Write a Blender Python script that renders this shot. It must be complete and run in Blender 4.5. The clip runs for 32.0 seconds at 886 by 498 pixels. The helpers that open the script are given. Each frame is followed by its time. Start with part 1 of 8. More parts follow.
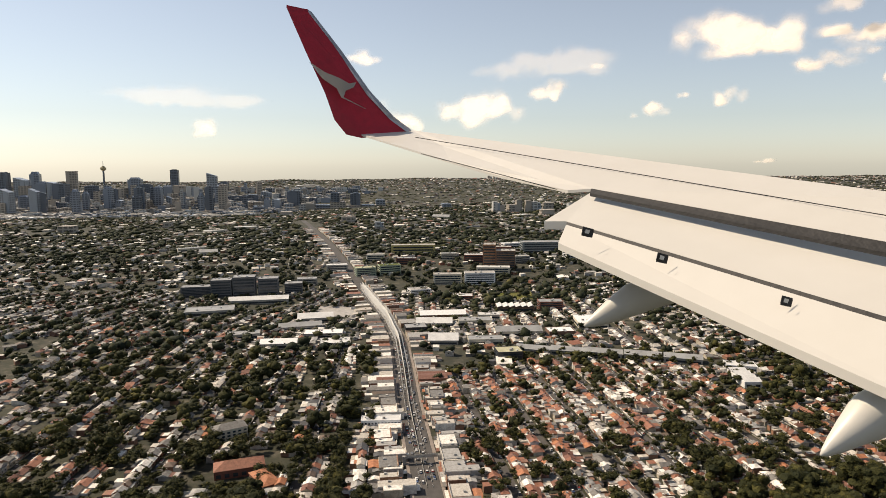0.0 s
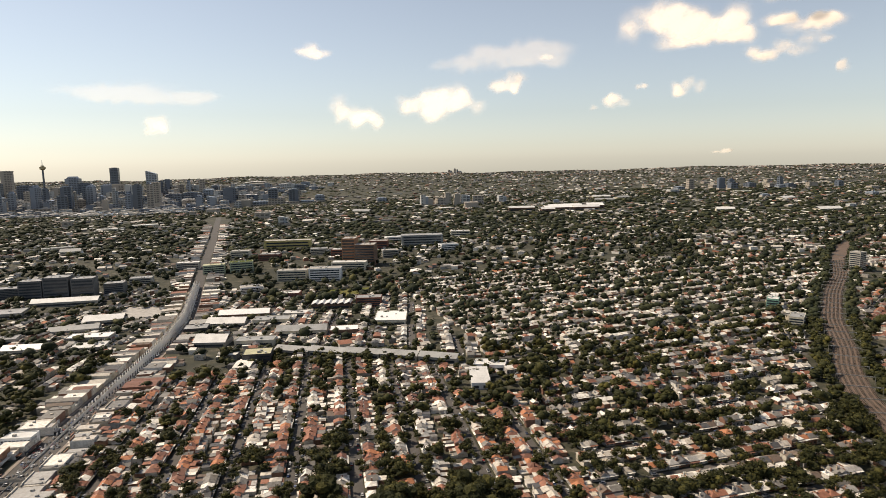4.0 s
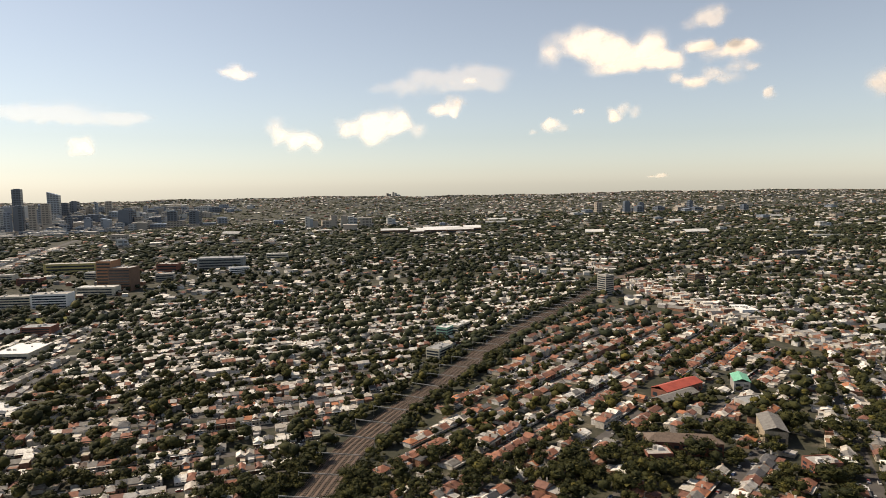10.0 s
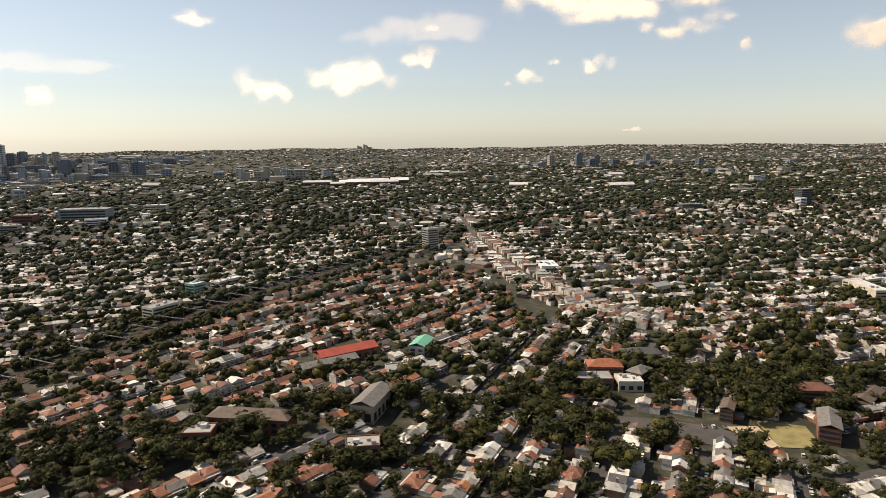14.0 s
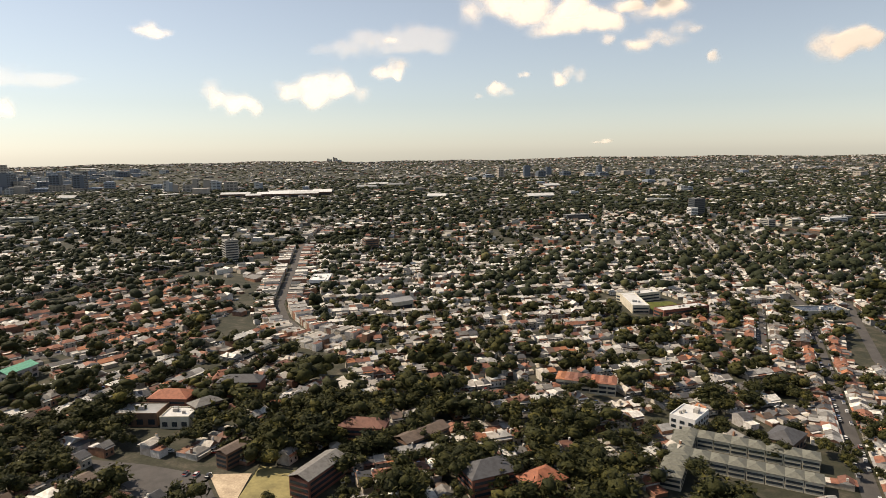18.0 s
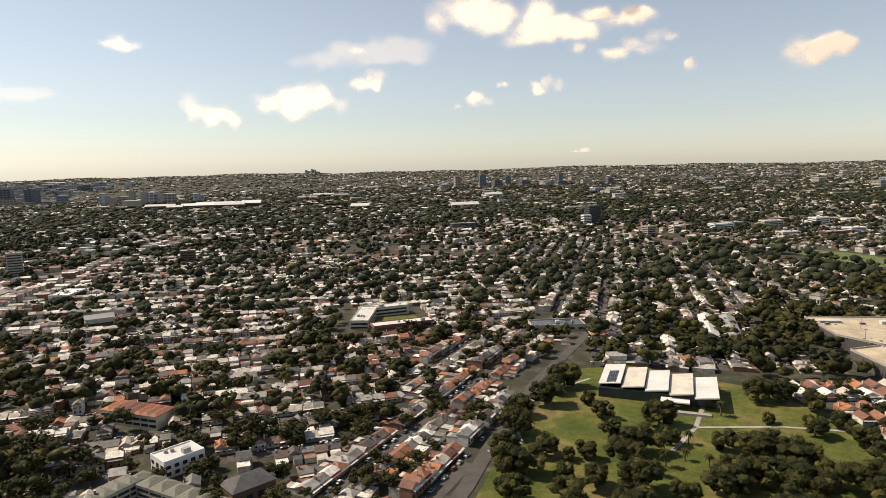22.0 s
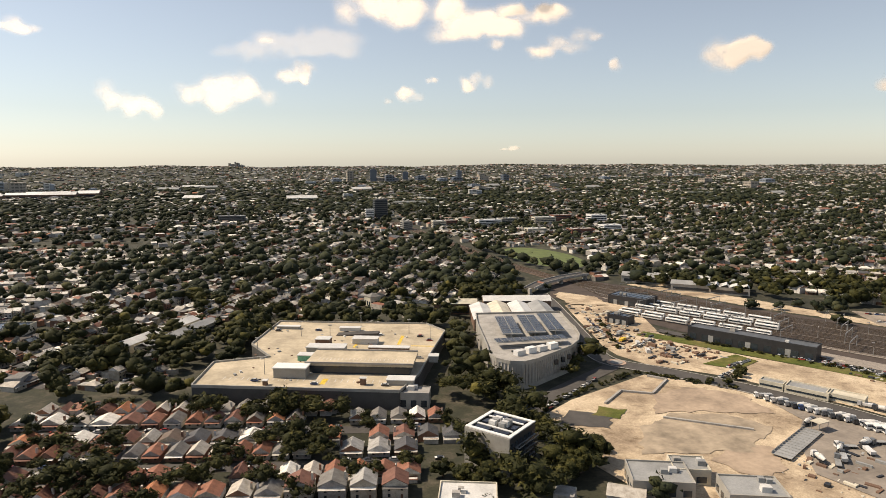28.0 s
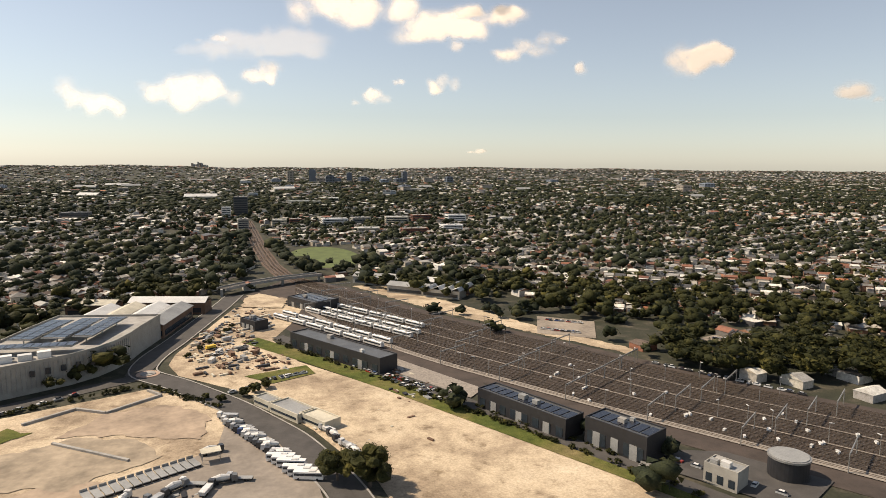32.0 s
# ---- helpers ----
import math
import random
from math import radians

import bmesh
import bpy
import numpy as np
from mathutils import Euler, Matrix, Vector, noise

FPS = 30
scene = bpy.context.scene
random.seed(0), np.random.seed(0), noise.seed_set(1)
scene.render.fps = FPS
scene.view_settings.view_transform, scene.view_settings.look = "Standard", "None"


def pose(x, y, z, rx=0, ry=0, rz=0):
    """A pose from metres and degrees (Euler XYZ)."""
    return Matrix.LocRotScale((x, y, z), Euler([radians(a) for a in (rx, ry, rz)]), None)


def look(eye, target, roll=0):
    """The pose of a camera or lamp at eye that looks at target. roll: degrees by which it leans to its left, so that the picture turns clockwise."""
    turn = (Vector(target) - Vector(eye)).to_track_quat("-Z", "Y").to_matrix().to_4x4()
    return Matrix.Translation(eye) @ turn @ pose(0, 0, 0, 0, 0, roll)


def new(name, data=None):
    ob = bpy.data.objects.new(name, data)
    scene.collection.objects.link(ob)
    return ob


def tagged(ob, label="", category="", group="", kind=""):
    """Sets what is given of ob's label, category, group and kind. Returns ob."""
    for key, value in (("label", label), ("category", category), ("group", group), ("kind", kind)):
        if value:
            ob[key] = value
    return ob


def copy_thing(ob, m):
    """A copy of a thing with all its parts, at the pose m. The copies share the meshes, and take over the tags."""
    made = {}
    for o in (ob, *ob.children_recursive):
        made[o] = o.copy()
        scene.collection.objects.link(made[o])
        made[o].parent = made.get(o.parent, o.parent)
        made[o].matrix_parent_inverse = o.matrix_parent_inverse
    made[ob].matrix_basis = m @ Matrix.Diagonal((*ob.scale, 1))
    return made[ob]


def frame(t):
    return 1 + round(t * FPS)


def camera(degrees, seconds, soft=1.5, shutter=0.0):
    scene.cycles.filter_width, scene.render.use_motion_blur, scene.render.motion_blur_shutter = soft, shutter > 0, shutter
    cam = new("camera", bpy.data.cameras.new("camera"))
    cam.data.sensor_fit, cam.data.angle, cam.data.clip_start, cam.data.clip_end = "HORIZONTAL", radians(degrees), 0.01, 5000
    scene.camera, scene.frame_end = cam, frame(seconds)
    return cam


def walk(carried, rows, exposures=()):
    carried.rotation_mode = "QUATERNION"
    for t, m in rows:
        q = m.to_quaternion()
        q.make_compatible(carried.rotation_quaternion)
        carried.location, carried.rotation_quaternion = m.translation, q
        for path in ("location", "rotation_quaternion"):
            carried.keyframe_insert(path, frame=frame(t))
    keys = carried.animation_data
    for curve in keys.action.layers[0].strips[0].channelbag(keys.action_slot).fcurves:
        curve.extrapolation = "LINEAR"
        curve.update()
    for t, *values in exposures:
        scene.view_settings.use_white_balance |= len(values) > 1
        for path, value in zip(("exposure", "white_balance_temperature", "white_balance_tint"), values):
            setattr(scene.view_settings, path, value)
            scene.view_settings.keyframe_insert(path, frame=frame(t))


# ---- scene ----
cam = camera(68.63, 32.0, soft=0.7)
# the flight path: seconds, place, yaw from +y towards +x, pitch, roll (degrees)
PATH = [
    (0.0, 0.00, -29.92, 125.49, 7.283, -7.300, -0.321),
    (0.5, 18.92, -28.13, 124.45, 7.333, -8.095, -0.460),
    (1.0, 37.85, -26.39, 123.41, 7.394, -8.573, -0.564),
    (1.5, 56.79, -24.70, 122.38, 7.558, -8.516, -0.686),
    (2.0, 75.73, -23.07, 121.34, 7.789, -8.339, -0.759),
    (2.5, 94.69, -21.50, 120.31, 8.094, -8.347, -0.793),
    (3.0, 113.65, -19.98, 119.28, 8.435, -8.405, -0.909),
    (3.5, 132.62, -18.52, 118.26, 8.746, -8.118, -1.210),
    (5.5, 208.54, -13.22, 114.18, 9.234, -7.179, -0.610),
    (6.0, 227.54, -12.03, 113.17, 9.500, -7.620, -0.504),
    (6.5, 246.54, -10.91, 112.16, 9.852, -7.667, -0.454),
    (7.0, 265.54, -9.83, 111.16, 10.173, -7.270, -0.653),
    (7.5, 284.55, -8.81, 110.16, 10.470, -6.583, -0.767),
    (8.0, 303.56, -7.85, 109.16, 10.761, -5.968, -0.833),
    (8.5, 322.57, -6.94, 108.16, 11.039, -5.644, -0.922),
    (9.0, 341.58, -6.09, 107.17, 11.282, -5.478, -0.900),
    (9.5, 360.60, -5.30, 106.17, 11.410, -5.451, -0.904),
    (10.0, 379.61, -4.55, 105.19, 11.449, -5.618, -0.876),
    (10.5, 398.63, -3.87, 104.20, 11.503, -6.027, -1.018),
    (11.0, 417.65, -3.24, 103.22, 11.550, -6.547, -0.987),
    (11.5, 436.67, -2.67, 102.24, 11.606, -7.383, -0.864),
    (12.0, 455.69, -2.15, 101.26, 11.632, -8.443, -0.791),
    (12.5, 474.71, -1.68, 100.29, 11.660, -9.103, -0.746),
    (13.0, 493.72, -1.28, 99.32, 11.714, -9.216, -0.833),
    (13.5, 512.74, -0.93, 98.35, 11.825, -9.227, -0.806),
    (14.0, 531.75, -0.63, 97.38, 11.994, -9.660, -0.571),
    (14.5, 550.77, -0.39, 96.42, 12.225, -10.267, -0.220),
    (16.5, 626.78, 0.02, 92.60, 12.868, -8.901, -0.793),
    (17.0, 645.77, -0.02, 91.65, 13.002, -8.580, -1.009),
    (17.5, 664.76, -0.11, 90.70, 12.960, -8.567, -0.909),
    (18.0, 683.75, -0.26, 89.76, 12.657, -8.505, -0.722),
    (18.5, 702.72, -0.46, 88.82, 12.366, -8.382, -0.622),
    (19.0, 721.70, -0.72, 87.88, 12.310, -8.586, -0.656),
    (19.5, 740.66, -1.04, 86.95, 12.291, -9.174, -0.605),
    (20.0, 759.62, -1.41, 86.02, 12.229, -9.534, -0.660),
    (20.5, 778.57, -1.83, 85.09, 12.181, -9.151, -0.809),
    (21.0, 797.52, -2.32, 84.16, 12.216, -8.246, -1.034),
    (21.5, 816.45, -2.85, 83.24, 12.345, -7.522, -1.237),
    (22.0, 835.38, -3.44, 82.32, 12.517, -7.535, -1.274),
    (22.5, 854.30, -4.09, 81.40, 12.779, -8.164, -1.232),
    (23.0, 873.21, -4.80, 80.49, 13.178, -8.815, -1.482),
    (23.5, 892.11, -5.56, 79.58, 13.565, -9.106, -1.791),
    (24.0, 911.00, -6.37, 78.67, 13.999, -8.961, -2.118),
    (24.5, 929.88, -7.24, 77.76, 14.310, -8.454, -2.107),
    (25.0, 948.74, -8.17, 76.86, 14.603, -7.735, -1.925),
    (25.5, 967.60, -9.15, 75.96, 14.862, -7.124, -1.574),
    (27.5, 1042.91, -13.63, 72.39, 15.792, -7.718, -0.093),
    (28.0, 1061.70, -14.89, 71.50, 16.012, -7.804, -0.182),
    (28.5, 1080.48, -16.20, 70.62, 16.238, -7.410, -0.278),
    (29.0, 1099.25, -17.57, 69.74, 16.391, -6.806, -0.312),
    (29.5, 1118.00, -19.00, 68.86, 16.554, -6.307, -0.253),
    (30.0, 1136.73, -20.48, 67.99, 16.636, -5.961, -0.083),
    (30.5, 1155.45, -22.02, 67.12, 16.720, -5.759, 0.175),
    (31.0, 1174.16, -23.61, 66.25, 16.840, -5.868, 0.306),
    (31.5, 1192.85, -25.26, 65.38, 16.925, -6.499, 0.446),
    (32.0, 1211.52, -26.96, 64.52, 17.089, -7.489, 0.449),
]


def aim(x, y, z, yaw, pitch, roll):
    a, p = radians(yaw), radians(pitch)
    way = Vector((math.sin(a) * math.cos(p), math.cos(a) * math.cos(p), math.sin(p)))
    return look((x, y, z), Vector((x, y, z)) + way * 100, roll)


walk(cam, [(row[0], aim(*row[1:])) for row in PATH], [(0.0, 0.25, 7300, 14), (32.0, 0.25, 7300, 14)])

# ---- light ----
SUN_ELEV, SUN_AZ = 48.0, -62.0      # degrees; azimuth of the sun from +y towards +x
world = bpy.data.worlds.new("sky")
scene.world = world
world.use_nodes = True
wn, wl = world.node_tree.nodes, world.node_tree.links
sky = wn.new("ShaderNodeTexSky")
sky.sky_type = "NISHITA"
sky.sun_disc = False
sky.sun_elevation = radians(SUN_ELEV)
sky.sun_rotation = radians(SUN_AZ)
sky.air_density, sky.dust_density, sky.ozone_density = 1.0, 0.35, 1.6
mute = wn.new("ShaderNodeHueSaturation")
mute.inputs["Saturation"].default_value = 0.60
wl.new(sky.outputs[0], mute.inputs["Color"])
cool = wn.new("ShaderNodeMix")
cool.data_type, cool.blend_type = "RGBA", "MULTIPLY"
cool.inputs["Factor"].default_value = 1.0
cool.inputs["B"].default_value = (0.925, 1.0, 1.065, 1)
wl.new(mute.outputs[0], cool.inputs["A"])
wl.new(cool.outputs["Result"], wn["Background"].inputs[0])
wn["Background"].inputs[1].default_value = 0.10
sun = new("sun", bpy.data.lights.new("sun", "SUN"))
sun.data.energy, sun.data.angle, sun.data.color = 5.0, radians(0.6), (1.0, 0.91, 0.77)
sdir = Vector((math.sin(radians(SUN_AZ)) * math.cos(radians(SUN_ELEV)), math.cos(radians(SUN_AZ)) * math.cos(radians(SUN_ELEV)), math.sin(radians(SUN_ELEV))))
sun.rotation_euler = sdir.to_track_quat("Z", "Y").to_euler()
sun.location = (600, -200, 900)
scene.view_settings.exposure = 0.0

# ---- materials ----
def material(name, build):
    m = bpy.data.materials.new(name)
    m.use_nodes = True
    n, l = m.node_tree.nodes, m.node_tree.links
    build(n, l, n["Principled BSDF"])
    return m


def ramp_node(n, stops, mode="LINEAR"):
    r = n.new("ShaderNodeValToRGB")
    r.color_ramp.interpolation = mode
    e = r.color_ramp.elements
    while len(e) < len(stops):
        e.new(0.5)
    for k, (p, c) in zip(e, stops):
        k.position, k.color = p, (*c, 1)
    return r


def where(n, l, scale, detail=3.0, rough=0.6):
    g = n.new("ShaderNodeNewGeometry")
    t = n.new("ShaderNodeTexNoise")
    t.inputs["Scale"].default_value = scale
    t.inputs["Detail"].default_value = detail
    t.inputs["Roughness"].default_value = rough
    l.new(g.outputs["Position"], t.inputs["Vector"])
    return t


def times(n, l, a, b, fac=1.0, how="MULTIPLY"):
    m = n.new("ShaderNodeMix")
    m.data_type, m.blend_type = "RGBA", how
    m.inputs["Factor"].default_value = fac
    l.new(a, m.inputs["A"])
    l.new(b, m.inputs["B"])
    return m.outputs["Result"]


def bump(n, l, b, height, strength, dist=0.1):
    k = n.new("ShaderNodeBump")
    k.inputs["Strength"].default_value = strength
    k.inputs["Distance"].default_value = dist
    l.new(height, k.inputs["Height"])
    l.new(k.outputs["Normal"], b.inputs["Normal"])


def plain(name, colour, rough=0.8, metal=0.0, scale=1.5, vary=0.35, fine=12.0):
    """One colour with stains and fine grain."""
    def make(n, l, b):
        big, small = where(n, l, scale, 4), where(n, l, fine, 2)
        lo = tuple(c * (1 - vary) for c in colour)
        hi = tuple(min(1, c * (1 + vary * 0.6)) for c in colour)
        r = ramp_node(n, [(0.3, lo), (0.55, colour), (0.75, hi)])
        l.new(big.outputs["Fac"], r.inputs[0])
        g = ramp_node(n, [(0.3, (0.8, 0.8, 0.8)), (0.7, (1, 1, 1))])
        l.new(small.outputs["Fac"], g.inputs[0])
        l.new(times(n, l, r.outputs[0], g.outputs[0]), b.inputs["Base Color"])
        b.inputs["Roughness"].default_value, b.inputs["Metallic"].default_value = rough, metal
        bump(n, l, b, small.outputs["Fac"], 0.15)
    return material(name, make)


def mixed(name, stops, rough=0.75, scale=0.8, per="Random Per Island", spec=0.4):
    """Each piece takes a colour of its own from the steps; stains and grain over it."""
    def make(n, l, b):
        if per == "Random Per Island":
            g = n.new("ShaderNodeNewGeometry")
        else:
            g = n.new("ShaderNodeObjectInfo")
        r = ramp_node(n, stops, "CONSTANT")
        l.new(g.outputs[per], r.inputs[0])
        big, small = where(n, l, scale, 4), where(n, l, 9.0, 3)
        s = ramp_node(n, [(0.3, (0.62, 0.6, 0.58)), (0.6, (1, 1, 1))])
        l.new(big.outputs["Fac"], s.inputs[0])
        k = ramp_node(n, [(0.3, (0.75, 0.74, 0.72)), (0.65, (1, 1, 1))])
        l.new(small.outputs["Fac"], k.inputs[0])
        c = times(n, l, r.outputs[0], s.outputs[0])
        l.new(times(n, l, c, k.outputs[0]), b.inputs["Base Color"])
        b.inputs["Roughness"].default_value = rough
        b.inputs["Specular IOR Level"].default_value = spec
        bump(n, l, b, small.outputs["Fac"], 0.3, 0.2)
    return material(name, make)


TERRA, ORANGE, RUST, SLATE = (0.29, 0.125, 0.078), (0.43, 0.175, 0.085), (0.20, 0.092, 0.065), (0.09, 0.09, 0.095)
GREY, PALE, WHITE, BROWN, ZINC = (0.20, 0.19, 0.175), (0.52, 0.48, 0.42), (0.80, 0.77, 0.70), (0.15, 0.11, 0.085), (0.38, 0.37, 0.35)
roof_mix = mixed("roofs_mixed", [(0, TERRA), (.14, GREY), (.30, PALE), (.44, RUST), (.56, SLATE), (.66, ZINC), (.78, WHITE), (.88, BROWN), (.95, ORANGE)])
roof_red = mixed("roofs_red", [(0, TERRA), (.32, RUST), (.52, ORANGE), (.64, TERRA), (.74, GREY), (.88, PALE), (.96, WHITE)])
roof_pale = mixed("roofs_pale", [(0, WHITE), (.22, PALE), (.46, ZINC), (.62, GREY), (.78, WHITE), (.88, TERRA), (.95, SLATE)], 0.6)
roof_dark = mixed("roofs_dark", [(0, GREY), (.2, SLATE), (.4, BROWN), (.55, ZINC), (.7, PALE), (.85, WHITE), (.94, RUST)])
wall_mix = mixed("house_walls", [(0, (0.62, 0.58, 0.50)), (.22, (0.70, 0.68, 0.64)), (.40, (0.30, 0.16, 0.10)), (.58, (0.50, 0.44, 0.35)), (.74, (0.40, 0.38, 0.36)), (.88, (0.24, 0.13, 0.09))])
window_dark = plain("window_glass_dark", (0.03, 0.035, 0.04), 0.15, 0, 2, 0.2)


def foliage(name, stops):
    def make(n, l, b):
        g = n.new("ShaderNodeNewGeometry")
        r = ramp_node(n, stops)
        l.new(g.outputs["Random Per Island"], r.inputs[0])
        big, small = where(n, l, 0.13, 3), where(n, l, 2.6, 3)
        s = ramp_node(n, [(0.32, (0.55, 0.60, 0.62)), (0.68, (1.25, 1.18, 0.95))])
        l.new(big.outputs["Fac"], s.inputs[0])
        k = ramp_node(n, [(0.35, (0.55, 0.57, 0.5)), (0.7, (1.25, 1.2, 1.05))])
        l.new(small.outputs["Fac"], k.inputs[0])
        c = times(n, l, r.outputs[0], s.outputs[0])
        l.new(times(n, l, c, k.outputs[0]), b.inputs["Base Color"])
        b.inputs["Roughness"].default_value = 0.7
        b.inputs["Specular IOR Level"].default_value = 0.1
        bump(n, l, b, small.outputs["Fac"], 0.7, 0.4)
    return material(name, make)


leaf_green = foliage("foliage", [(0, (0.027, 0.031, 0.015)), (.40, (0.037, 0.040, 0.018)), (.72, (0.049, 0.051, 0.021)), (.90, (0.066, 0.064, 0.025)), (1, (0.115, 0.104, 0.036))])
# far trees: cooler, greyer leaf colour with distance haze painted into it
far_haze_green = foliage("far_hazed_foliage", [(0, (0.024, 0.031, 0.022)), (.40, (0.032, 0.040, 0.027)), (.72, (0.043, 0.050, 0.031)), (.92, (0.058, 0.062, 0.036)), (1, (0.095, 0.092, 0.048))])
bark = plain("bark", (0.12, 0.09, 0.07), 0.9)


def make_ground(n, l, b):
    big, mid, small = where(n, l, 0.02, 4), where(n, l, 0.16, 4), where(n, l, 1.4, 4)
    r = ramp_node(n, [(0.30, (0.025, 0.029, 0.015)), (0.50, (0.040, 0.041, 0.024)), (0.62, (0.075, 0.067, 0.050)), (0.78, (0.15, 0.13, 0.10))])
    l.new(mid.outputs["Fac"], r.inputs[0])
    s = ramp_node(n, [(0.3, (0.6, 0.62, 0.55)), (0.7, (1.1, 1.08, 1.0))])
    l.new(big.outputs["Fac"], s.inputs[0])
    k = ramp_node(n, [(0.3, (0.55, 0.55, 0.5)), (0.7, (1.15, 1.12, 1.1))])
    l.new(small.outputs["Fac"], k.inputs[0])
    c = times(n, l, r.outputs[0], s.outputs[0])
    l.new(times(n, l, c, k.outputs[0]), b.inputs["Base Color"])
    b.inputs["Roughness"].default_value = 0.95


earth = material("suburban_ground", make_ground)
asphalt = plain("asphalt", (0.075, 0.068, 0.062), 0.9, 0, 0.25, 0.3, 3.0)
concrete = plain("concrete", (0.36, 0.34, 0.31), 0.85, 0, 0.3, 0.3, 3.0)


def make_grass(n, l, b):
    """Lawn: green growth, yellow dry patches, worn brown spots, tufts."""
    big, mid, small = where(n, l, 0.045, 4, 0.6), where(n, l, 0.4, 4, 0.7), where(n, l, 3.0, 3)
    r = ramp_node(n, [(0.36, (0.070, 0.092, 0.024)), (0.50, (0.105, 0.118, 0.030)), (0.62, (0.165, 0.145, 0.055)), (0.76, (0.22, 0.17, 0.09))])
    l.new(big.outputs["Fac"], r.inputs[0])
    k = ramp_node(n, [(0.32, (0.62, 0.66, 0.6)), (0.65, (1.12, 1.1, 1.05))])
    l.new(mid.outputs["Fac"], k.inputs[0])
    g = ramp_node(n, [(0.3, (0.7, 0.7, 0.7)), (0.65, (1.1, 1.1, 1.1))])
    l.new(small.outputs["Fac"], g.inputs[0])
    l.new(times(n, l, times(n, l, r.outputs[0], k.outputs[0]), g.outputs[0]), b.inputs["Base Color"])
    b.inputs["Roughness"].default_value = 0.95
    b.inputs["Specular IOR Level"].default_value = 0.15
    bump(n, l, b, small.outputs["Fac"], 0.4, 0.3)


grass = material("mown_grass", make_grass)


def make_sand(n, l, b):
    """Bare earth: pale drifts, brown damp stains, wheel-worn streaks, grit."""
    big, mid, small = where(n, l, 0.035, 5, 0.7), where(n, l, 0.22, 5, 0.7), where(n, l, 2.2, 4)
    r = ramp_node(n, [(0.34, (0.25, 0.19, 0.13)), (0.44, (0.38, 0.30, 0.21)), (0.54, (0.55, 0.45, 0.32)), (0.70, (0.64, 0.54, 0.40))])
    l.new(big.outputs["Fac"], r.inputs[0])
    k = ramp_node(n, [(0.32, (0.55, 0.50, 0.45)), (0.45, (0.92, 0.90, 0.88)), (0.68, (1.08, 1.06, 1.04))])
    l.new(mid.outputs["Fac"], k.inputs[0])
    g = ramp_node(n, [(0.3, (0.72, 0.70, 0.68)), (0.65, (1.05, 1.05, 1.05))])
    l.new(small.outputs["Fac"], g.inputs[0])
    l.new(times(n, l, times(n, l, r.outputs[0], k.outputs[0]), g.outputs[0]), b.inputs["Base Color"])
    b.inputs["Roughness"].default_value = 0.95
    bump(n, l, b, mid.outputs["Fac"], 0.5, 0.6)


sand = material("bare_sandy_earth", make_sand)
yard_ballast = plain("dark_yard_ballast", (0.070, 0.052, 0.042), 0.95, 0, 0.15, 0.4, 4.0)
ballast = plain("track_ballast", (0.125, 0.085, 0.062), 0.95, 0, 0.2, 0.35, 4.0)
white_paint = plain("white_paint", (0.78, 0.77, 0.74), 0.5, 0, 0.5, 0.12)
black_clad = plain("black_cladding", (0.025, 0.025, 0.028), 0.5, 0, 0.8, 0.3)

# ---- ground ----
def height(x, y):
    """The lie of the land: a low rise in the middle of the way, a dip near its start, a ridge before the horizon."""
    h = 6.5 * np.exp(-((x - 620) / 230) ** 2) - 9 * np.exp(-((x - 50) / 220) ** 2 - ((y - 600) / 230) ** 2)
    far = np.clip((y - 2300) / 1900, 0, 1)
    roll = 0.5 + 0.22 * np.sin(x * 0.0021 + 1.0) + 0.16 * np.sin(x * 0.0057 + y * 0.001) + 0.12 * np.sin(x * 0.013 + 2)
    basin = np.clip((700 - x) / 900, 0, 1) * np.exp(-((y - 2350) / 620) ** 2)
    return h * np.clip(1.6 - y / 1000, 0, 1) - 30 * basin + far * far * (3 - 2 * far) * (18 + 22 * roll)


def mesh_object(name, verts, faces, mats, index=None, smooth=False):
    me = bpy.data.meshes.new(name)
    me.from_pydata([tuple(v) for v in verts], [], faces)
    for m in mats:
        me.materials.append(m)
    if index is not None:
        me.polygons.foreach_set("material_index", index)
    if smooth:
        me.polygons.foreach_set("use_smooth", [True] * len(me.polygons))
    me.update()
    return new(name, me)


def grid_sheet(name, xs, ys, lift, mat):
    X, Y = np.meshgrid(np.array(xs, float), np.array(ys, float))
    Z = height(X, Y) + lift
    v = np.stack([X, Y, Z], -1).reshape(-1, 3)
    w = len(xs)
    f = [(j * w + i, j * w + i + 1, (j + 1) * w + i + 1, (j + 1) * w + i) for j in range(len(ys) - 1) for i in range(w - 1)]
    return mesh_object(name, v, f, [mat], smooth=True)


ground_x = list(range(-4400, -400, 200)) + list(range(-400, 1800, 20)) + list(range(1800, 5400, 200))
ground_y = list(range(-1200, 0, 200)) + list(range(0, 900, 20)) + list(range(900, 4800, 100)) + [4800]
ground = tagged(grid_sheet("ground", ground_x, ground_y, 0, earth), "suburban ground of dry grass, paving and bare soil", "ground", kind="structure")


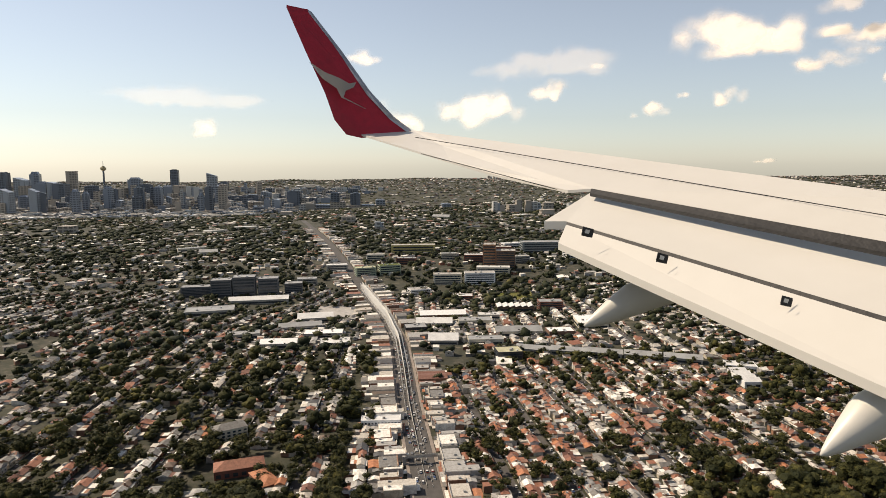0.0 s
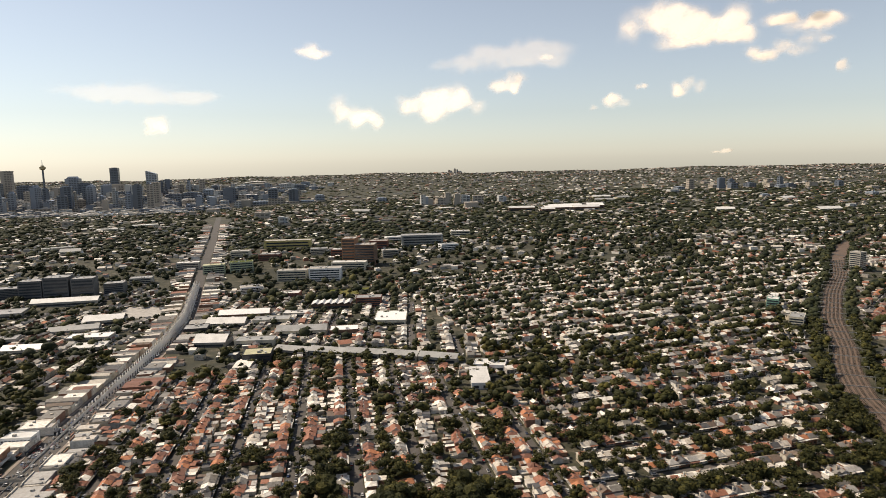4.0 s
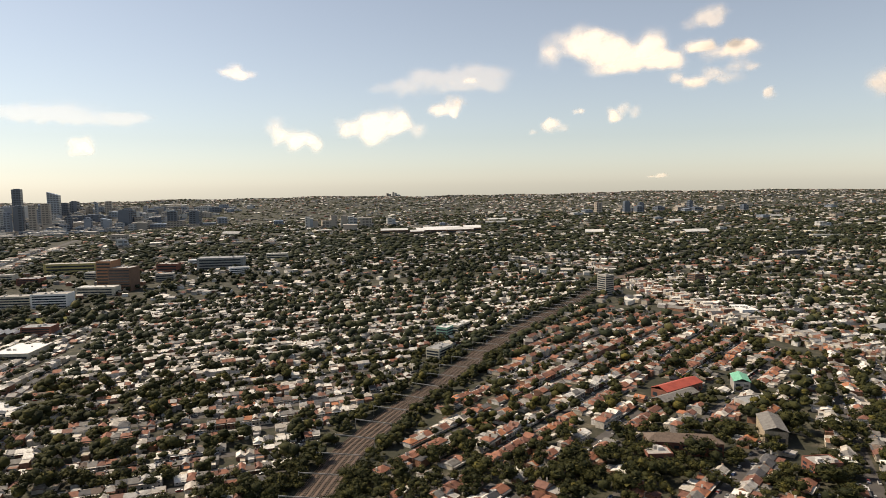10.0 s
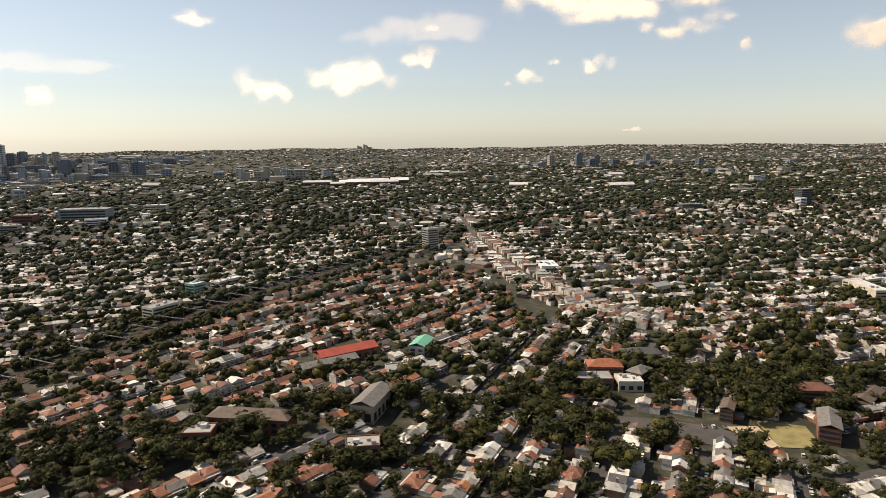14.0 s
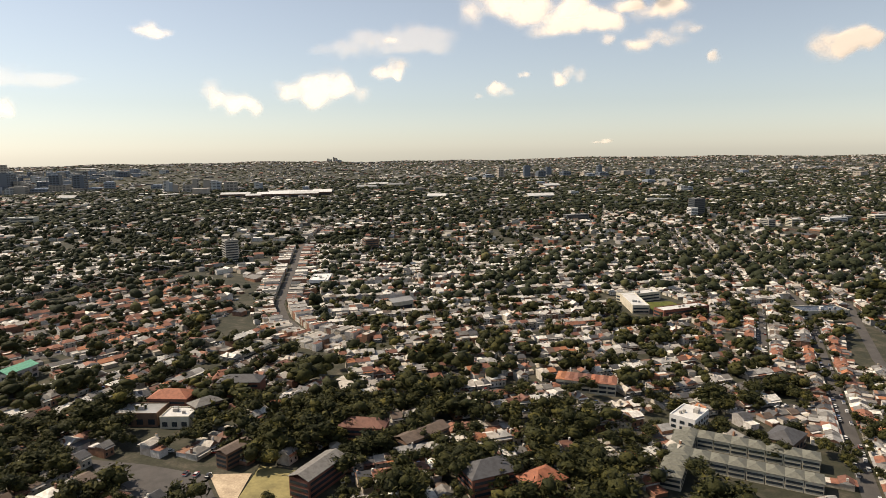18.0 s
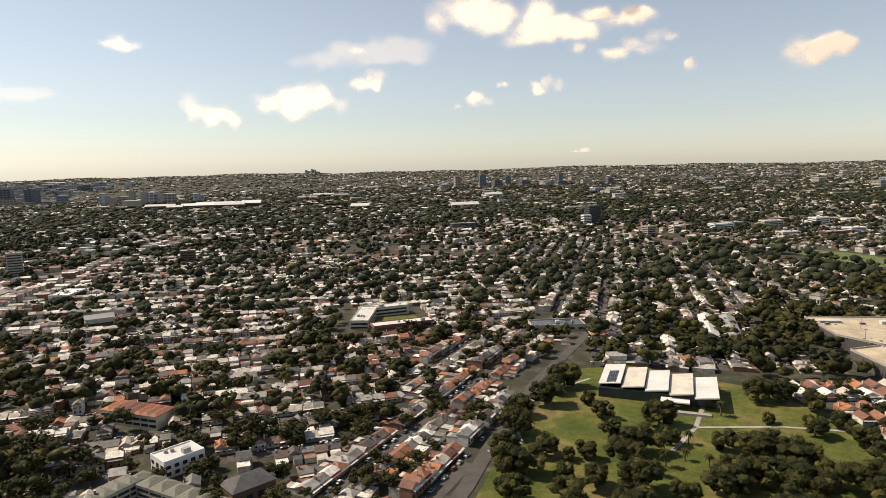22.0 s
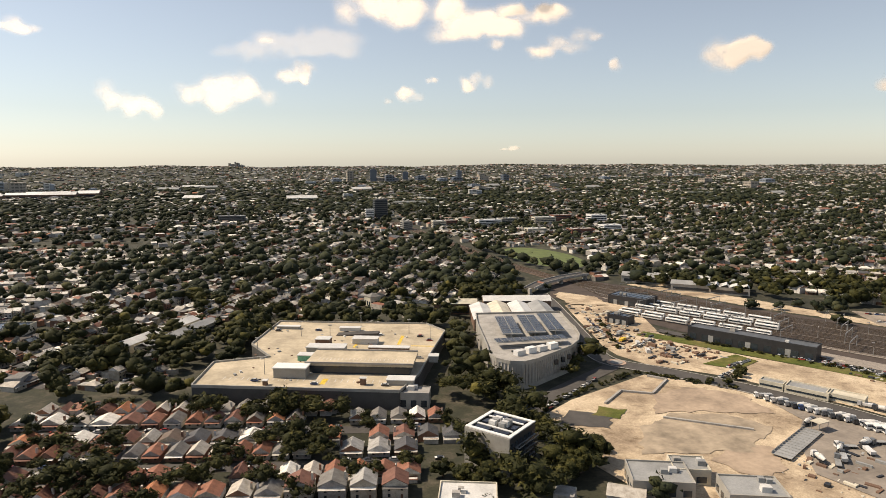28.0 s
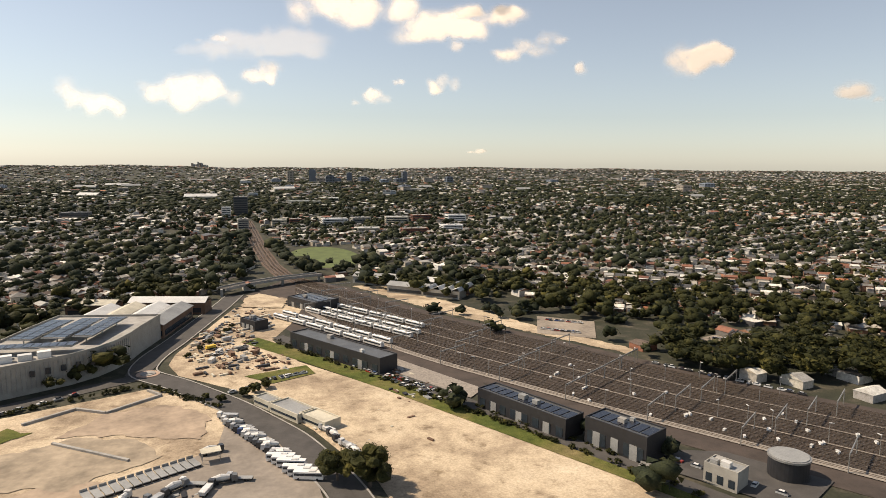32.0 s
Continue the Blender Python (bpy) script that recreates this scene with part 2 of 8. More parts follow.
def strip(name, line, width, lift, mat, step=6.0):
    """A band that follows the ground along a polyline."""
    pts = []
    for (x0, y0), (x1, y1) in zip(line, line[1:]):
        k = max(1, int(math.hypot(x1 - x0, y1 - y0) / step))
        pts += [(x0 + (x1 - x0) * i / k, y0 + (y1 - y0) * i / k) for i in range(k)]
    pts = np.array(pts + [line[-1]], float)
    d = np.gradient(pts, axis=0)
    d /= np.linalg.norm(d, axis=1)[:, None]
    for _ in range(2):
        d[1:-1] = (d[:-2] + d[1:-1] + d[2:]) / 3
    nrm = np.stack([-d[:, 1], d[:, 0]], 1)
    nrm /= np.linalg.norm(nrm, axis=1)[:, None]
    a, b = pts + nrm * width / 2, pts - nrm * width / 2
    v = np.concatenate([np.column_stack([a, height(a[:, 0], a[:, 1]) + lift]), np.column_stack([b, height(b[:, 0], b[:, 1]) + lift])])
    n = len(pts)
    return mesh_object(name, v, [(i, n + i, n + i + 1, i + 1) for i in range(n - 1)], [mat])


def patch(name, poly, lift, mat, size=8.0):
    """A flat area that follows the ground inside a polygon, cut into cells."""
    bm = bmesh.new()
    f = bm.faces.new([bm.verts.new((x, y, 0)) for x, y in poly])
    xs = [p[0] for p in poly]
    ys = [p[1] for p in poly]
    for axis, lo, hi in ((0, min(xs), max(xs)), (1, min(ys), max(ys))):
        k = lo + size
        while k < hi:
            co, no = [0, 0, 0], [0, 0, 0]
            co[axis], no[axis] = k, 1
            bmesh.ops.bisect_plane(bm, geom=bm.verts[:] + bm.edges[:] + bm.faces[:], plane_co=co, plane_no=no)
            k += size
    for v in bm.verts:
        v.co.z = float(height(v.co.x, v.co.y)) + lift
    bmesh.ops.recalc_face_normals(bm, faces=bm.faces[:])
    if sum(q.normal.z for q in bm.faces) < 0:
        bmesh.ops.reverse_faces(bm, faces=bm.faces[:])
    me = bpy.data.meshes.new(name)
    bm.to_mesh(me)
    bm.free()
    me.materials.append(mat)
    return new(name, me)


def ragged(poly, seed, step=2.0, rough=0.9):
    """An outline with a broken, uneven edge."""
    r, out = random.Random(seed), []
    for (x0, y0), (x1, y1) in zip(poly, poly[1:] + poly[:1]):
        k = max(1, int(math.hypot(x1 - x0, y1 - y0) / step))
        out += [(x0 + (x1 - x0) * i / k + r.uniform(-rough, rough), y0 + (y1 - y0) * i / k + r.uniform(-rough, rough)) for i in range(k)]
    return out


MAIN_ROAD = [(22, 60), (24, 212), (24, 300), (26, 380), (27, 450), (22, 530), (1, 675), (-52, 1053), (-140, 1600)]
RAIL = [(356, 120), (362, 160), (374, 200), (391, 243), (418, 285), (436, 306), (481, 372), (540, 442), (606, 512), (660, 580), (760, 690), (900, 800)]
KING_ST = [(712, 276), (698, 288), (684, 303), (675, 334), (672, 365), (675, 420), (679, 480), (684, 572), (715, 760)]
PARK_ST = [(850, 112), (873, 145), (888, 170), (918, 215), (948, 252), (971, 280), (992, 306)]
PARK = [(884, 156), (934, 226), (962, 225), (990, 190), (1000, 150), (985, 100), (850, 100)]
MALL_ROAD = [(1234, 60), (1229, 96), (1221, 122), (1207, 148), (1190, 172), (1179, 183), (1181, 200), (1186, 216), (1192, 240), (1200, 272), (1206, 300)]
MALL_STREET = [(1104, 116), (1126, 138), (1150, 162), (1182, 181)]
SITE = [(1129, 140), (1150, 154), (1184, 168), (1204, 150), (1222, 112), (1226, 60), (1150, 60)]
SITE_EAST = [(1210, 158), (1191, 178), (1187, 190), (1188, 202), (1193, 220), (1199, 244), (1206, 270), (1222, 282), (1235, 262), (1228, 234), (1220, 212), (1227, 183), (1251, 146), (1271, 111), (1290, 76), (1296, 60), (1240, 60), (1236, 96), (1226, 126)]
YARD = [(1208, 292), (1236, 346), (1262, 308), (1290, 236), (1312, 200), (1336, 158), (1354, 124), (1372, 100), (1402, 60), (1330, 60), (1304, 100), (1268, 146), (1230, 212)]
NORTH_LINE = [(1262, 286), (1246, 316), (1233, 346), (1227, 392), (1222, 479), (1219, 580), (1214, 720)]
OVAL = (1264, 424, 24, 52)

tagged(strip("road", MAIN_ROAD, 11, 0.16, asphalt), "wide grey asphalt main road through the suburb", "road", kind="structure")
tagged(strip("road", KING_ST, 4.8, 0.18, asphalt), "grey asphalt shopping street between pale roofs", "road", kind="structure")
tagged(strip("road", PARK_ST, 4.2, 0.18, asphalt), "asphalt street along the tree-lined park", "road", kind="structure")
tagged(strip("road", MALL_ROAD, 7.5, 0.20, asphalt), "asphalt road past the sandy site to a roundabout", "road", kind="structure")
tagged(strip("road", MALL_STREET, 6, 0.17, asphalt), "asphalt street below the curved building", "road", kind="structure")
tagged(strip("grass_bank", [(1212, 214), (1229, 188), (1253, 149), (1273, 113), (1288, 86), (1300, 64)], 7.5, 0.24, grass), "strip of rough green grass along the yard fence", "lawn", kind="structure")
tagged(strip("access_road", [(1222, 216), (1236, 190), (1260, 150), (1280, 108), (1294, 80), (1304, 60)], 5, 0.26, asphalt), "grey access road beside the black sheds", "road", kind="structure")
tagged(patch("lawn", [(1210, 172), (1229, 178), (1231, 169), (1218, 163)], 0.28, grass), "small bright green lawn on the sandy site", "lawn", kind="structure")
tagged(patch("truck_yard", [(1182, 96), (1192, 112), (1204, 122), (1206, 140), (1216, 124), (1224, 100), (1226, 70), (1190, 70)], 0.26, plain("worn_yard_paving", (0.27, 0.23, 0.19), 0.95, 0, 0.08, 0.35, 0.8)), "worn grey-brown paving of a truck yard", "paving", kind="structure")
tagged(patch("demolition_patch", ragged([(1150, 116), (1158, 130), (1172, 136), (1186, 132), (1192, 120), (1176, 110)], 3), 0.25, plain("dark_stained_slab", (0.36, 0.29, 0.21), 0.95, 0, 0.12, 0.45, 0.7)), "dark stained concrete slab left on the cleared site", "slab", kind="structure")
tagged(patch("demolition_patch", ragged([(1168, 138), (1176, 150), (1190, 154), (1202, 142), (1200, 128), (1184, 134)], 4), 0.25, plain("brown_slab", (0.38, 0.29, 0.21), 0.95, 0, 0.12, 0.4, 0.7)), "brown concrete slab left on the cleared site", "slab", kind="structure")
tagged(patch("demolition_patch", ragged([(1138, 138), (1146, 146), (1156, 140), (1150, 132)], 6), 0.24, asphalt), "dark square of old asphalt on the cleared site", "slab", kind="structure")
tagged(patch("lawn", ragged([(1150, 142), (1156, 147), (1162, 142), (1156, 137)], 7), 0.26, grass), "weedy green patch on the cleared site", "lawn", kind="structure")
tagged(patch("demolition_patch", ragged([(1178, 100), (1184, 110), (1176, 116), (1164, 108), (1168, 98)], 9), 0.24, bpy.data.materials["brown_slab"]), "brown stained slab left on the cleared site", "slab", kind="structure")
tagged(patch("earth_mound", ragged([(1209, 270), (1212, 295), (1218, 300), (1230, 282), (1227, 264)], 12), 0.5, sand), "low mound of bare brown earth with weeds at the yard throat", "bare ground", kind="structure")
tagged(patch("bare_ground", ragged([(1264, 310), (1292, 240), (1313, 203), (1337, 161), (1342, 166), (1322, 206), (1306, 250), (1284, 306)], 15), 0.14, sand), "sandy verge of bare soil and weeds beyond the railway", "bare ground", kind="structure")
tagged(patch("car_park", [(1318, 195), (1330, 221), (1349, 206), (1336, 182)], 0.2, plain("dusty_paving", (0.30, 0.25, 0.20), 0.95, 0, 0.1, 0.35, 0.8)), "dusty car park beyond the railway", "car park", kind="structure")
tagged(patch("car_park", [(1372, 171), (1392, 178), (1416, 160), (1394, 146)], 0.2, bpy.data.materials["dusty_paving"]), "grey car park full of white cars beyond the railway", "car park", kind="structure")
tagged(strip("railway_bed", NORTH_LINE, 11, 0.16, ballast), "brown ballast bed of the line running past the oval", "railway bed", kind="structure")
tagged(patch("field", [(666, 154), (671, 172), (684, 165), (678, 150)], 0.2, plain("dry_grass", (0.26, 0.22, 0.09), 0.95, 0, 0.2, 0.4, 1.0)), "small dry yellow-green playing field", "lawn", kind="structure")
tagged(patch("car_park", [(624, 187), (636, 164), (662, 154), (657, 170), (640, 180)], 0.2, asphalt), "asphalt car park beside the playing field", "car park", kind="structure")
tagged(patch("bare_ground", [(658, 170), (663, 154), (666, 154), (669, 168)], 0.22, sand), "sandy drive beside the playing field", "bare ground", kind="structure")
tagged(patch("park_field", [(122, 590), (170, 588), (176, 622), (128, 626)], 0.3, grass), "green park field among dark trees", "lawn", kind="structure")
tagged(strip("railway_bed", RAIL, 13, 0.14, ballast), "brown ballast bed of a four-track railway", "railway bed", kind="structure")
tagged(patch("park_lawn", PARK, 0.12, grass), "green park lawn with dry patches", "lawn", kind="structure")
tagged(patch("bare_ground", SITE, 0.12, sand), "bare sandy earth of a cleared site with dark stains", "bare ground", kind="structure")
tagged(patch("bare_ground", SITE_EAST, 0.13, sand), "bare sandy strip beside the railway yard", "bare ground", kind="structure")
tagged(patch("rail_yard_bed", YARD, 0.10, yard_ballast, 16), "dark brown ballast of a wide railway yard", "railway bed", kind="structure")
tagged(patch("sports_oval", [(OVAL[0] + OVAL[2] * math.cos(a / 20 * math.pi), OVAL[1] + OVAL[3] * math.sin(a / 20 * math.pi)) for a in range(40)], 0.12, plain("bright_mown_turf", (0.105, 0.135, 0.04), 0.95, 0, 0.15, 0.3, 1.2)), "bright green mown sports oval", "sports field", kind="structure")

# ---- helpers for buildings ----
class Pile:
    """Gathers many simple solids into one mesh."""
    def __init__(self):
        self.v, self.f, self.m = [], [], []

    def quadset(self, pts, faces, mats):
        k = len(self.v)
        self.v += pts
        self.f += [tuple(k + i for i in f) for f in faces]
        self.m += mats

    def box(self, cx, cy, z0, z1, w, d, c, s, side, top=None):
        p = []
        for z in (z0, z1):
            for a, b in ((-w, -d), (w, -d), (w, d), (-w, d)):
                a, b = a / 2, b / 2
                p.append((cx + a * c - b * s, cy + a * s + b * c, z))
        self.quadset(p, [(0, 1, 5, 4), (1, 2, 6, 5), (2, 3, 7, 6), (3, 0, 4, 7)], [side] * 4)
        k = len(self.v)
        self.v += p[4:]
        self.f.append((k, k + 1, k + 2, k + 3))
        self.m.append(side if top is None else top)

    def gable(self, cx, cy, z0, rise, w, d, c, s, roof, wall, along=True, over=0.15):
        """A pitched roof over a w x d plan with its ridge along w (or along d)."""
        if not along:
            c, s, w, d = -s, c, d, w
        o = over
        q = [(-w / 2 - o, -d / 2 - o, 0), (w / 2 + o, -d / 2 - o, 0), (w / 2 + o, 0, rise), (-w / 2 - o, 0, rise), (w / 2 + o, d / 2 + o, 0), (-w / 2 - o, d / 2 + o, 0)]
        p = [(cx + a * c - b * s, cy + a * s + b * c, z0 + z) for a, b, z in q]
        self.quadset(p, [(0, 1, 2, 3), (3, 2, 4, 5)], [roof] * 2)
        self.quadset([p[0], p[3], p[5], p[1], p[4], p[2]], [(0, 1, 2), (3, 4, 5)], [wall] * 2)

    def hip(self, cx, cy, z0, rise, w, d, c, s, roof, over=0.2):
        if d > w:
            c, s, w, d = -s, c, d, w
        a, b, r = w / 2 + over, d / 2 + over, max(0.05, (w - d) / 2)
        q = [(-a, -b, 0), (a, -b, 0), (a, b, 0), (-a, b, 0), (-r, 0, rise), (r, 0, rise)]
        p = [(cx + x * c - y * s, cy + x * s + y * c, z0 + z) for x, y, z in q]
        self.quadset(p, [(0, 1, 5, 4), (1, 2, 5), (2, 3, 4, 5), (3, 0, 4)], [roof] * 4)

    def skillion(self, cx, cy, z0, w, d, rise, c, s, roof, wall):
        q = [(-w / 2, -d / 2, 0), (w / 2, -d / 2, 0), (w / 2, d / 2, rise), (-w / 2, d / 2, rise)]
        p = [(cx + x * c - y * s, cy + x * s + y * c, z0 + z) for x, y, z in q]
        self.quadset(p, [(0, 1, 2, 3)], [roof])

    def done(self, name, mats):
        return mesh_object(name, self.v, self.f, mats, self.m)


def inside(x, y, poly):
    hit, j = False, len(poly) - 1
    for i in range(len(poly)):
        (xi, yi), (xj, yj) = poly[i], poly[j]
        if (yi > y) != (yj > y) and x < (xj - xi) * (y - yi) / (yj - yi) + xi:
            hit = not hit
        j = i
    return hit


def near_line(x, y, line, r):
    for (x0, y0), (x1, y1) in zip(line, line[1:]):
        dx, dy = x1 - x0, y1 - y0
        t = max(0, min(1, ((x - x0) * dx + (y - y0) * dy) / (dx * dx + dy * dy)))
        if math.hypot(x0 + dx * t - x, y0 + dy * t - y) < r:
            return True
    return False


MALL_DECK = [(1039, 182), (1100, 158), (1120, 196), (1132, 221), (1128, 236), (1068, 257), (1056, 224), (1044, 206)]
# areas kept for single buildings, parks and yards
KEEP = [PARK, SITE, SITE_EAST, YARD,
        [(1030, 184), (1100, 158), (1140, 230), (1070, 268), (1035, 225)],
        [(1108, 160), (1150, 148), (1182, 190), (1200, 270), (1158, 290), (1128, 240)],
        [(1100, 108), (1132, 108), (1132, 134), (1100, 134)],
        [(1184, 168), (1222, 150), (1250, 160), (1234, 220), (1215, 290), (1185, 220)],
        [(620, 190), (640, 158), (664, 150), (690, 150), (688, 170), (668, 176), (642, 186)],
        [(1236, 366), (1292, 366), (1292, 482), (1236, 482)],
        [(766, 134), (794, 166), (828, 142), (800, 118)],
        [(772, 208), (790, 198), (797, 214), (780, 226)],
        [(852, 294), (900, 294), (900, 355), (852, 355)],
        [(120, 588), (178, 586), (180, 626), (124, 628)],
        [(1262, 246), (1322, 246), (1322, 330), (1262, 330)]]
LINES = [(MALL_STREET, 6), (MAIN_ROAD, 19), (RAIL[:7], 15), (RAIL[6:], 8), (NORTH_LINE, 9), (KING_ST, 5), (PARK_ST, 1.5), (MALL_ROAD, 9)]
SPOTS = [(1018, 250, 9), (1034, 270, 9), (545, 266, 15), (578, 264, 8), (517, 206, 14), (552, 208, 8), (497, 200, 7), (545, 176, 7), (640, 206, 14), (662, 226, 9), (683, 150, 8), (736, 341, 9), (632, 520, 10), (800, 172, 9), (820, 152, 8), (955, 286, 14), (1114, 296, 5), (97, 385, 10), (42, 474, 11), (118, 398, 8), (128, 394, 7), (140, 389, 7), (151, 384, 7), (162, 379, 7), (173, 373, 7), (184, 368, 7), (195, 362, 7), (206, 356, 7), (221, 305, 14), (186, 470, 18), (143, 540, 20), (152, 536, 14), (449, 362, 12), (464, 420, 10), (-62, 272, 10), (-52, 232, 14), (-135, 560, 24), (-99, 606, 28), (-117, 640, 30), (-164, 640, 20), (-17, 560, 26)]      # x, y, radius of single buildings


def free(x, y, r=3.0):
    for poly in KEEP:
        if inside(x, y, poly):
            return False
    for line, w in LINES:
        if near_line(x, y, line, w + r):
            return False
    for a, b, q in SPOTS:
        if (x - a) ** 2 + (y - b) ** 2 < (q + r) ** 2:
            return False
    return True


# ---- trees ----
def blob_template(rng, lobes, sub, leaves, small=0.09, large=0.22):
    """A crown of unit radius: lumpy lobes with ragged leaf sprays on them."""
    verts, faces = [], []
    lop, centres = rng.uniform(0, 6.28), []
    for k in range(lobes):
        bm = bmesh.new()
        bmesh.ops.create_icosphere(bm, subdivisions=sub, radius=1.0)
        a = rng.uniform(0, 6.28)
        if lobes > 5:
            r = rng.uniform(0.20, 0.36) if lobes > 12 else rng.uniform(0.24, 0.44)
            q = math.sqrt(rng.uniform(0.02, 1)) * 0.74 * (1 + 0.28 * math.sin(2 * a + lop))
            up = 0.70 * math.sqrt(max(0.05, 1 - q * q)) * rng.uniform(0.1 if lobes < 13 else -0.45, 1.0) - (0.25 if lobes < 13 else 0.12)
        elif lobes > 2:
            r, q, up = rng.uniform(0.34, 0.58), rng.uniform(0.15, 0.62), 0.45 * rng.uniform(-0.35, 1.0)
        else:
            r, q, up = rng.uniform(0.6, 0.85), rng.uniform(0.05, 0.3), 0.2 * rng.uniform(-0.35, 1.0)
        cx, cy, cz = q * math.cos(a), q * math.sin(a), up
        sq = rng.uniform(0.6, 0.9)
        centres.append((cx, cy, cz, r))
        r *= 0.95 if leaves > 1000 else 0.88 if leaves > 100 else 1.0
        base = len(verts)
        for v in bm.verts:
            n = 1 + 0.45 * noise.noise(v.co * 2.3 + Vector((k * 7.1, rng.random(), 0))) + rng.uniform(-0.16, 0.16) * (1.0 if lobes > 5 else 2.1)
            verts.append((cx + v.co.x * r * n, cy + v.co.y * r * n, cz + v.co.z * r * n * sq))
        faces += [tuple(base + v.index for v in f.verts) for f in bm.faces]
        bm.free()
    for k in range(leaves):
        cx, cy, cz, r = centres[rng.randrange(len(centres))]
        a, e = rng.uniform(0, 6.28), math.asin(rng.uniform(-0.35, 1))
        g = r * rng.uniform(0.82, 1.22)
        x, y, z = cx + g * math.cos(a) * math.cos(e), cy + g * math.sin(a) * math.cos(e), cz + g * math.sin(e) * 0.85
        s = rng.uniform(small, large)
        d = [Vector((rng.uniform(-1, 1), rng.uniform(-1, 1), rng.uniform(-0.6, 0.6))) * s for _ in range(3)]
        b = len(verts)
        verts += [(x + q.x, y + q.y, z + q.z) for q in d]
        faces.append((b, b + 1, b + 2))
    return np.array(verts), faces


rng = random.Random(5)
CROWN_MID = [blob_template(rng, 8, 1, 380, 0.07, 0.19) for _ in range(10)]
CROWN_FAR = [blob_template(rng, 5, 1, 36, 0.14, 0.30) for _ in range(8)]
CROWN_TINY = [blob_template(rng, 1, 1, 8, 0.25, 0.5) for _ in range(12)]


def pile_trees(name, spots, templates, label, seed=3, squat=1.0, leaf=None):
    """spots: x, y, radius, height of the crown's middle over the ground."""
    r = random.Random(seed)
    vs, starts, loops, base = [], [], [], 0
    for x, y, rad, zc in spots:
        tv, tf = templates[r.randrange(len(templates))]
        a = r.uniform(0, 6.28)
        c, s = math.cos(a), math.sin(a)
        h = rad * r.uniform(0.85, 1.15) * squat
        z = float(height(x, y)) + zc
        vs.append(np.column_stack([x + rad * (tv[:, 0] * c - tv[:, 1] * s), y + rad * (tv[:, 0] * s + tv[:, 1] * c), z + h * tv[:, 2]]))
        loops.append(np.array(tf, np.int32).ravel() + base)
        base += len(tv)
    v = np.concatenate(vs)
    l = np.concatenate(loops)
    me = bpy.data.meshes.new(name)
    me.vertices.add(len(v))
    me.vertices.foreach_set("co", v.ravel())
    me.loops.add(len(l))
    me.loops.foreach_set("vertex_index", l)
    me.polygons.add(len(l) // 3)
    me.polygons.foreach_set("loop_start", np.arange(0, len(l), 3))
    me.materials.append(leaf or leaf_green)
    me.update(calc_edges=True)
    return tagged(new(name, me), label, "trees", kind="stuff")


# ---- the suburb: streets, rows of houses, gardens ----
# outline, street angle, street pitch, house width, trees, roofs (0 mixed, 1 red, 2 pale, 3 dark), trees in the street
DISTRICTS = [
    ([(-170, 110), (10, 110), (14, 480), (-230, 520)], 86, 30, 4.4, 0.75, 0, 0.8),
    ([(38, 100), (236, 100), (236, 336), (120, 384), (84, 362), (38, 372)], 90.5, 24, 3.0, 0.30, 1, 0.75),
    ([(238, 90), (352, 90), (352, 160), (376, 240), (450, 345), (238, 345)], 6, 25, 3.1, 0.50, 0, 0.6),
    ([(372, 90), (505, 90), (540, 180), (640, 300), (650, 420), (590, 470), (500, 372), (430, 280), (384, 190)], 38, 26, 4.2, 0.5, 1, 0.5),
    ([(508, 90), (640, 90), (700, 200), (668, 306), (645, 300), (543, 180)], 54, 25, 3.6, 0.55, 0, 0.7),
    ([(642, 90), (786, 90), (850, 180), (880, 240), (880, 300), (695, 300), (702, 200)], 7, 23, 3.3, 0.40, 0, 0.42),
    ([(788, 90), (838, 90), (934, 240), (984, 302), (882, 302), (882, 240), (852, 180)], 52, 23, 3.3, 0.24, 1, 0.32),
    ([(236, 348), (452, 348), (640, 560), (640, 640), (200, 640), (236, 400)], 9, 24, 3.2, 0.72, 2, 0.6),
    ([(695, 302), (950, 302), (1010, 520), (700, 640)], 4, 22, 3.2, 0.46, 2, 0.45),
    ([(990, 80), (1112, 80), (1112, 156), (1030, 186), (1000, 190)], -13, 20, 4.4, 0.42, 1, 0.4),
    ([(945, 228), (996, 206), (1028, 194), (1036, 240), (1062, 284), (1190, 300), (1230, 440), (1100, 640), (1010, 560)], 62, 24, 3.6, 0.52, 3, 0.5),
    ([(1330, 340), (1800, 340), (1800, 640), (1240, 640), (1240, 470), (1300, 460)], 20, 31, 5.0, 0.95, 3, 0.85),
    ([(1348, 228), (1424, 168), (1520, 120), (1800, 120), (1800, 340), (1330, 340)], -38, 32, 5.0, 0.8, 0, 0.7),
    ([(34, 470), (234, 350), (196, 640), (10, 640)], 84, 30, 5.0, 0.35, 2, 0.4),
    ([(-480, 480), (12, 480), (-6, 660), (-480, 660)], 70, 28, 4.6, 0.7, 3, 0.7),
]
house_rng = random.Random(11)
houses, tree_spots, street_lines, car_spots = Pile(), [], [], []
HOUSE_MATS = [wall_mix, roof_mix, roof_red, roof_pale, roof_dark, window_dark]
near_houses = []
NEAR = 16.0


def sight(x):
    """How near to the line of flight the ground comes into view."""
    return 186 - 0.076 * x


def deep_gable(x, y):
    """Where the ridges run back from the street."""
    return inside(x, y, DISTRICTS[9][0])


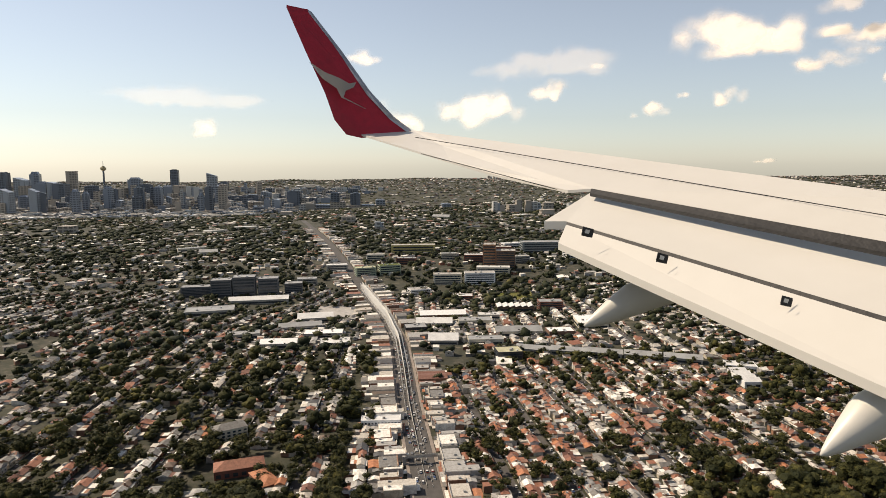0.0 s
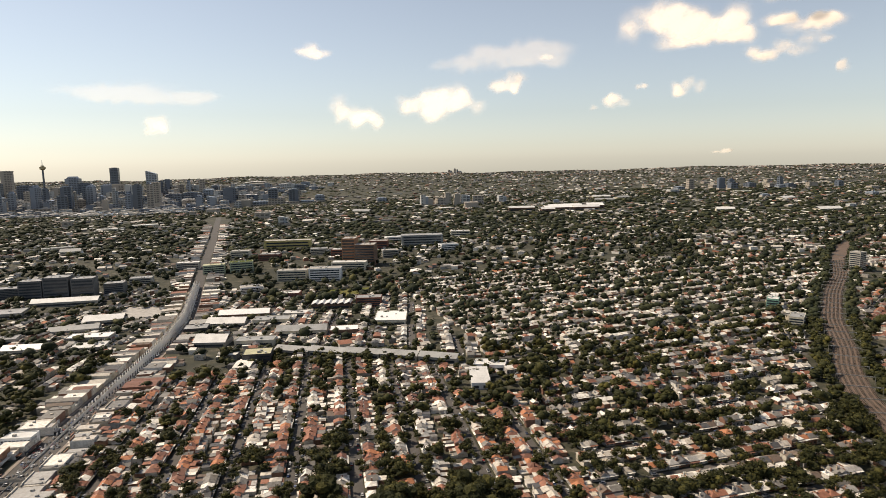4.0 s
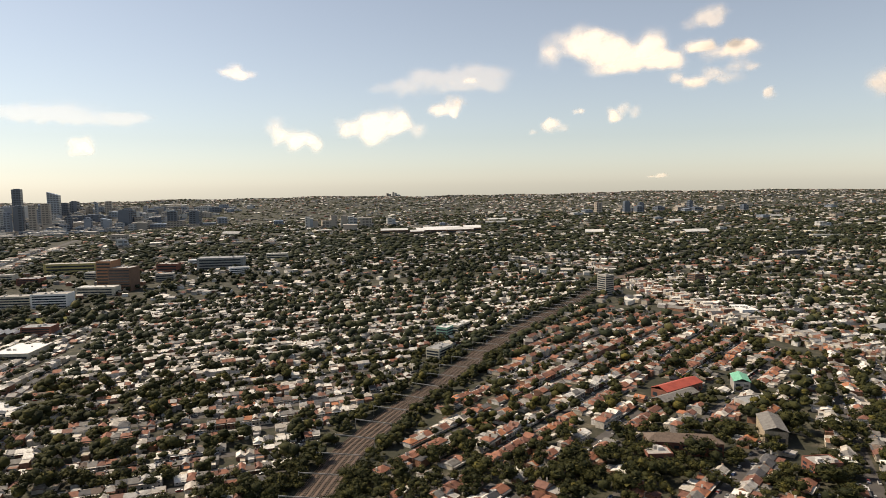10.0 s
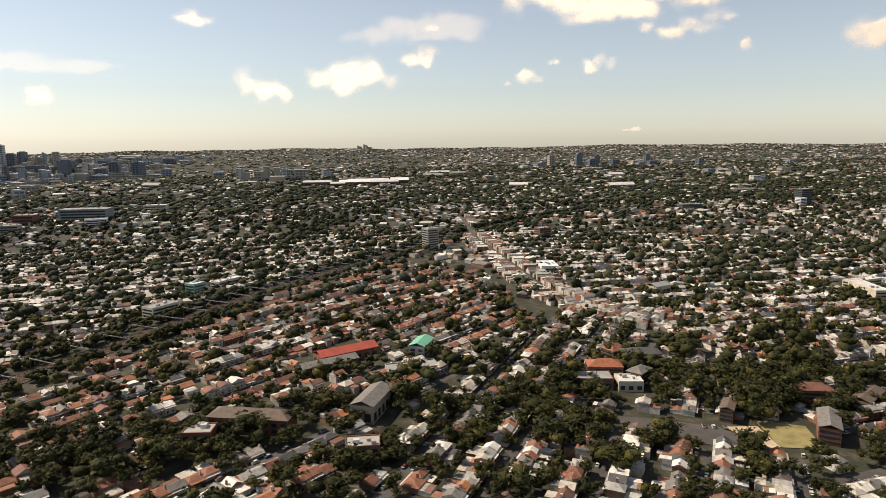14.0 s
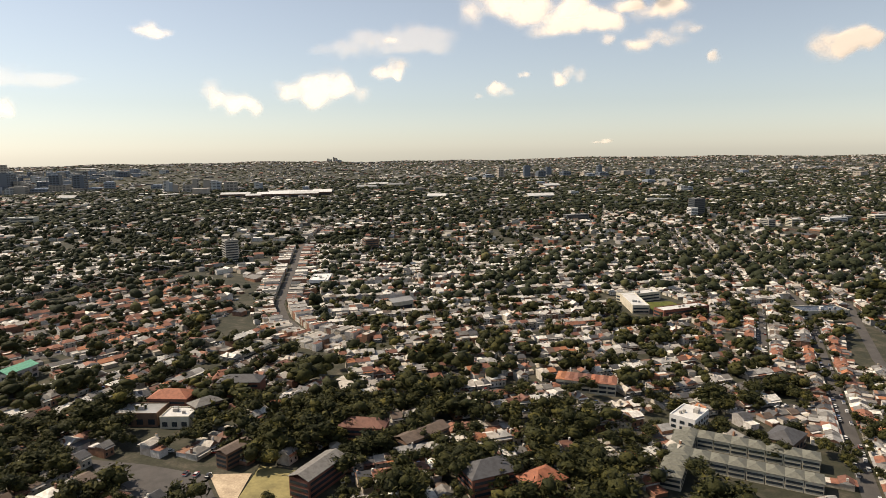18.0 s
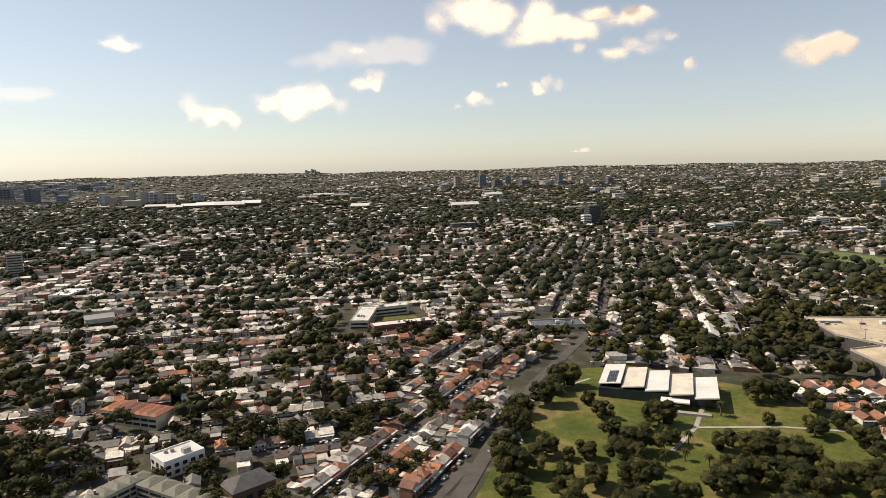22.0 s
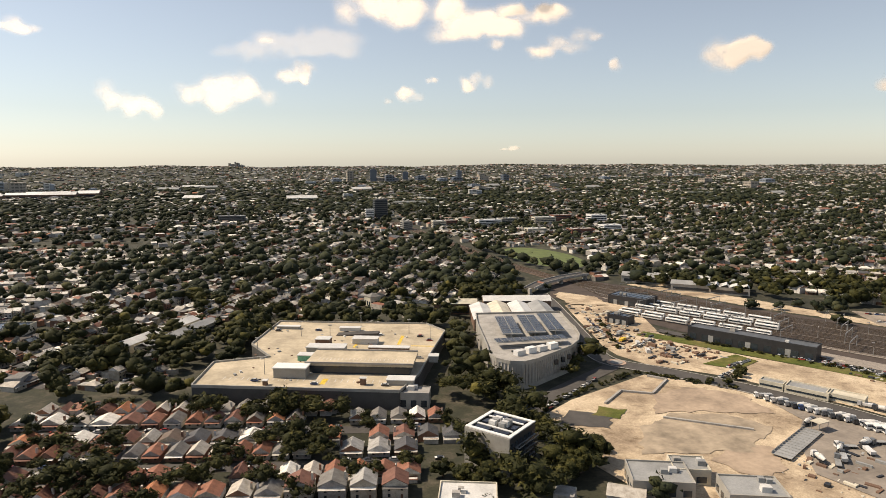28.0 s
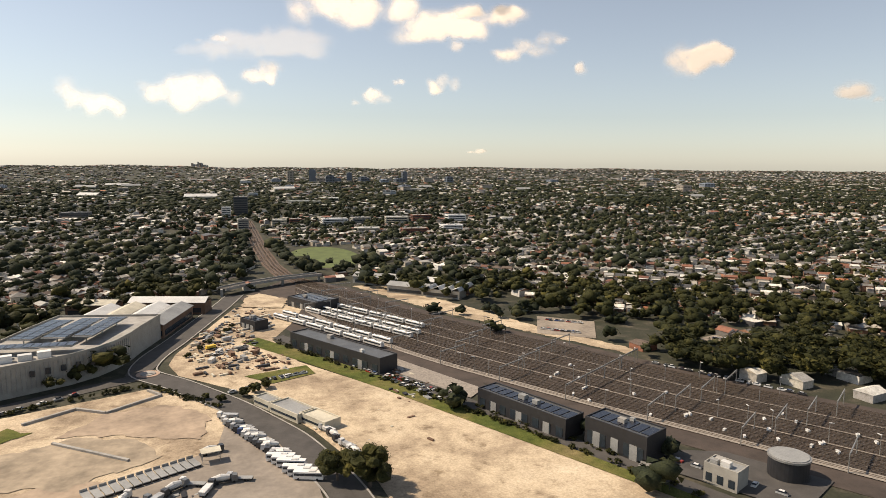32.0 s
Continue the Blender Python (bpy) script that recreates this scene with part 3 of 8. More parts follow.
def one_house(p, r, x, y, ang, w, d, roof, storeys, full=True):
    """A house whose street front looks along -y of its own axes."""
    c, s = math.cos(ang), math.sin(ang)
    z = float(height(x, y))
    hw = 1.7 + 1.45 * (storeys - 1) + r.uniform(-0.1, 0.25)
    kind = r.random()
    if deep_gable(x, y):
        kind, storeys, hw = 0.9, 1, 1.7
    front = d * r.uniform(0.5, 0.62) if kind != 0.9 else d * 0.8
    fx = x + (d - front) / 2 * s
    fy = y - (d - front) / 2 * c
    p.box(fx, fy, z - 0.5, z + hw, w, front, c, s, 0, 0)
    if kind < 0.58:
        p.gable(fx, fy, z + hw, r.uniform(0.8, 1.25), w, front, c, s, roof, 0, True)
    elif kind < 0.82:
        p.hip(fx, fy, z + hw, r.uniform(0.8, 1.2), w, front, c, s, roof)
    else:
        p.gable(fx, fy, z + hw, r.uniform(0.9, 1.3) if kind != 0.9 else r.uniform(1.25, 1.6), w, front, c, s, roof, 0, False)
    # rear wing and lean-to
    bw, bd = w * r.uniform(0.55, 0.95), d - front
    side = r.choice((-1, 1)) * (w - bw) / 2
    bx, by = x - front / 2 * s + side * c, y + front / 2 * c + side * s
    bh = hw * r.uniform(0.62, 0.9)
    p.box(bx, by, z - 0.5, z + bh, bw, bd, c, s, 0, 0)
    p.skillion(bx, by, z + bh + 0.12, bw + 0.2, bd + 0.3, r.uniform(-0.35, 0.1), c, s, r.choice((roof, roof, 3, 4)), 0)
    if full:
        if r.random() < 0.7:
            k = r.choice((-1, 1)) * (w / 2 - 0.25)
            p.box(fx + k * c, fy + k * s, z + hw, z + hw + 1.55, 0.42, 0.6, c, s, 0, 0)
        # front windows and verandah roof
        q = -front / 2 - 0.03
        for a in (-0.25, 0.25):
            for lev in range(storeys):
                zz = z + 0.65 + 1.45 * lev
                p.box(fx + a * w * c - q * s, fy + a * w * s + q * c, zz, zz + 0.75, 0.55, 0.06, c, s, 5, 5)
        p.skillion(fx - (q - 0.4) * s, fy + (q - 0.4) * c, z + 1.45 + 1.3 * (storeys - 1), w, 0.9, 0.2, c, s, r.choice((roof, 3)), 0)


for outline, angle, pitch, width, green, roofs, avenue in DISTRICTS:
    a = radians(angle)
    c, s = math.cos(a), math.sin(a)
    ox, oy = outline[0]
    us = [(px - ox) * c + (py - oy) * s for px, py in outline]
    vs = [-(px - ox) * s + (py - oy) * c for px, py in outline]
    v = min(vs) + pitch / 2
    r = house_rng
    far_zone = min(p[1] for p in outline) > 320
    while v < max(vs):
        run = []
        u = min(us)
        while u < max(us):
            x, y = ox + u * c - v * s, oy + u * s + v * c
            ok = inside(x, y, outline) and free(x, y, 1.5)
            if ok:
                run.append((x, y))
            if (not ok or u + 6 >= max(us)) and len(run) > 2:
                street_lines.append(run)
                run = []
            elif not ok:
                run = []
            u += 6
        for side in (-1, 1):
            u = min(us) + r.uniform(0, 3)
            depth = pitch / 2 - 3.6
            row_w, row_roof, row_st = width, 1 + (roofs if r.random() < 0.7 else 0), r.choice((1, 1, 2))
            left = 0
            while u < max(us):
                if left <= 0:
                    left = r.randint(2, 8)
                    row_w = width * r.uniform(0.85, 1.35)
                    row_roof = 1 + (roofs if r.random() < 0.72 else r.choice((0, 2, 3)))
                    row_st = r.choice((1, 1, 2))
                left -= 1
                w = row_w * r.uniform(0.95, 1.05)
                d = min(depth, r.uniform(6.2, 8.6))
                vv = v + side * (3.0 + 0.5 + d / 2)
                x, y = ox + (u + w / 2) * c - vv * s, oy + (u + w / 2) * s + vv * c
                u += w + (r.uniform(0.7, 1.5) if width >= 4.4 else r.uniform(0.1, 0.6) if r.random() < 0.35 else 0.03) + (6 if r.random() < 0.03 else 0)
                if not (inside(x, y, outline) and free(x, y, 4.5)):
                    continue
                wood = noise.noise(Vector((x * 0.016, y * 0.016, 5)))
                if r.random() < 0.03 + 0.10 * green + 0.34 * max(0, wood):
                    tree_spots.append((x, y, r.uniform(2.4, 4.6), r.uniform(2.6, 4.4)))
                    continue
                face = a if side > 0 else a + math.pi
                if y < sight(x) - 22:
                    continue
                if y < sight(x) + NEAR:
                    near_houses.append((x, y, face, w, d, row_roof, row_st))
                else:
                    one_house(houses, r, x, y, face, w, d, row_roof, row_st, y < 330)
                # back gardens
                if r.random() < 0.9 * green + 0.06 + 0.5 * wood:
                    bv = v + side * (pitch / 2 - r.uniform(-0.6, 1.6))
                    tree_spots.append((ox + u * c - bv * s, oy + u * s + bv * c, r.choice((1.5, 2.0, 2.5, 3.0, 3.6, 4.4)) * r.uniform(0.85, 1.2), r.uniform(2.0, 4.0)))
            for k in range(int((max(us) - min(us)) / 5.5)):
                uu = min(us) + k * 5.5 + r.uniform(-1.5, 1.5)
                vv = v + side * r.uniform(2.4, 3.2)
                x, y = ox + uu * c - vv * s, oy + uu * s + vv * c
                if inside(x, y, outline) and free(x, y, 1.5):
                    if r.random() < avenue:
                        tree_spots.append((x, y, r.uniform(1.2, 2.9), r.uniform(2.2, 3.4)))
                    if r.random() < 0.5:
                        vv = v + side * 1.55
                        car_spots.append((ox + (uu + 2.5) * c - vv * s, oy + (uu + 2.5) * s + vv * c, a + (math.pi if side > 0 else 0)))
        v += pitch

# groves: along the railway, behind the flats, round the shopping centre
GROVES = [
    ([(690, 112), (775, 112), (786, 150), (770, 178), (740, 214), (700, 228), (690, 190)], 0.9),
    ([(616, 190), (640, 182), (668, 176), (690, 172), (694, 200), (640, 204)], 0.6),
    ([(600, 150), (632, 150), (620, 196), (598, 200)], 0.5),
    ([(684, 230), (760, 214), (770, 262), (700, 276)], 0.35),
    ([(560, 196), (606, 196), (612, 262), (575, 250), (548, 228)], 0.6),
    ([(480, 186), (540, 160), (560, 190), (500, 214)], 0.35),
    ([(-150, 250), (8, 236), (10, 420), (-190, 470)], 0.42),
    ([(1028, 200), (1040, 176), (1056, 224), (1070, 262), (1136, 238), (1132, 262), (1062, 290), (1034, 236)], 0.9),
    ([(1112, 156), (1130, 150), (1133, 205), (1128, 215)], 0.95),
    ([(1096, 96), (1150, 110), (1140, 140), (1124, 140), (1100, 106)], 0.5),
    ([(60, 560), (230, 560), (240, 660), (60, 660)], 0.6),
    ([(196, 300), (240, 250), (262, 300), (250, 360), (212, 330)], 0.55),
    ([(960, 296), (1190, 290), (1236, 366), (1230, 520), (1000, 520)], 0.15),
    ([(596, 150), (632, 150), (634, 196), (630, 232), (596, 232)], 0.5),
    ([(640, 212), (694, 196), (704, 240), (640, 244)], 0.6),
    ([(686, 150), (700, 150), (700, 200), (690, 196)], 0.8),
    ([(820, 380), (1000, 390), (1000, 470), (820, 450)], 0.22),
    ([(940, 214), (985, 230), (1000, 190), (1034, 190), (1040, 260), (990, 290), (950, 250)], 0.55),
    ([(1372, 128), (1420, 90), (1500, 40), (1520, 60), (1440, 130), (1390, 160)], 0.8),
]
GROVES += [([(1128, 214), (1136, 212), (1152, 262), (1142, 280), (1130, 246)], 0.9), ([(1112, 128), (1134, 142), (1130, 152), (1108, 140)], 0.5), ([(1156, 170), (1178, 185), (1186, 204), (1177, 200), (1162, 182)], 1.0), ([(223, 350), (300, 340), (318, 219), (250, 235)], 0.22), ([(436, 212), (480, 206), (512, 206), (502, 174), (447, 182)], 0.8), ([(683, 170), (752, 220), (740, 255), (677, 205)], 0.5), ([(40, 420), (132, 412), (150, 330), (60, 330)], 0.12), ([(884, 172), (914, 216), (922, 212), (892, 166)], 0.5), ([(934, 238), (984, 300), (990, 294), (944, 234)], 0.6), ([(1338, 158), (1354, 132), (1370, 116), (1400, 120), (1394, 144), (1370, 170), (1362, 176)], 1.0), ([(1350, 206), (1420, 166), (1500, 110), (1520, 150), (1400, 260), (1330, 320), (1312, 240)], 0.45), ([(1198, 350), (1216, 350), (1212, 560), (1196, 560)], 0.5), ([(1236, 350), (1244, 350), (1238, 480), (1230, 480)], 0.9), ([(1262, 318), (1300, 262), (1330, 250), (1330, 330), (1290, 350)], 0.6), ([(1150, 276), (1196, 294), (1200, 330), (1150, 320)], 0.7), ([(1224, 350), (1300, 345), (1310, 380), (1230, 372)], 0.6)]
for poly, dense in GROVES:
    xs, ys = [p[0] for p in poly], [p[1] for p in poly]
    for k in range(int((max(xs) - min(xs)) * (max(ys) - min(ys)) / 34)):
        x, y = house_rng.uniform(min(xs), max(xs)), house_rng.uniform(min(ys), max(ys))
        if house_rng.random() < dense * (0.62 if x < 1000 else 1.3) and inside(x, y, poly) and not near_line(x, y, RAIL, 9) and not near_line(x, y, NORTH_LINE, 8) and not inside(x, y, SITE):
            rad = 2.2 + 3.6 * house_rng.random() ** 1.4
            tree_spots.append((x, y, rad, 1.6 + 0.62 * rad))
for (x0, y0), (x1, y1) in zip(RAIL, RAIL[1:]):
    k = math.hypot(x1 - x0, y1 - y0)
    for i in range(int(k / 1.25)):
        for side in (-1, 1):
            if house_rng.random() < 0.95:
                t, o = house_rng.random(), side * house_rng.uniform(8.6, 15.0)
                tree_spots.append((x0 + (x1 - x0) * t - (y1 - y0) / k * o, y0 + (y1 - y0) * t + (x1 - x0) / k * o, house_rng.uniform(1.6, 3.8), house_rng.uniform(1.4, 3.4)))
for x, y, q in SPOTS:
    for k in range(int(q * 1.6)):
        a = house_rng.uniform(0, 6.283)
        tree_spots.append((x + (q + 1.5) * math.cos(a), y + (q + 1.5) * math.sin(a), house_rng.uniform(1.4, 3.2), house_rng.uniform(1.8, 3.4)))
tree_spots = [q for q in tree_spots if q[1] > sight(q[0]) - 22 and not near_line(q[0], q[1], MAIN_ROAD, 8) and not near_line(q[0], q[1], KING_ST, 5) and not near_line(q[0], q[1], PARK_ST, 3) and not inside(q[0], q[1], KEEP[8]) and not inside(q[0], q[1], YARD) and not inside(q[0], q[1], MALL_DECK)]


thin_rng = random.Random(61)
tree_spots = [(x, y, rad * 1.34, zc * 1.08) for x, y, rad, zc in tree_spots if thin_rng.random() < 0.72]

# streets between the rows, one sheet
streets = Pile()
for run in street_lines:
    for (x0, y0), (x1, y1) in zip(run, run[1:]):
        dx, dy = x1 - x0, y1 - y0
        k = 2.3 / math.hypot(dx, dy)
        nx, ny = -dy * k, dx * k
        q = [(x0 + nx, y0 + ny), (x0 - nx, y0 - ny), (x1 - nx, y1 - ny), (x1 + nx, y1 + ny)]
        streets.quadset([(px, py, float(height(px, py)) + 0.08) for px, py in q], [(0, 1, 2, 3)], [0])
tagged(streets.done("residential_streets", [asphalt]), "narrow grey asphalt streets between the house rows", "road", kind="structure")

# ---- the farther suburbs ----
far_rng = random.Random(23)
far_houses, far_trees = Pile(), []


def in_city(x, y):
    return 1980 < y < 3250 and -0.75 * y < x < -466 + (y - 2000) * 0.36


def scatter(y0, y1, cell, per, grow, trees, flat=1.0):
    r = far_rng
    y = y0
    while y < y1:
        x = -0.62 * y - 150
        while x < 1250 + 1.35 * y:
            if not any(inside(x, y, dd[0]) for dd in DISTRICTS):
                a = round(math.sin(x * 0.0031 + y * 0.0022) * 4) * 0.4 + 0.2
                c, s = math.cos(a), math.sin(a)
                dens = max(0.08, min(0.92, 0.46 + 0.9 * noise.noise(Vector((x * 0.005, y * 0.005, 3))) + 0.5 * noise.noise(Vector((x * 0.021, y * 0.021, 8)))))
                for k in range(per):
                    px, py = x + r.uniform(0, cell), y + r.uniform(0, cell)
                    if not free(px, py, 3):
                        continue
                    z = float(height(px, py))
                    if r.random() < dens * (1.0 if y < 1200 else 0.8):
                        w, d = r.uniform(4, 8) * grow, r.uniform(4, 7) * grow
                        if r.random() < 0.07:
                            w, d = w * 2.2, d * 1.8
                        h = r.uniform(1.7, 3.6) * (1 + 0.25 * (grow - 1))
                        if in_city(px, py):
                            h *= 1.8
                        far_houses.box(px, py, z - 1, z + h, w, d, c, s, r.choice((0, 3) if y < 1200 else (0, 4, 4)), r.choice((1, 3, 3, 4, 3) if y < 1200 else (1, 4, 3, 4)))
                        if r.random() < 0.7:
                            far_houses.gable(px, py, z + h, r.uniform(0.7, 1.3) * grow, w, d, c, s, r.choice((1, 4, 4, 4, 3) if y > 1200 else (1, 3, 4, 3, 3, 4) if y > 700 else (1, 3, 4, 3, 1, 2)), 0, r.random() < 0.5)
                    if in_city(px, py):
                        continue
                    if r.random() < trees * (1.25 - 0.5 * dens):
                        far_trees.append((px + r.uniform(-6, 6), py + r.uniform(-6, 6), r.uniform(2.6, 5.6) * grow, r.uniform(1.6, 3.2) * grow * flat - (1 - flat) * 3 * grow))
                    if trees > 1 and r.random() < trees - 1:
                        far_trees.append((px + r.uniform(-20, 20), py + r.uniform(-20, 20), r.uniform(3.4, 6.5) * grow, r.uniform(1.2, 2.6) * grow * flat - (1 - flat) * 4 * grow))
            x += cell
        y += cell


scatter(80, 640, 24, 4, 1.0, 1.0)
scatter(640, 1200, 30, 6, 1.1, 1.25)
scatter(1200, 2200, 60, 9, 1.45, 1.45, 0.7)
scatter(2200, 4700, 110, 10, 1.9, 1.5, 0.4)
tagged(far_houses.done("distant_suburb_roofs", HOUSE_MATS), "distant suburb of pale and grey roofs among trees", "houses", kind="stuff")
near_trees = [q for q in tree_spots if q[1] < sight(q[0]) + 24][:210]
kept = set(near_trees)
rest = [q for q in tree_spots if q not in kept]
thin = random.Random(6)
pile_trees("garden_trees", [q for q in rest if q[1] < sight(q[0]) + 78], CROWN_MID, "dark green garden and street trees between houses")
pile_trees("garden_trees_beyond", [(x, y, r * 0.84, z) for x, y, r, z in rest if sight(x) + 78 <= y < sight(x) + 220], CROWN_FAR, "dark green trees among the roofs farther off", 7)
pile_trees("garden_trees_far", [(x, y, r * 0.84, z) for x, y, r, z in rest if y >= sight(x) + 220], CROWN_TINY, "dark green trees among the farthest house rows", 8, leaf=far_haze_green)
pile_trees("distant_trees", [(x, y, r * 1.02, z) for x, y, r, z in far_trees if y < 900 and thin.random() < 0.54], CROWN_FAR, "dark green trees of the distant suburbs", 4, leaf=far_haze_green)
pile_trees("distant_woodland", [(x, y, r * 1.45, z) for x, y, r, z in far_trees if y >= 900 and thin.random() < 0.64], CROWN_TINY, "trees towards the horizon, coloured grey-green for haze", 9, 0.62, far_haze_green)

# ---- lines ----
def resample(line, step):
    out = []
    for (x0, y0), (x1, y1) in zip(line, line[1:]):
        k = max(1, int(math.hypot(x1 - x0, y1 - y0) / step))
        out += [(x0 + (x1 - x0) * i / k, y0 + (y1 - y0) * i / k) for i in range(k)]
    return out + [line[-1]]


def smooth(line, step=4.0):
    p = np.array(resample(line, step), float)
    for _ in range(10):
        p[1:-1] = (p[:-2] + 2 * p[1:-1] + p[2:]) / 4
    return p


def offset(p, o):
    d = np.gradient(p, axis=0)
    d /= np.linalg.norm(d, axis=1)[:, None]
    return p + np.stack([-d[:, 1], d[:, 0]], 1) * o


# ---- things and their parts ----
def thing(name, label, category, m, group=""):
    ob = new(name)
    ob.matrix_basis = m
    return tagged(ob, label, category, group)


def part(name, pile, mats, parent, label=""):
    ob = pile.done(name, mats)
    ob.parent = parent
    return tagged(ob, label)


def at(x, y, angle=0.0, dz=0.0):
    return pose(x, y, float(height(x, y)) + dz, 0, 0, angle)


def solid(cx, cy, z0, z1, w, d, w1=None, d1=None, dx=0.0):
    """A closed box, or a frustum when the upper size is given."""
    p = Pile()
    w1, d1 = (w if w1 is None else w1), (d if d1 is None else d1)
    q = [(cx + a * w / 2, cy + b * d / 2, z0) for a, b in ((-1, -1), (1, -1), (1, 1), (-1, 1))]
    q += [(cx + dx + a * w1 / 2, cy + b * d1 / 2, z1) for a, b in ((-1, -1), (1, -1), (1, 1), (-1, 1))]
    p.quadset(q, [(0, 3, 2, 1), (4, 5, 6, 7), (0, 1, 5, 4), (1, 2, 6, 5), (2, 3, 7, 6), (3, 0, 4, 7)], [0] * 6)
    return p


def prism(poly, z0, z1):
    p = Pile()
    n = len(poly)
    p.quadset([(x, y, z0) for x, y in poly] + [(x, y, z1) for x, y in poly],
              [(i, (i + 1) % n, n + (i + 1) % n, n + i) for i in range(n)] + [tuple(range(n, 2 * n)), tuple(range(n - 1, -1, -1))], [0] * (n + 2))
    return p


def pitched(cx, cy, z0, rise, w, d, t=0.14, over=0.2, shift=0.0):
    """A solid pitched roof with its ridge along x."""
    p = Pile()
    a, b = w / 2 + over, d / 2 + over
    q = []
    for k in (0, t):
        q += [(cx - a, cy - b, z0 + k), (cx + a, cy - b, z0 + k), (cx + a, cy + shift, z0 + rise + k), (cx - a, cy + shift, z0 + rise + k), (cx + a, cy + b, z0 + k), (cx - a, cy + b, z0 + k)]
    p.quadset(q, [(6, 7, 8, 9), (9, 8, 10, 11), (0, 3, 2, 1), (3, 5, 4, 2), (0, 1, 7, 6), (5, 11, 10, 4), (0, 6, 9, 3), (3, 9, 11, 5), (1, 2, 8, 7), (2, 4, 10, 8)], [0] * 10)
    return p


def hipped(cx, cy, z0, rise, w, d, t=0.14, over=0.25):
    p = Pile()
    turn = d > w
    W, D = (d, w) if turn else (w, d)
    a, b, r = W / 2 + over, D / 2 + over, max(0.1, (W - D) / 2)
    q = [(-a, -b, 0), (a, -b, 0), (a, b, 0), (-a, b, 0), (-a, -b, t), (a, -b, t), (a, b, t), (-a, b, t), (-r, 0, rise + t), (r, 0, rise + t)]
    q = [((-y, x, z) if turn else (x, y, z)) for x, y, z in q]
    p.quadset([(cx + x, cy + y, z0 + z) for x, y, z in q], [(0, 3, 2, 1), (0, 1, 5, 4), (1, 2, 6, 5), (2, 3, 7, 6), (3, 0, 4, 7), (4, 5, 9, 8), (5, 6, 9), (6, 7, 8, 9), (7, 4, 8)], [0] * 9)
    return p


roof_mix_o = mixed("roof_any", [(0, TERRA), (.16, GREY), (.34, PALE), (.46, RUST), (.60, SLATE), (.70, ZINC), (.82, WHITE), (.93, ORANGE)], per="Random")
roof_red_o = mixed("roof_tiles_red", [(0, TERRA), (.34, RUST), (.55, ORANGE), (.8, (0.36, 0.13, 0.07))], per="Random")
roof_pale_o = mixed("roof_tin_pale", [(0, WHITE), (.34, PALE), (.6, ZINC), (.82, GREY)], 0.55, per="Random")
roof_dark_o = mixed("roof_slate_dark", [(0, SLATE), (.4, GREY), (.75, BROWN)], per="Random")
ROOFS_O = [roof_mix_o, roof_red_o, roof_pale_o, roof_dark_o]
wall_o = mixed("rendered_wall", [(0, (0.62, 0.58, 0.50)), (.25, (0.70, 0.68, 0.64)), (.45, (0.30, 0.16, 0.10)), (.62, (0.50, 0.44, 0.35)), (.8, (0.42, 0.40, 0.38))], per="Random")
car_paint = mixed("car_paint", [(0, (0.75, 0.75, 0.74)), (.38, (0.45, 0.46, 0.47)), (.55, (0.05, 0.05, 0.055)), (.75, (0.16, 0.17, 0.18)), (.86, (0.35, 0.04, 0.03)), (.93, (0.05, 0.09, 0.22))], 0.3, per="Random", spec=0.6)
rubber = plain("black_rubber", (0.02, 0.02, 0.02), 0.8)
steel = plain("galvanised_steel", (0.40, 0.39, 0.37), 0.5, 0.6)
brick_red = plain("red_brick", (0.22, 0.085, 0.055), 0.9, 0, 0.5, 0.3, 6.0)
brick_brown = plain("brown_brick", (0.17, 0.10, 0.065), 0.9, 0, 0.5, 0.3, 6.0)
cream = plain("cream_render", (0.58, 0.53, 0.42), 0.85, 0, 0.3, 0.25)
pale_tin = plain("pale_tin", (0.62, 0.61, 0.58), 0.5, 0, 0.15, 0.2, 2.5)
grey_tin = plain("grey_tin", (0.30, 0.30, 0.29), 0.55, 0, 0.15, 0.3, 2.5)
dark_glass = plain("dark_glass", (0.03, 0.04, 0.05), 0.12, 0, 0.4, 0.25)
solar = plain("solar_panel", (0.018, 0.022, 0.035), 0.18, 0, 1.0, 0.2)
deck = plain("parking_deck", (0.50, 0.42, 0.30), 0.9, 0, 0.10, 0.35, 1.0)
yellow_paint = plain("yellow_paint", (0.75, 0.50, 0.06), 0.6)
green_tin = plain("green_copper_roof", (0.16, 0.45, 0.30), 0.6)
red_tin = plain("red_tin", (0.40, 0.075, 0.045), 0.6, 0, 0.3, 0.25)
grey_panel = plain("grey_cladding", (0.36, 0.34, 0.30), 0.6, 0, 0.3, 0.2)


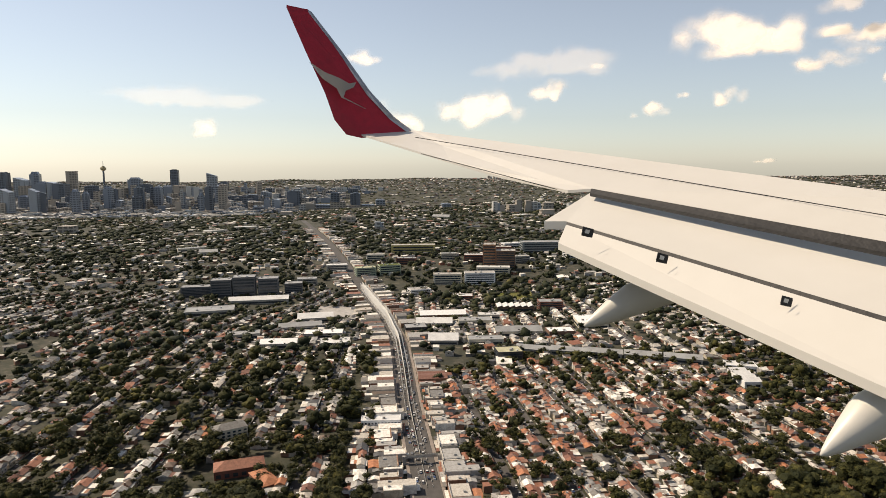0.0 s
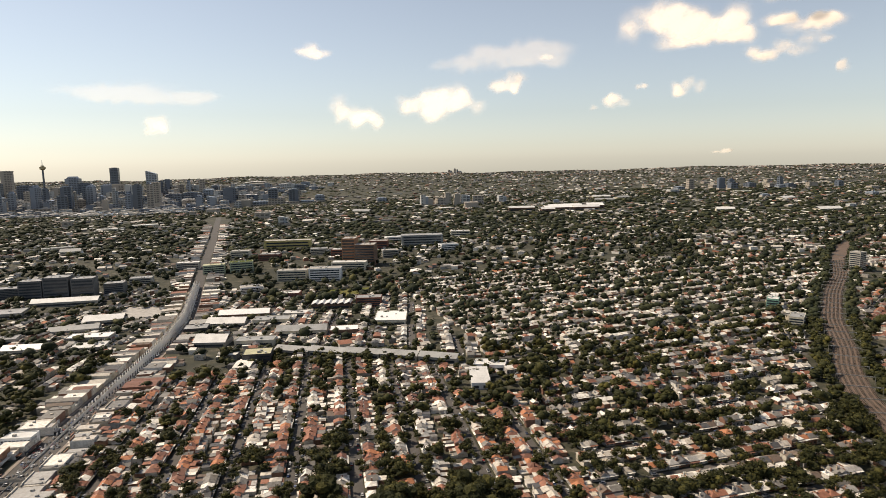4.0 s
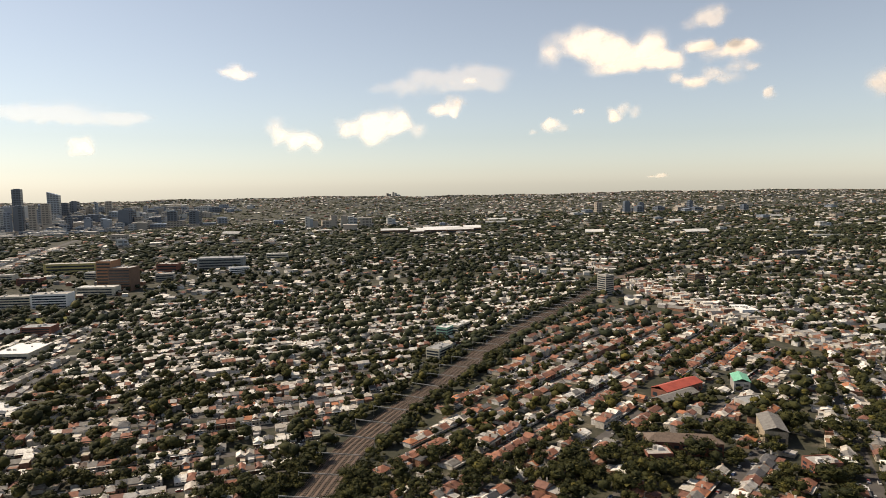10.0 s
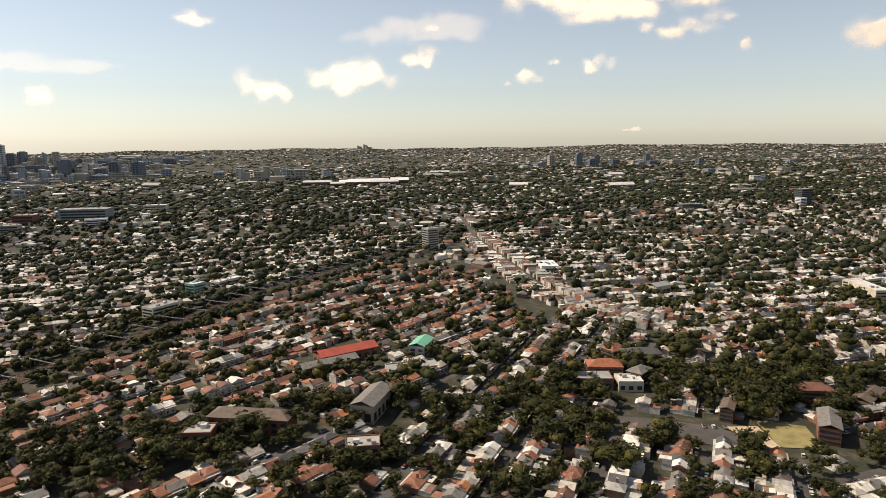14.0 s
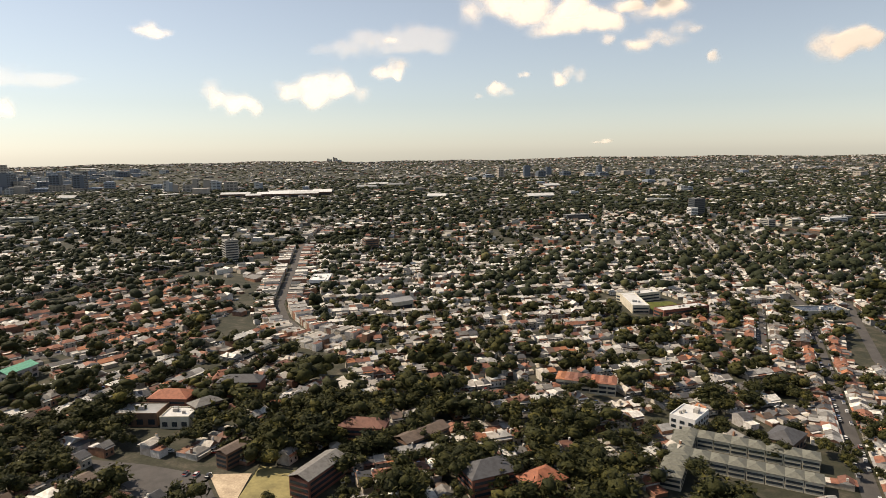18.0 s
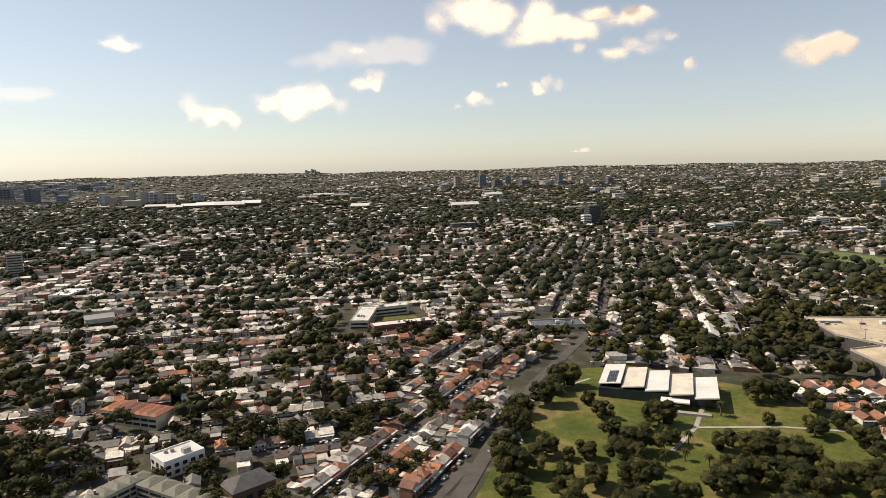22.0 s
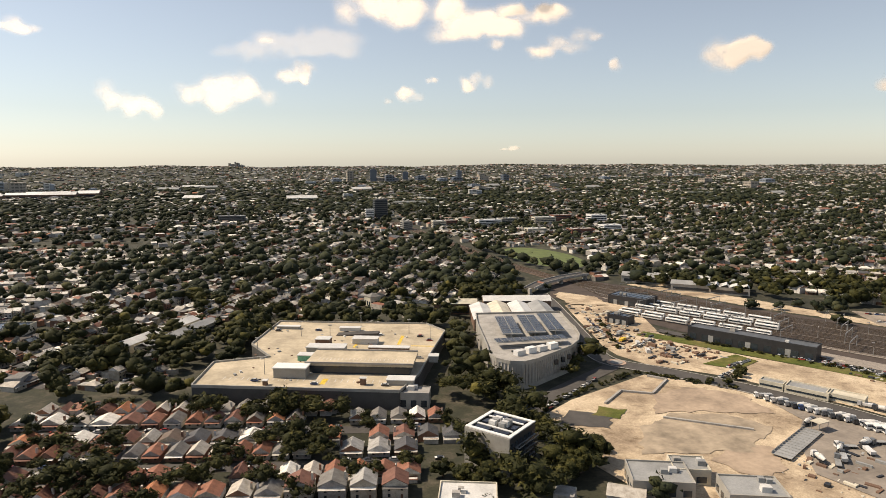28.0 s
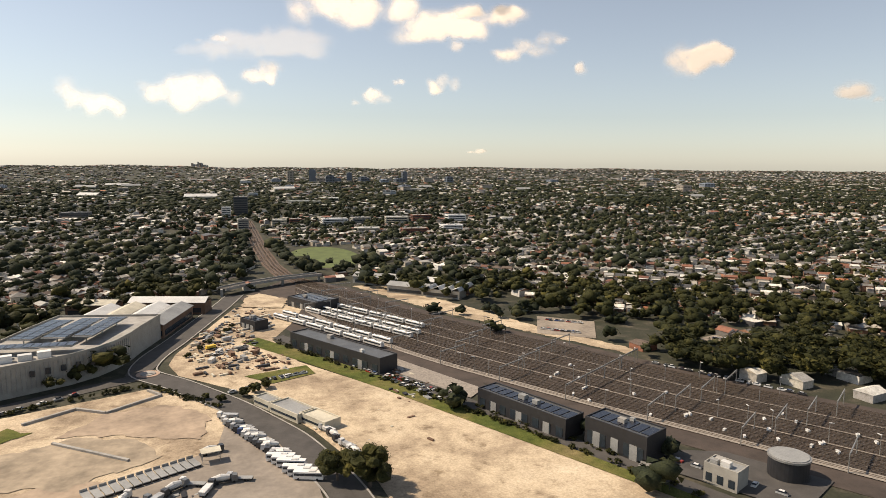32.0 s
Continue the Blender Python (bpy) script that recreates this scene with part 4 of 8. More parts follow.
def house(w, d, storeys, kind, roof, r, m):
    """A Sydney house: front block, pitched roof, rear wing, chimney, windows, verandah."""
    words = {0: "tin or tile roof", 1: "terracotta tiled roof", 2: "pale tin roof", 3: "dark slate roof"}[roof]
    size = "two-storey" if storeys == 2 else "single-storey"
    ob = thing("terraced_house" if kind == 0 else "cottage", f"{size} {'terraced house' if kind == 0 else 'cottage' if kind == 1 else 'gabled cottage'} with {words} and rear wing", "house", m, "houses along the streets")
    hw = 1.75 + 1.45 * (storeys - 1)
    front = d * (0.56 if kind < 2 else 0.8)
    fy = -(d - front) / 2
    rise = r.uniform(0.95, 1.3) if kind < 2 else r.uniform(1.3, 1.6)
    wall = solid(0, fy, -0.5, hw, w, front)
    if kind == 0:
        wall.quadset([(-w / 2, fy - front / 2, hw), (-w / 2, fy, hw + rise), (-w / 2, fy + front / 2, hw), (w / 2, fy - front / 2, hw), (w / 2, fy, hw + rise), (w / 2, fy + front / 2, hw)], [(0, 1, 2), (3, 5, 4)], [0, 0])
    if kind == 2:
        wall.quadset([(-w / 2, fy - front / 2, hw), (0, fy - front / 2, hw + rise), (w / 2, fy - front / 2, hw), (-w / 2, fy + front / 2, hw), (0, fy + front / 2, hw + rise), (w / 2, fy + front / 2, hw)], [(0, 1, 2), (3, 5, 4)], [0, 0])
    q = pitched(0, fy, hw, rise, w, front, over=0.12) if kind == 0 else hipped(0, fy, hw, rise, w, front) if kind == 1 else pitched(fy, 0, hw, rise, front, w, over=0.2)
    if kind == 2:
        q.v = [(b, a, c) for a, b, c in q.v]
    part("wall", wall, [wall_o], ob)
    part("roof", q, [ROOFS_O[roof]], ob)
    if kind == 0:
        for s in (-1, 1):
            q = pitched(s * (w / 2 - 0.02), fy, hw + 0.02, rise + 0.06, 0.2, front, t=0.24, over=0.0)
            part("party_wall", q, [wall_o], ob)
    elif kind == 1:
        gw = w * 0.42
        q = Pile()
        q.gable(-w / 2 + gw / 2 + 0.1, fy - front / 2 + 0.3, hw - 0.05, rise * 0.75, gw, 1.6, 1, 0, 0, 1, False, 0.15)
        part("front_gable", q, [ROOFS_O[roof], wall_o], ob)
    bw, bd = w * r.uniform(0.6, 0.9), d - front
    bx = r.choice((-1, 1)) * (w - bw) / 2
    bh = hw * r.uniform(0.65, 0.85)
    part("rear_wing", solid(bx, front / 2, -0.5, bh, bw, bd), [wall_o], ob)
    k = Pile()
    k.skillion(bx, front / 2, bh + 0.1, bw + 0.25, bd + 0.3, r.uniform(-0.4, -0.15), 1, 0, 0, 0)
    k.skillion(bx, front / 2, bh + 0.0, bw + 0.25, bd + 0.3, -0.05, 1, 0, 0, 0)
    part("rear_roof", k, [r.choice((roof_pale_o, roof_pale_o, roof_mix_o))], ob)
    if r.random() < 0.8:
        c = solid(r.choice((-1, 1)) * (w / 2 - 0.3), fy + 0.2, hw + 0.2, hw + rise + 0.5, 0.4, 0.7)
        part("chimney", c, [wall_o], ob)
    for lev in range(storeys):
        for a in (-0.24, 0.26):
            if lev == 0 and a > 0:
                part("door", solid(a * w, fy - front / 2 - 0.03, 0.05, 1.1, 0.5, 0.06), [brick_brown], ob)
            else:
                part("window", solid(a * w, fy - front / 2 - 0.03, 0.5 + 1.45 * lev, 1.25 + 1.45 * lev, 0.55, 0.06), [window_dark], ob)
    v = Pile()
    vy = fy - front / 2 - 0.45
    v.skillion(0, vy, 1.38 + 1.4 * (storeys - 1), w, 0.9, 0.22, 1, 0, 0, 0)
    v.skillion(0, vy, 1.32 + 1.4 * (storeys - 1), w, 0.9, 0.22, 1, 0, 0, 0)
    part("verandah_roof", v, [roof_pale_o if r.random() < 0.6 else ROOFS_O[roof]], ob)
    return ob


proto = {}
hr = random.Random(77)
near_houses.sort(key=lambda q: not deep_gable(q[0], q[1]))
for x, y, face, w, d, roof, st in near_houses[:145]:
    kind = 2 if deep_gable(x, y) else 0 if w < 3.9 else 1
    key = (round(w / 0.45), round(d / 1.2), st, kind, roof - 1)
    m = at(x, y, math.degrees(face))
    if key in proto:
        copy_thing(proto[key], m)
    else:
        proto[key] = house(w, d, st, kind, roof - 1, hr, m)
for x, y, face, w, d, roof, st in near_houses[145:]:
    one_house(houses, hr, x, y, face, w, d, roof, st)
tagged(houses.done("suburban_houses", HOUSE_MATS), "rows of terraced houses with terracotta, tin and slate roofs", "houses", kind="stuff")


# ---- trees near the line of flight ----
def tapered(p, a, b, r0, r1, n=6):
    a, b = Vector(a), Vector(b)
    q = (b - a).to_track_quat("Z", "Y")
    ring = [[tuple(c + q @ Vector((r * math.cos(k * 2 * math.pi / n), r * math.sin(k * 2 * math.pi / n), 0))) for k in range(n)] for c, r in ((a, r0), (b, r1))]
    p.quadset(ring[0] + ring[1], [(k, (k + 1) % n, n + (k + 1) % n, n + k) for k in range(n)] + [tuple(range(n, 2 * n))], [0] * (n + 1))


tree_rng = random.Random(31)


def broadleaf(k, m):
    r = tree_rng
    ob = thing("tree", ["broad dark green fig tree with a dense rounded crown", "tall grey-green gum tree with an open crown", "olive green street tree with a lumpy crown", "dark green garden tree with a ragged crown"][k % 4], "tree", m, "trees of the suburb")
    t = Pile()
    zc = 2.6
    tapered(t, (0, 0, -0.3), (0.1, 0, 1.5), 0.26, 0.18)
    for i in range(5):
        a = i * 1.3 + r.random()
        tapered(t, (0.1, 0, 1.3), (1.3 * math.cos(a), 1.3 * math.sin(a), 2.8 + r.random()), 0.13, 0.05, 5)
    part("trunk", t, [bark], ob)
    v, f = blob_template(r, 30 if k % 2 == 0 else 22, 2, 5200, 0.022, 0.065)
    c = Pile()
    c.quadset([(x * 3, y * 3, zc + z * (3.1 if k % 2 == 0 else 3.5)) for x, y, z in v], f, [0] * len(f))
    part("crown", c, [leaf_green], ob)
    return ob


tree_proto = []
for i, (x, y, rad, zc) in enumerate(near_trees):
    s = rad / 3.0 * (1.25 if i % 3 else 1.1)
    m = at(x, y, (i * 73) % 360) @ Matrix.Scale(s, 4)
    if i < 8:
        tree_proto.append(broadleaf(i, m))
    else:
        src = tree_proto[i % 8]
        c = copy_thing(src, Matrix.Identity(4))
        c.matrix_basis = m

# ---- the park: figs and palms ----
park_rng = random.Random(8)
PARK_TREES = [(885, 150, 4.9), (890, 148, 4.9), (895, 173, 4.9), (901, 186, 4.5), (913, 193, 5.6), (920, 203, 4.1), (926, 208, 5.6), (899, 157, 3.8), (904, 153, 2.3), (909, 153, 3.3), (927, 190, 3.0), (926, 178, 3.7)]
PARK_TREES += [(922, 163, 3.7), (925, 152, 5.3), (917, 146, 5.0), (898, 142, 3.2), (913, 133, 5.5), (904, 137, 3.8), (940, 168, 5.1), (936, 155, 3.3), (948, 148, 3.9), (953, 142, 4.8), (938, 130, 4.8), (945, 128, 4.8), (932, 124, 5.5)]
PARK_TREES += [(952, 125, 4.4), (922, 126, 3.4), (983, 178, 5.1), (990, 176, 5.1), (993, 165, 4.4), (973, 161, 2.3), (980, 150, 4.0), (991, 152, 3.6), (987, 140, 4.2), (982, 127, 4.8), (983, 118, 5.5), (956, 140, 5.4), (959, 132, 5.7), (962, 122, 4.9)]
PARK_TREES += [(967, 116, 5.9), (951, 119, 5.5), (1003, 143, 4.4), (1000, 133, 4.1), (999, 123, 4.9), (996, 114, 4.6), (906, 122, 4.8), (894, 130, 4.6), (882, 136, 4.2), (888, 160, 4.2), (940, 112, 5.2), (925, 112, 5.0), (975, 106, 5.0)]
for i, (x, y, rad) in enumerate(PARK_TREES):
    c = copy_thing(tree_proto[(i * 2) % 8 if i % 5 else (i * 2 + 1) % 8], Matrix.Identity(4))
    c.matrix_basis = at(x, y, i * 61 % 360) @ Matrix.Scale(rad / 3.0, 4)
    tagged(c, "large dark green fig tree standing on the park lawn", "tree", "trees in the park")


def palm(m):
    ob = thing("palm_tree", "palm tree with a tall trunk and drooping grey-green fronds", "palm tree", m, "palms in the park")
    t = Pile()
    tapered(t, (0, 0, 0), (0.1, 0, 4.4), 0.24, 0.17, 8)
    part("trunk", t, [bark], ob)
    for i in range(16):
        a = i * 2.4
        up = 0.9 - 0.09 * i
        f = Pile()
        base = Vector((0.1, 0, 4.4))
        d = Vector((math.cos(a), math.sin(a), 0))
        s = Vector((-d.y, d.x, 0))
        pts = []
        for j in range(5):
            u = j / 4
            c = base + d * (1.7 * u) + Vector((0, 0, up * 1.5 * u - 1.5 * u * u))
            wid = 0.34 * math.sin(math.pi * (0.12 + 0.86 * u))
            pts += [tuple(c + s * wid - Vector((0, 0, 0.12))), tuple(c + Vector((0, 0, 0.05))), tuple(c - s * wid - Vector((0, 0, 0.12)))]
        f.quadset(pts, [(3 * j + q, 3 * j + q + 1, 3 * j + q + 4, 3 * j + q + 3) for j in range(4) for q in (0, 1)], [0] * 8)
        part("frond", f, [leaf_green], ob)
    return ob


p0 = palm(at(930, 150))
for i, (x, y) in enumerate([(934, 145), (941, 154), (922, 139), (936, 158), (927, 143), (965, 176), (968, 180), (971, 184), (974, 190), (963, 170), (938, 140)]):
    c = copy_thing(p0, Matrix.Identity(4))
    c.matrix_basis = at(x, y, i * 47) @ Matrix.Scale(0.8 + 0.07 * (i % 5), 4)

# ---- single buildings ----
def block(name, label, category, x, y, ang, w, d, h, wall, roof, rows=2, cols=5, style="flat", glass=None, sides=(0, 1), group="", clutter=3):
    """A larger building: walls, roof with parapet, windows one by one, plant on the roof."""
    ob = thing(name, label, category, at(x, y, ang), group)
    r = random.Random(int(x * 7 + y * 13))
    part("wall", solid(0, 0, -2, h, w, d), [wall], ob)
    glass = glass or dark_glass
    if style == "flat":
        part("roof", solid(0, 0, h - 0.05, h + 0.06, w - 0.5, d - 0.5), [roof], ob)
        rim = Pile()
        for a, b, c, e in ((0, -d / 2 + 0.12, w, 0.24), (0, d / 2 - 0.12, w, 0.24), (-w / 2 + 0.12, 0, 0.24, d - 0.48), (w / 2 - 0.12, 0, 0.24, d - 0.48)):
            rim.box(a, b, h, h + 0.4, c, e, 1, 0, 0, 0)
        part("parapet", rim, [wall], ob)
        for i in range(clutter):
            k = r.uniform(0.6, 1.6)
            part("roof_plant", solid(r.uniform(-0.35, 0.35) * w, r.uniform(-0.3, 0.3) * d, h + 0.06, h + 0.5 + 0.5 * k, k * 1.3, k), [r.choice((grey_tin, pale_tin, concrete))], ob)
    elif style == "gable":
        part("roof", pitched(0, 0, h, min(w, d) * 0.2, w, d, over=0.3) if w >= d else hipped(0, 0, h, w * 0.22, w, d), [roof], ob)
    elif style == "hip":
        part("roof", hipped(0, 0, h, min(w, d) * 0.26, w, d), [roof], ob)
    elif style == "saw":
        n = max(3, int(w / 5))
        for i in range(n):
            q = pitched(0, 0, h, 1.5, d, w / n, over=0.0, shift=-w / n * 0.25)
            q.v = [(-b - w / 2 + w / n * (i + 0.5), a, z) for a, b, z in q.v]
            part("roof_bay", q, [roof], ob)
    for s in sides:
        span, off = (w, -d / 2 - 0.03) if s == 0 else (d, -w / 2 - 0.03)
        n = cols if s == 0 else max(2, int(cols * d / w))
        if y > 330 or group:
            for lev in range(rows):
                z0, zz = 0.8 + (h - 0.9) / rows * lev, (h - 0.9) / rows * 0.5
                part("window_band", solid(0, off, z0, z0 + zz, span * 0.9, 0.1) if s == 0 else solid(off, 0, z0, z0 + zz, 0.1, span * 0.9), [glass], ob)
            continue
        for lev in range(rows):
            z0 = 0.7 + (h - 0.9) / rows * lev
            for i in range(n):
                u = -span / 2 + span * (i + 0.5) / n
                ww = span / n * 0.55
                box = (u, off, z0, z0 + (h - 0.9) / rows * 0.55, ww, 0.08) if s == 0 else (off, u, z0, z0 + (h - 0.9) / rows * 0.55, 0.08, ww)
                part("window", solid(*box), [glass], ob)
    return ob


glass_green = plain("green_tinted_glass", (0.05, 0.09, 0.08), 0.15, 0, 0.3, 0.25)
roof_yellow = plain("yellow_grey_roof", (0.42, 0.40, 0.26), 0.8, 0, 0.3, 0.3)
block("office_building", "dark glass office building with a pale yellow roof", "office building", 97, 385, 0, 17, 14, 6.5, black_clad, roof_yellow, 3, 7)
block("commercial_building", "long white three-storey building with dark window rows", "commercial building", 8, 274, -4, 19, 7, 5.2, white_paint, pale_tin, 3, 12)
block("flats", "cream three-storey block of flats with a grey roof", "apartment building", -63, 272, 25, 15, 8, 5.6, cream, roof_dark_o, 3, 6, "hip")
block("school", "school building with large red tiled roofs", "school", -52, 235, 12, 20, 9, 3.6, brick_red, roof_red_o, 1, 6, "hip")
block("school", "school wing with a red tiled roof", "school", -40, 222, -60, 15, 7, 3.4, brick_red, roof_red_o, 1, 5, "hip")
block("commercial_building", "dark flat-roofed commercial building beside the main road", "commercial building", 42, 474, 3, 17, 14, 6, black_clad, grey_tin, 2, 5)
for i, (x, y) in enumerate([(118, 398), (140, 389), (162, 379), (184, 368), (206, 356)]):
    block("warehouse", "long low warehouse with a pale grey ridged roof", "warehouse", x, y, -25.5, 23.5, 10, 3.4, grey_panel, grey_tin, 1, 6, "gable", group="warehouses in a line")
block("warehouse", "white industrial shed with skylights in its pitched roof", "warehouse", 221, 312, 82, 24, 10, 3.6, white_paint, pale_tin, 1, 5, "saw")
block("warehouse", "white flat-roofed industrial shed", "warehouse", 232, 334, -20, 18, 11, 3.4, white_paint, pale_tin, 1, 5)
block("warehouse", "wide white-roofed warehouse above the park", "warehouse", 186, 474, -8, 24, 32, 4, cream, white_paint, 1, 6)
block("warehouse", "brick warehouse with a white sawtooth roof", "warehouse", 140, 545, -6, 34, 16, 4.5, brick_brown, pale_tin, 1, 7, "saw")
block("flats", "red brick four-storey block beside the sawtooth roofs", "apartment building", 172, 540, -6, 22, 14, 8, brick_red, grey_tin, 4, 8)
for i, (x, y, w, d) in enumerate([(60, 500, 30, 16), (94, 498, 28, 14), (70, 524, 40, 14), (112, 520, 22, 12), (120, 452, 36, 14), (150, 440, 20, 14), (60, 440, 22, 18), (90, 430, 26, 12)]):
    block("warehouse", "flat-roofed industrial building with pale metal roof", "warehouse", x, y, -8 + 3 * (i % 3), w, d, 3.6 + 0.8 * (i % 3), [grey_panel, cream, brick_brown][i % 3], [pale_tin, grey_tin, white_paint][i % 3], 1, 6, "flat" if i % 2 else "gable", group="industrial buildings by the main road")
for i, (x, y, w, d, h) in enumerate([(-135, 562, 42, 22, 4), (-99, 608, 56, 14, 4), (-30, 470, 30, 14, 4), (-50, 496, 34, 12, 4), (-20, 440, 22, 16, 4), (-60, 440, 26, 12, 4), (-90, 470, 24, 12, 4), (-40, 530, 30, 16, 4)]):
    block("warehouse", "wide low warehouse with white and grey roof sheets", "warehouse", x, y, 8 - 5 * (i % 3), w, d, h, grey_panel, [grey_tin, pale_tin, white_paint][i % 3], 1, 6, "gable" if i % 2 else "flat", group="warehouses west of the main road")
tagged(patch("parking_area", [(-42, 545), (8, 540), (6, 585), (-40, 590)], 0.4, concrete), "pale concrete car park beside the main road", "car park", kind="structure")
for i, (x, y, w, d, h) in enumerate([(-140, 640, 20, 16, 17), (-118, 642, 22, 18, 20), (-94, 640, 20, 16, 19), (-164, 640, 30, 14, 10), (-70, 650, 18, 14, 12)]):
    block("apartment_tower", "dark grey apartment block with rows of balconies", "apartment building", x, y, 4, w, d, h, plain("dark_render", (0.10, 0.105, 0.11), 0.7), grey_tin, 6, 8, group="dark apartment blocks")
block("hospital", "brown brick hospital tower with long window rows", "hospital", 178, 752, -12, 24, 22, 25, brick_brown, concrete, 8, 9)
block("hospital", "brown brick hospital wing with a white podium", "hospital", 160, 762, -12, 16, 22, 32, plain("orange_brick", (0.34, 0.17, 0.09), 0.9), concrete, 9, 6)
block("hospital", "white hospital podium with flat roof", "hospital", 158, 730, -12, 40, 16, 9, cream, pale_tin, 3, 12)
block("hospital", "wide grey hospital building with dark columns of windows", "hospital", 262, 890, -4, 58, 24, 15, plain("blue_grey_panel", (0.22, 0.24, 0.24), 0.6), grey_tin, 4, 14)
block("flats", "cream block with a grid of windows", "apartment building", 97, 690, -6, 32, 14, 11, cream, concrete, 4, 9)
block("flats", "white block with a grid of windows", "apartment building", 132, 680, -6, 34, 16, 13, white_paint, concrete, 5, 9)
block("flats", "pale green block beside the main road", "apartment building", 5, 748, 10, 24, 14, 10, plain("pale_green_render", (0.36, 0.42, 0.30), 0.8), roof_yellow, 4, 7)
block("flats", "pale green block with roof terrace", "apartment building", 34, 756, 10, 26, 14, 11, plain("pale_green_render_b", (0.38, 0.43, 0.30), 0.8), grass, 4, 7)
block("college_building", "patterned yellow and black facade building", "college", 76, 908, -4, 64, 18, 13, plain("yellow_panel", (0.42, 0.36, 0.14), 0.7), concrete, 3, 26)
for i, (x, y, w, h) in enumerate([(150, 820, 26, 10), (120, 850, 22, 8), (210, 800, 20, 9), (230, 930, 34, 9), (60, 820, 26, 8), (20, 850, 24, 9), (-30, 780, 26, 8), (290, 830, 24, 8), (200, 870, 26, 12), (330, 960, 30, 10), (-60, 700, 22, 7), (60, 640, 22, 6), (100, 600, 20, 6)]):
    block("apartment_building", "mid-rise building of brick and render among trees", "apartment building", x, y, -10 + 7 * (i % 4), w, 14, h, [brick_red, cream, grey_panel, white_paint][i % 4], [pale_tin, grey_tin, concrete][i % 3], 3, 6, group="mid-rise buildings beyond the park")
# by the railway
block("mansion_block", "three-storey station flats with pale parapets", "apartment building", 452, 368, 48, 16, 9, 6, cream, grey_tin, 3, 7)
scaff = block("scaffolded_building", "building wrapped in green scaffold netting", "building", 464, 410, 50, 9, 8, 8, plain("green_netting", (0.20, 0.38, 0.30), 0.9), pale_tin, 4, 4)
block("flats", "pale flat-roofed building behind the scaffolding", "apartment building", 480, 432, 48, 20, 7, 4.5, cream, pale_tin, 2, 8)
block("apartment_tower", "tall grey apartment tower near the shopping street", "apartment building", 632, 522, 20, 10, 10, 18, grey_panel, concrete, 9, 4)
block("apartment_tower", "brown brick apartment tower", "apartment building", 745, 560, 10, 12, 10, 11, brick_brown, concrete, 5, 4)
block("church_hall", "brick hall with a large red tin roof and gables", "hall", 546, 266, 22, 26, 9, 4.0, brick_red, red_tin, 1, 7, "gable")
block("church_hall", "long hall with a brown pitched roof", "hall", 538, 254, 22, 24, 7, 3.6, brick_brown, roof_dark_o, 1, 7, "gable")
block("hall", "grey hall with a green copper roof end", "hall", 578, 264, 62, 13, 7, 5, concrete, green_tin, 2, 4, "gable")
block("school", "long brick school block with slate roof and solar panels", "school", 512, 206, -20, 27, 8, 5, brick_red, roof_dark_o, 2, 9, "hip")
block("church", "tall grey stone church with a steep slate roof", "church", 551, 208, 62, 18, 8, 6, plain("sandstone", (0.36, 0.29, 0.20), 0.9), roof_dark_o, 1, 5, "gable")
block("flats", "red brick walk-up flats with a flat pale roof", "apartment building", 497, 198, -10, 9, 7, 5.5, brick_red, concrete, 3, 3)
block("flats", "red brick walk-up flats with pale roof and balconies", "apartment building", 545, 176, -6, 10, 7, 5.5, brick_red, concrete, 3, 3)
block("school", "grey flat-roofed school building", "school", 570, 240, 5, 20, 8, 3.6, concrete, grey_tin, 1, 6)
# round the playing field
block("hall", "low hall with a pale flat sheet roof and clerestory", "hall", 629, 213, -14, 22, 9, 4.0, brick_brown, grey_tin, 1, 6)
block("hall", "pale flat-roofed annex of the low hall", "hall", 645, 207, -14, 9, 8, 3.6, cream, pale_tin, 1, 3)
for i, (x, y, a, w, d, rf) in enumerate([(641, 219, -16, 13, 8, "hip"), (652, 212, 35, 9, 6, "hip"), (662, 229, -14, 15, 7, "hip"), (655, 238, 20, 9, 7, "hip"), (686, 158, 50, 15, 6, "gable"), (664, 176, 48, 9, 4, "gable"), (700, 182, -20, 14, 7, "hip"), (716, 174, 30, 16, 6, "gable"), (728, 148, 10, 13, 9, "hip"), (740, 142, 20, 10, 8, "hip")]):
    block("flats", "brick flats with a hipped brown tile roof under trees", "apartment building", x, y, a, w, d, 4.6 if i % 2 else 5.4, [brick_red, brick_brown][i % 2], roof_dark_o if i % 3 else roof_red_o, 3, 5, rf, group="brick flats by the field")
block("church", "pale stone church with a steep grey roof", "church", 736, 343, 20, 13, 8, 5, cream, grey_tin, 1, 4, "gable")
block("supermarket", "long white-roofed building on the shopping street", "shop", 697, 424, 80, 22, 12, 4, white_paint, white_paint, 1, 5)
r0 = random.Random(41)
for i in range(7):
    block("terraced_house", "tall white terrace with a bright orange tiled roof", "house", 775.5 + 2.6 * i, 213 - 1.5 * i, -30, 2.9, 8.5, 4.2, cream, roof_red_o, 2, 2, "gable", group="orange-roofed terrace row")
for i in range(9):
    block("townhouse", "grey-green roofed townhouse in a stepped row", "townhouse", 774 + 2.2 * i, 139 + 2.6 * i, 50, 3.4, 5.6, 3.6, cream, plain("green_grey_sheet", (0.155, 0.155, 0.125), 0.8) if i == 0 else bpy.data.materials["green_grey_sheet"], 2, 1, "gable", group="stepped townhouses")
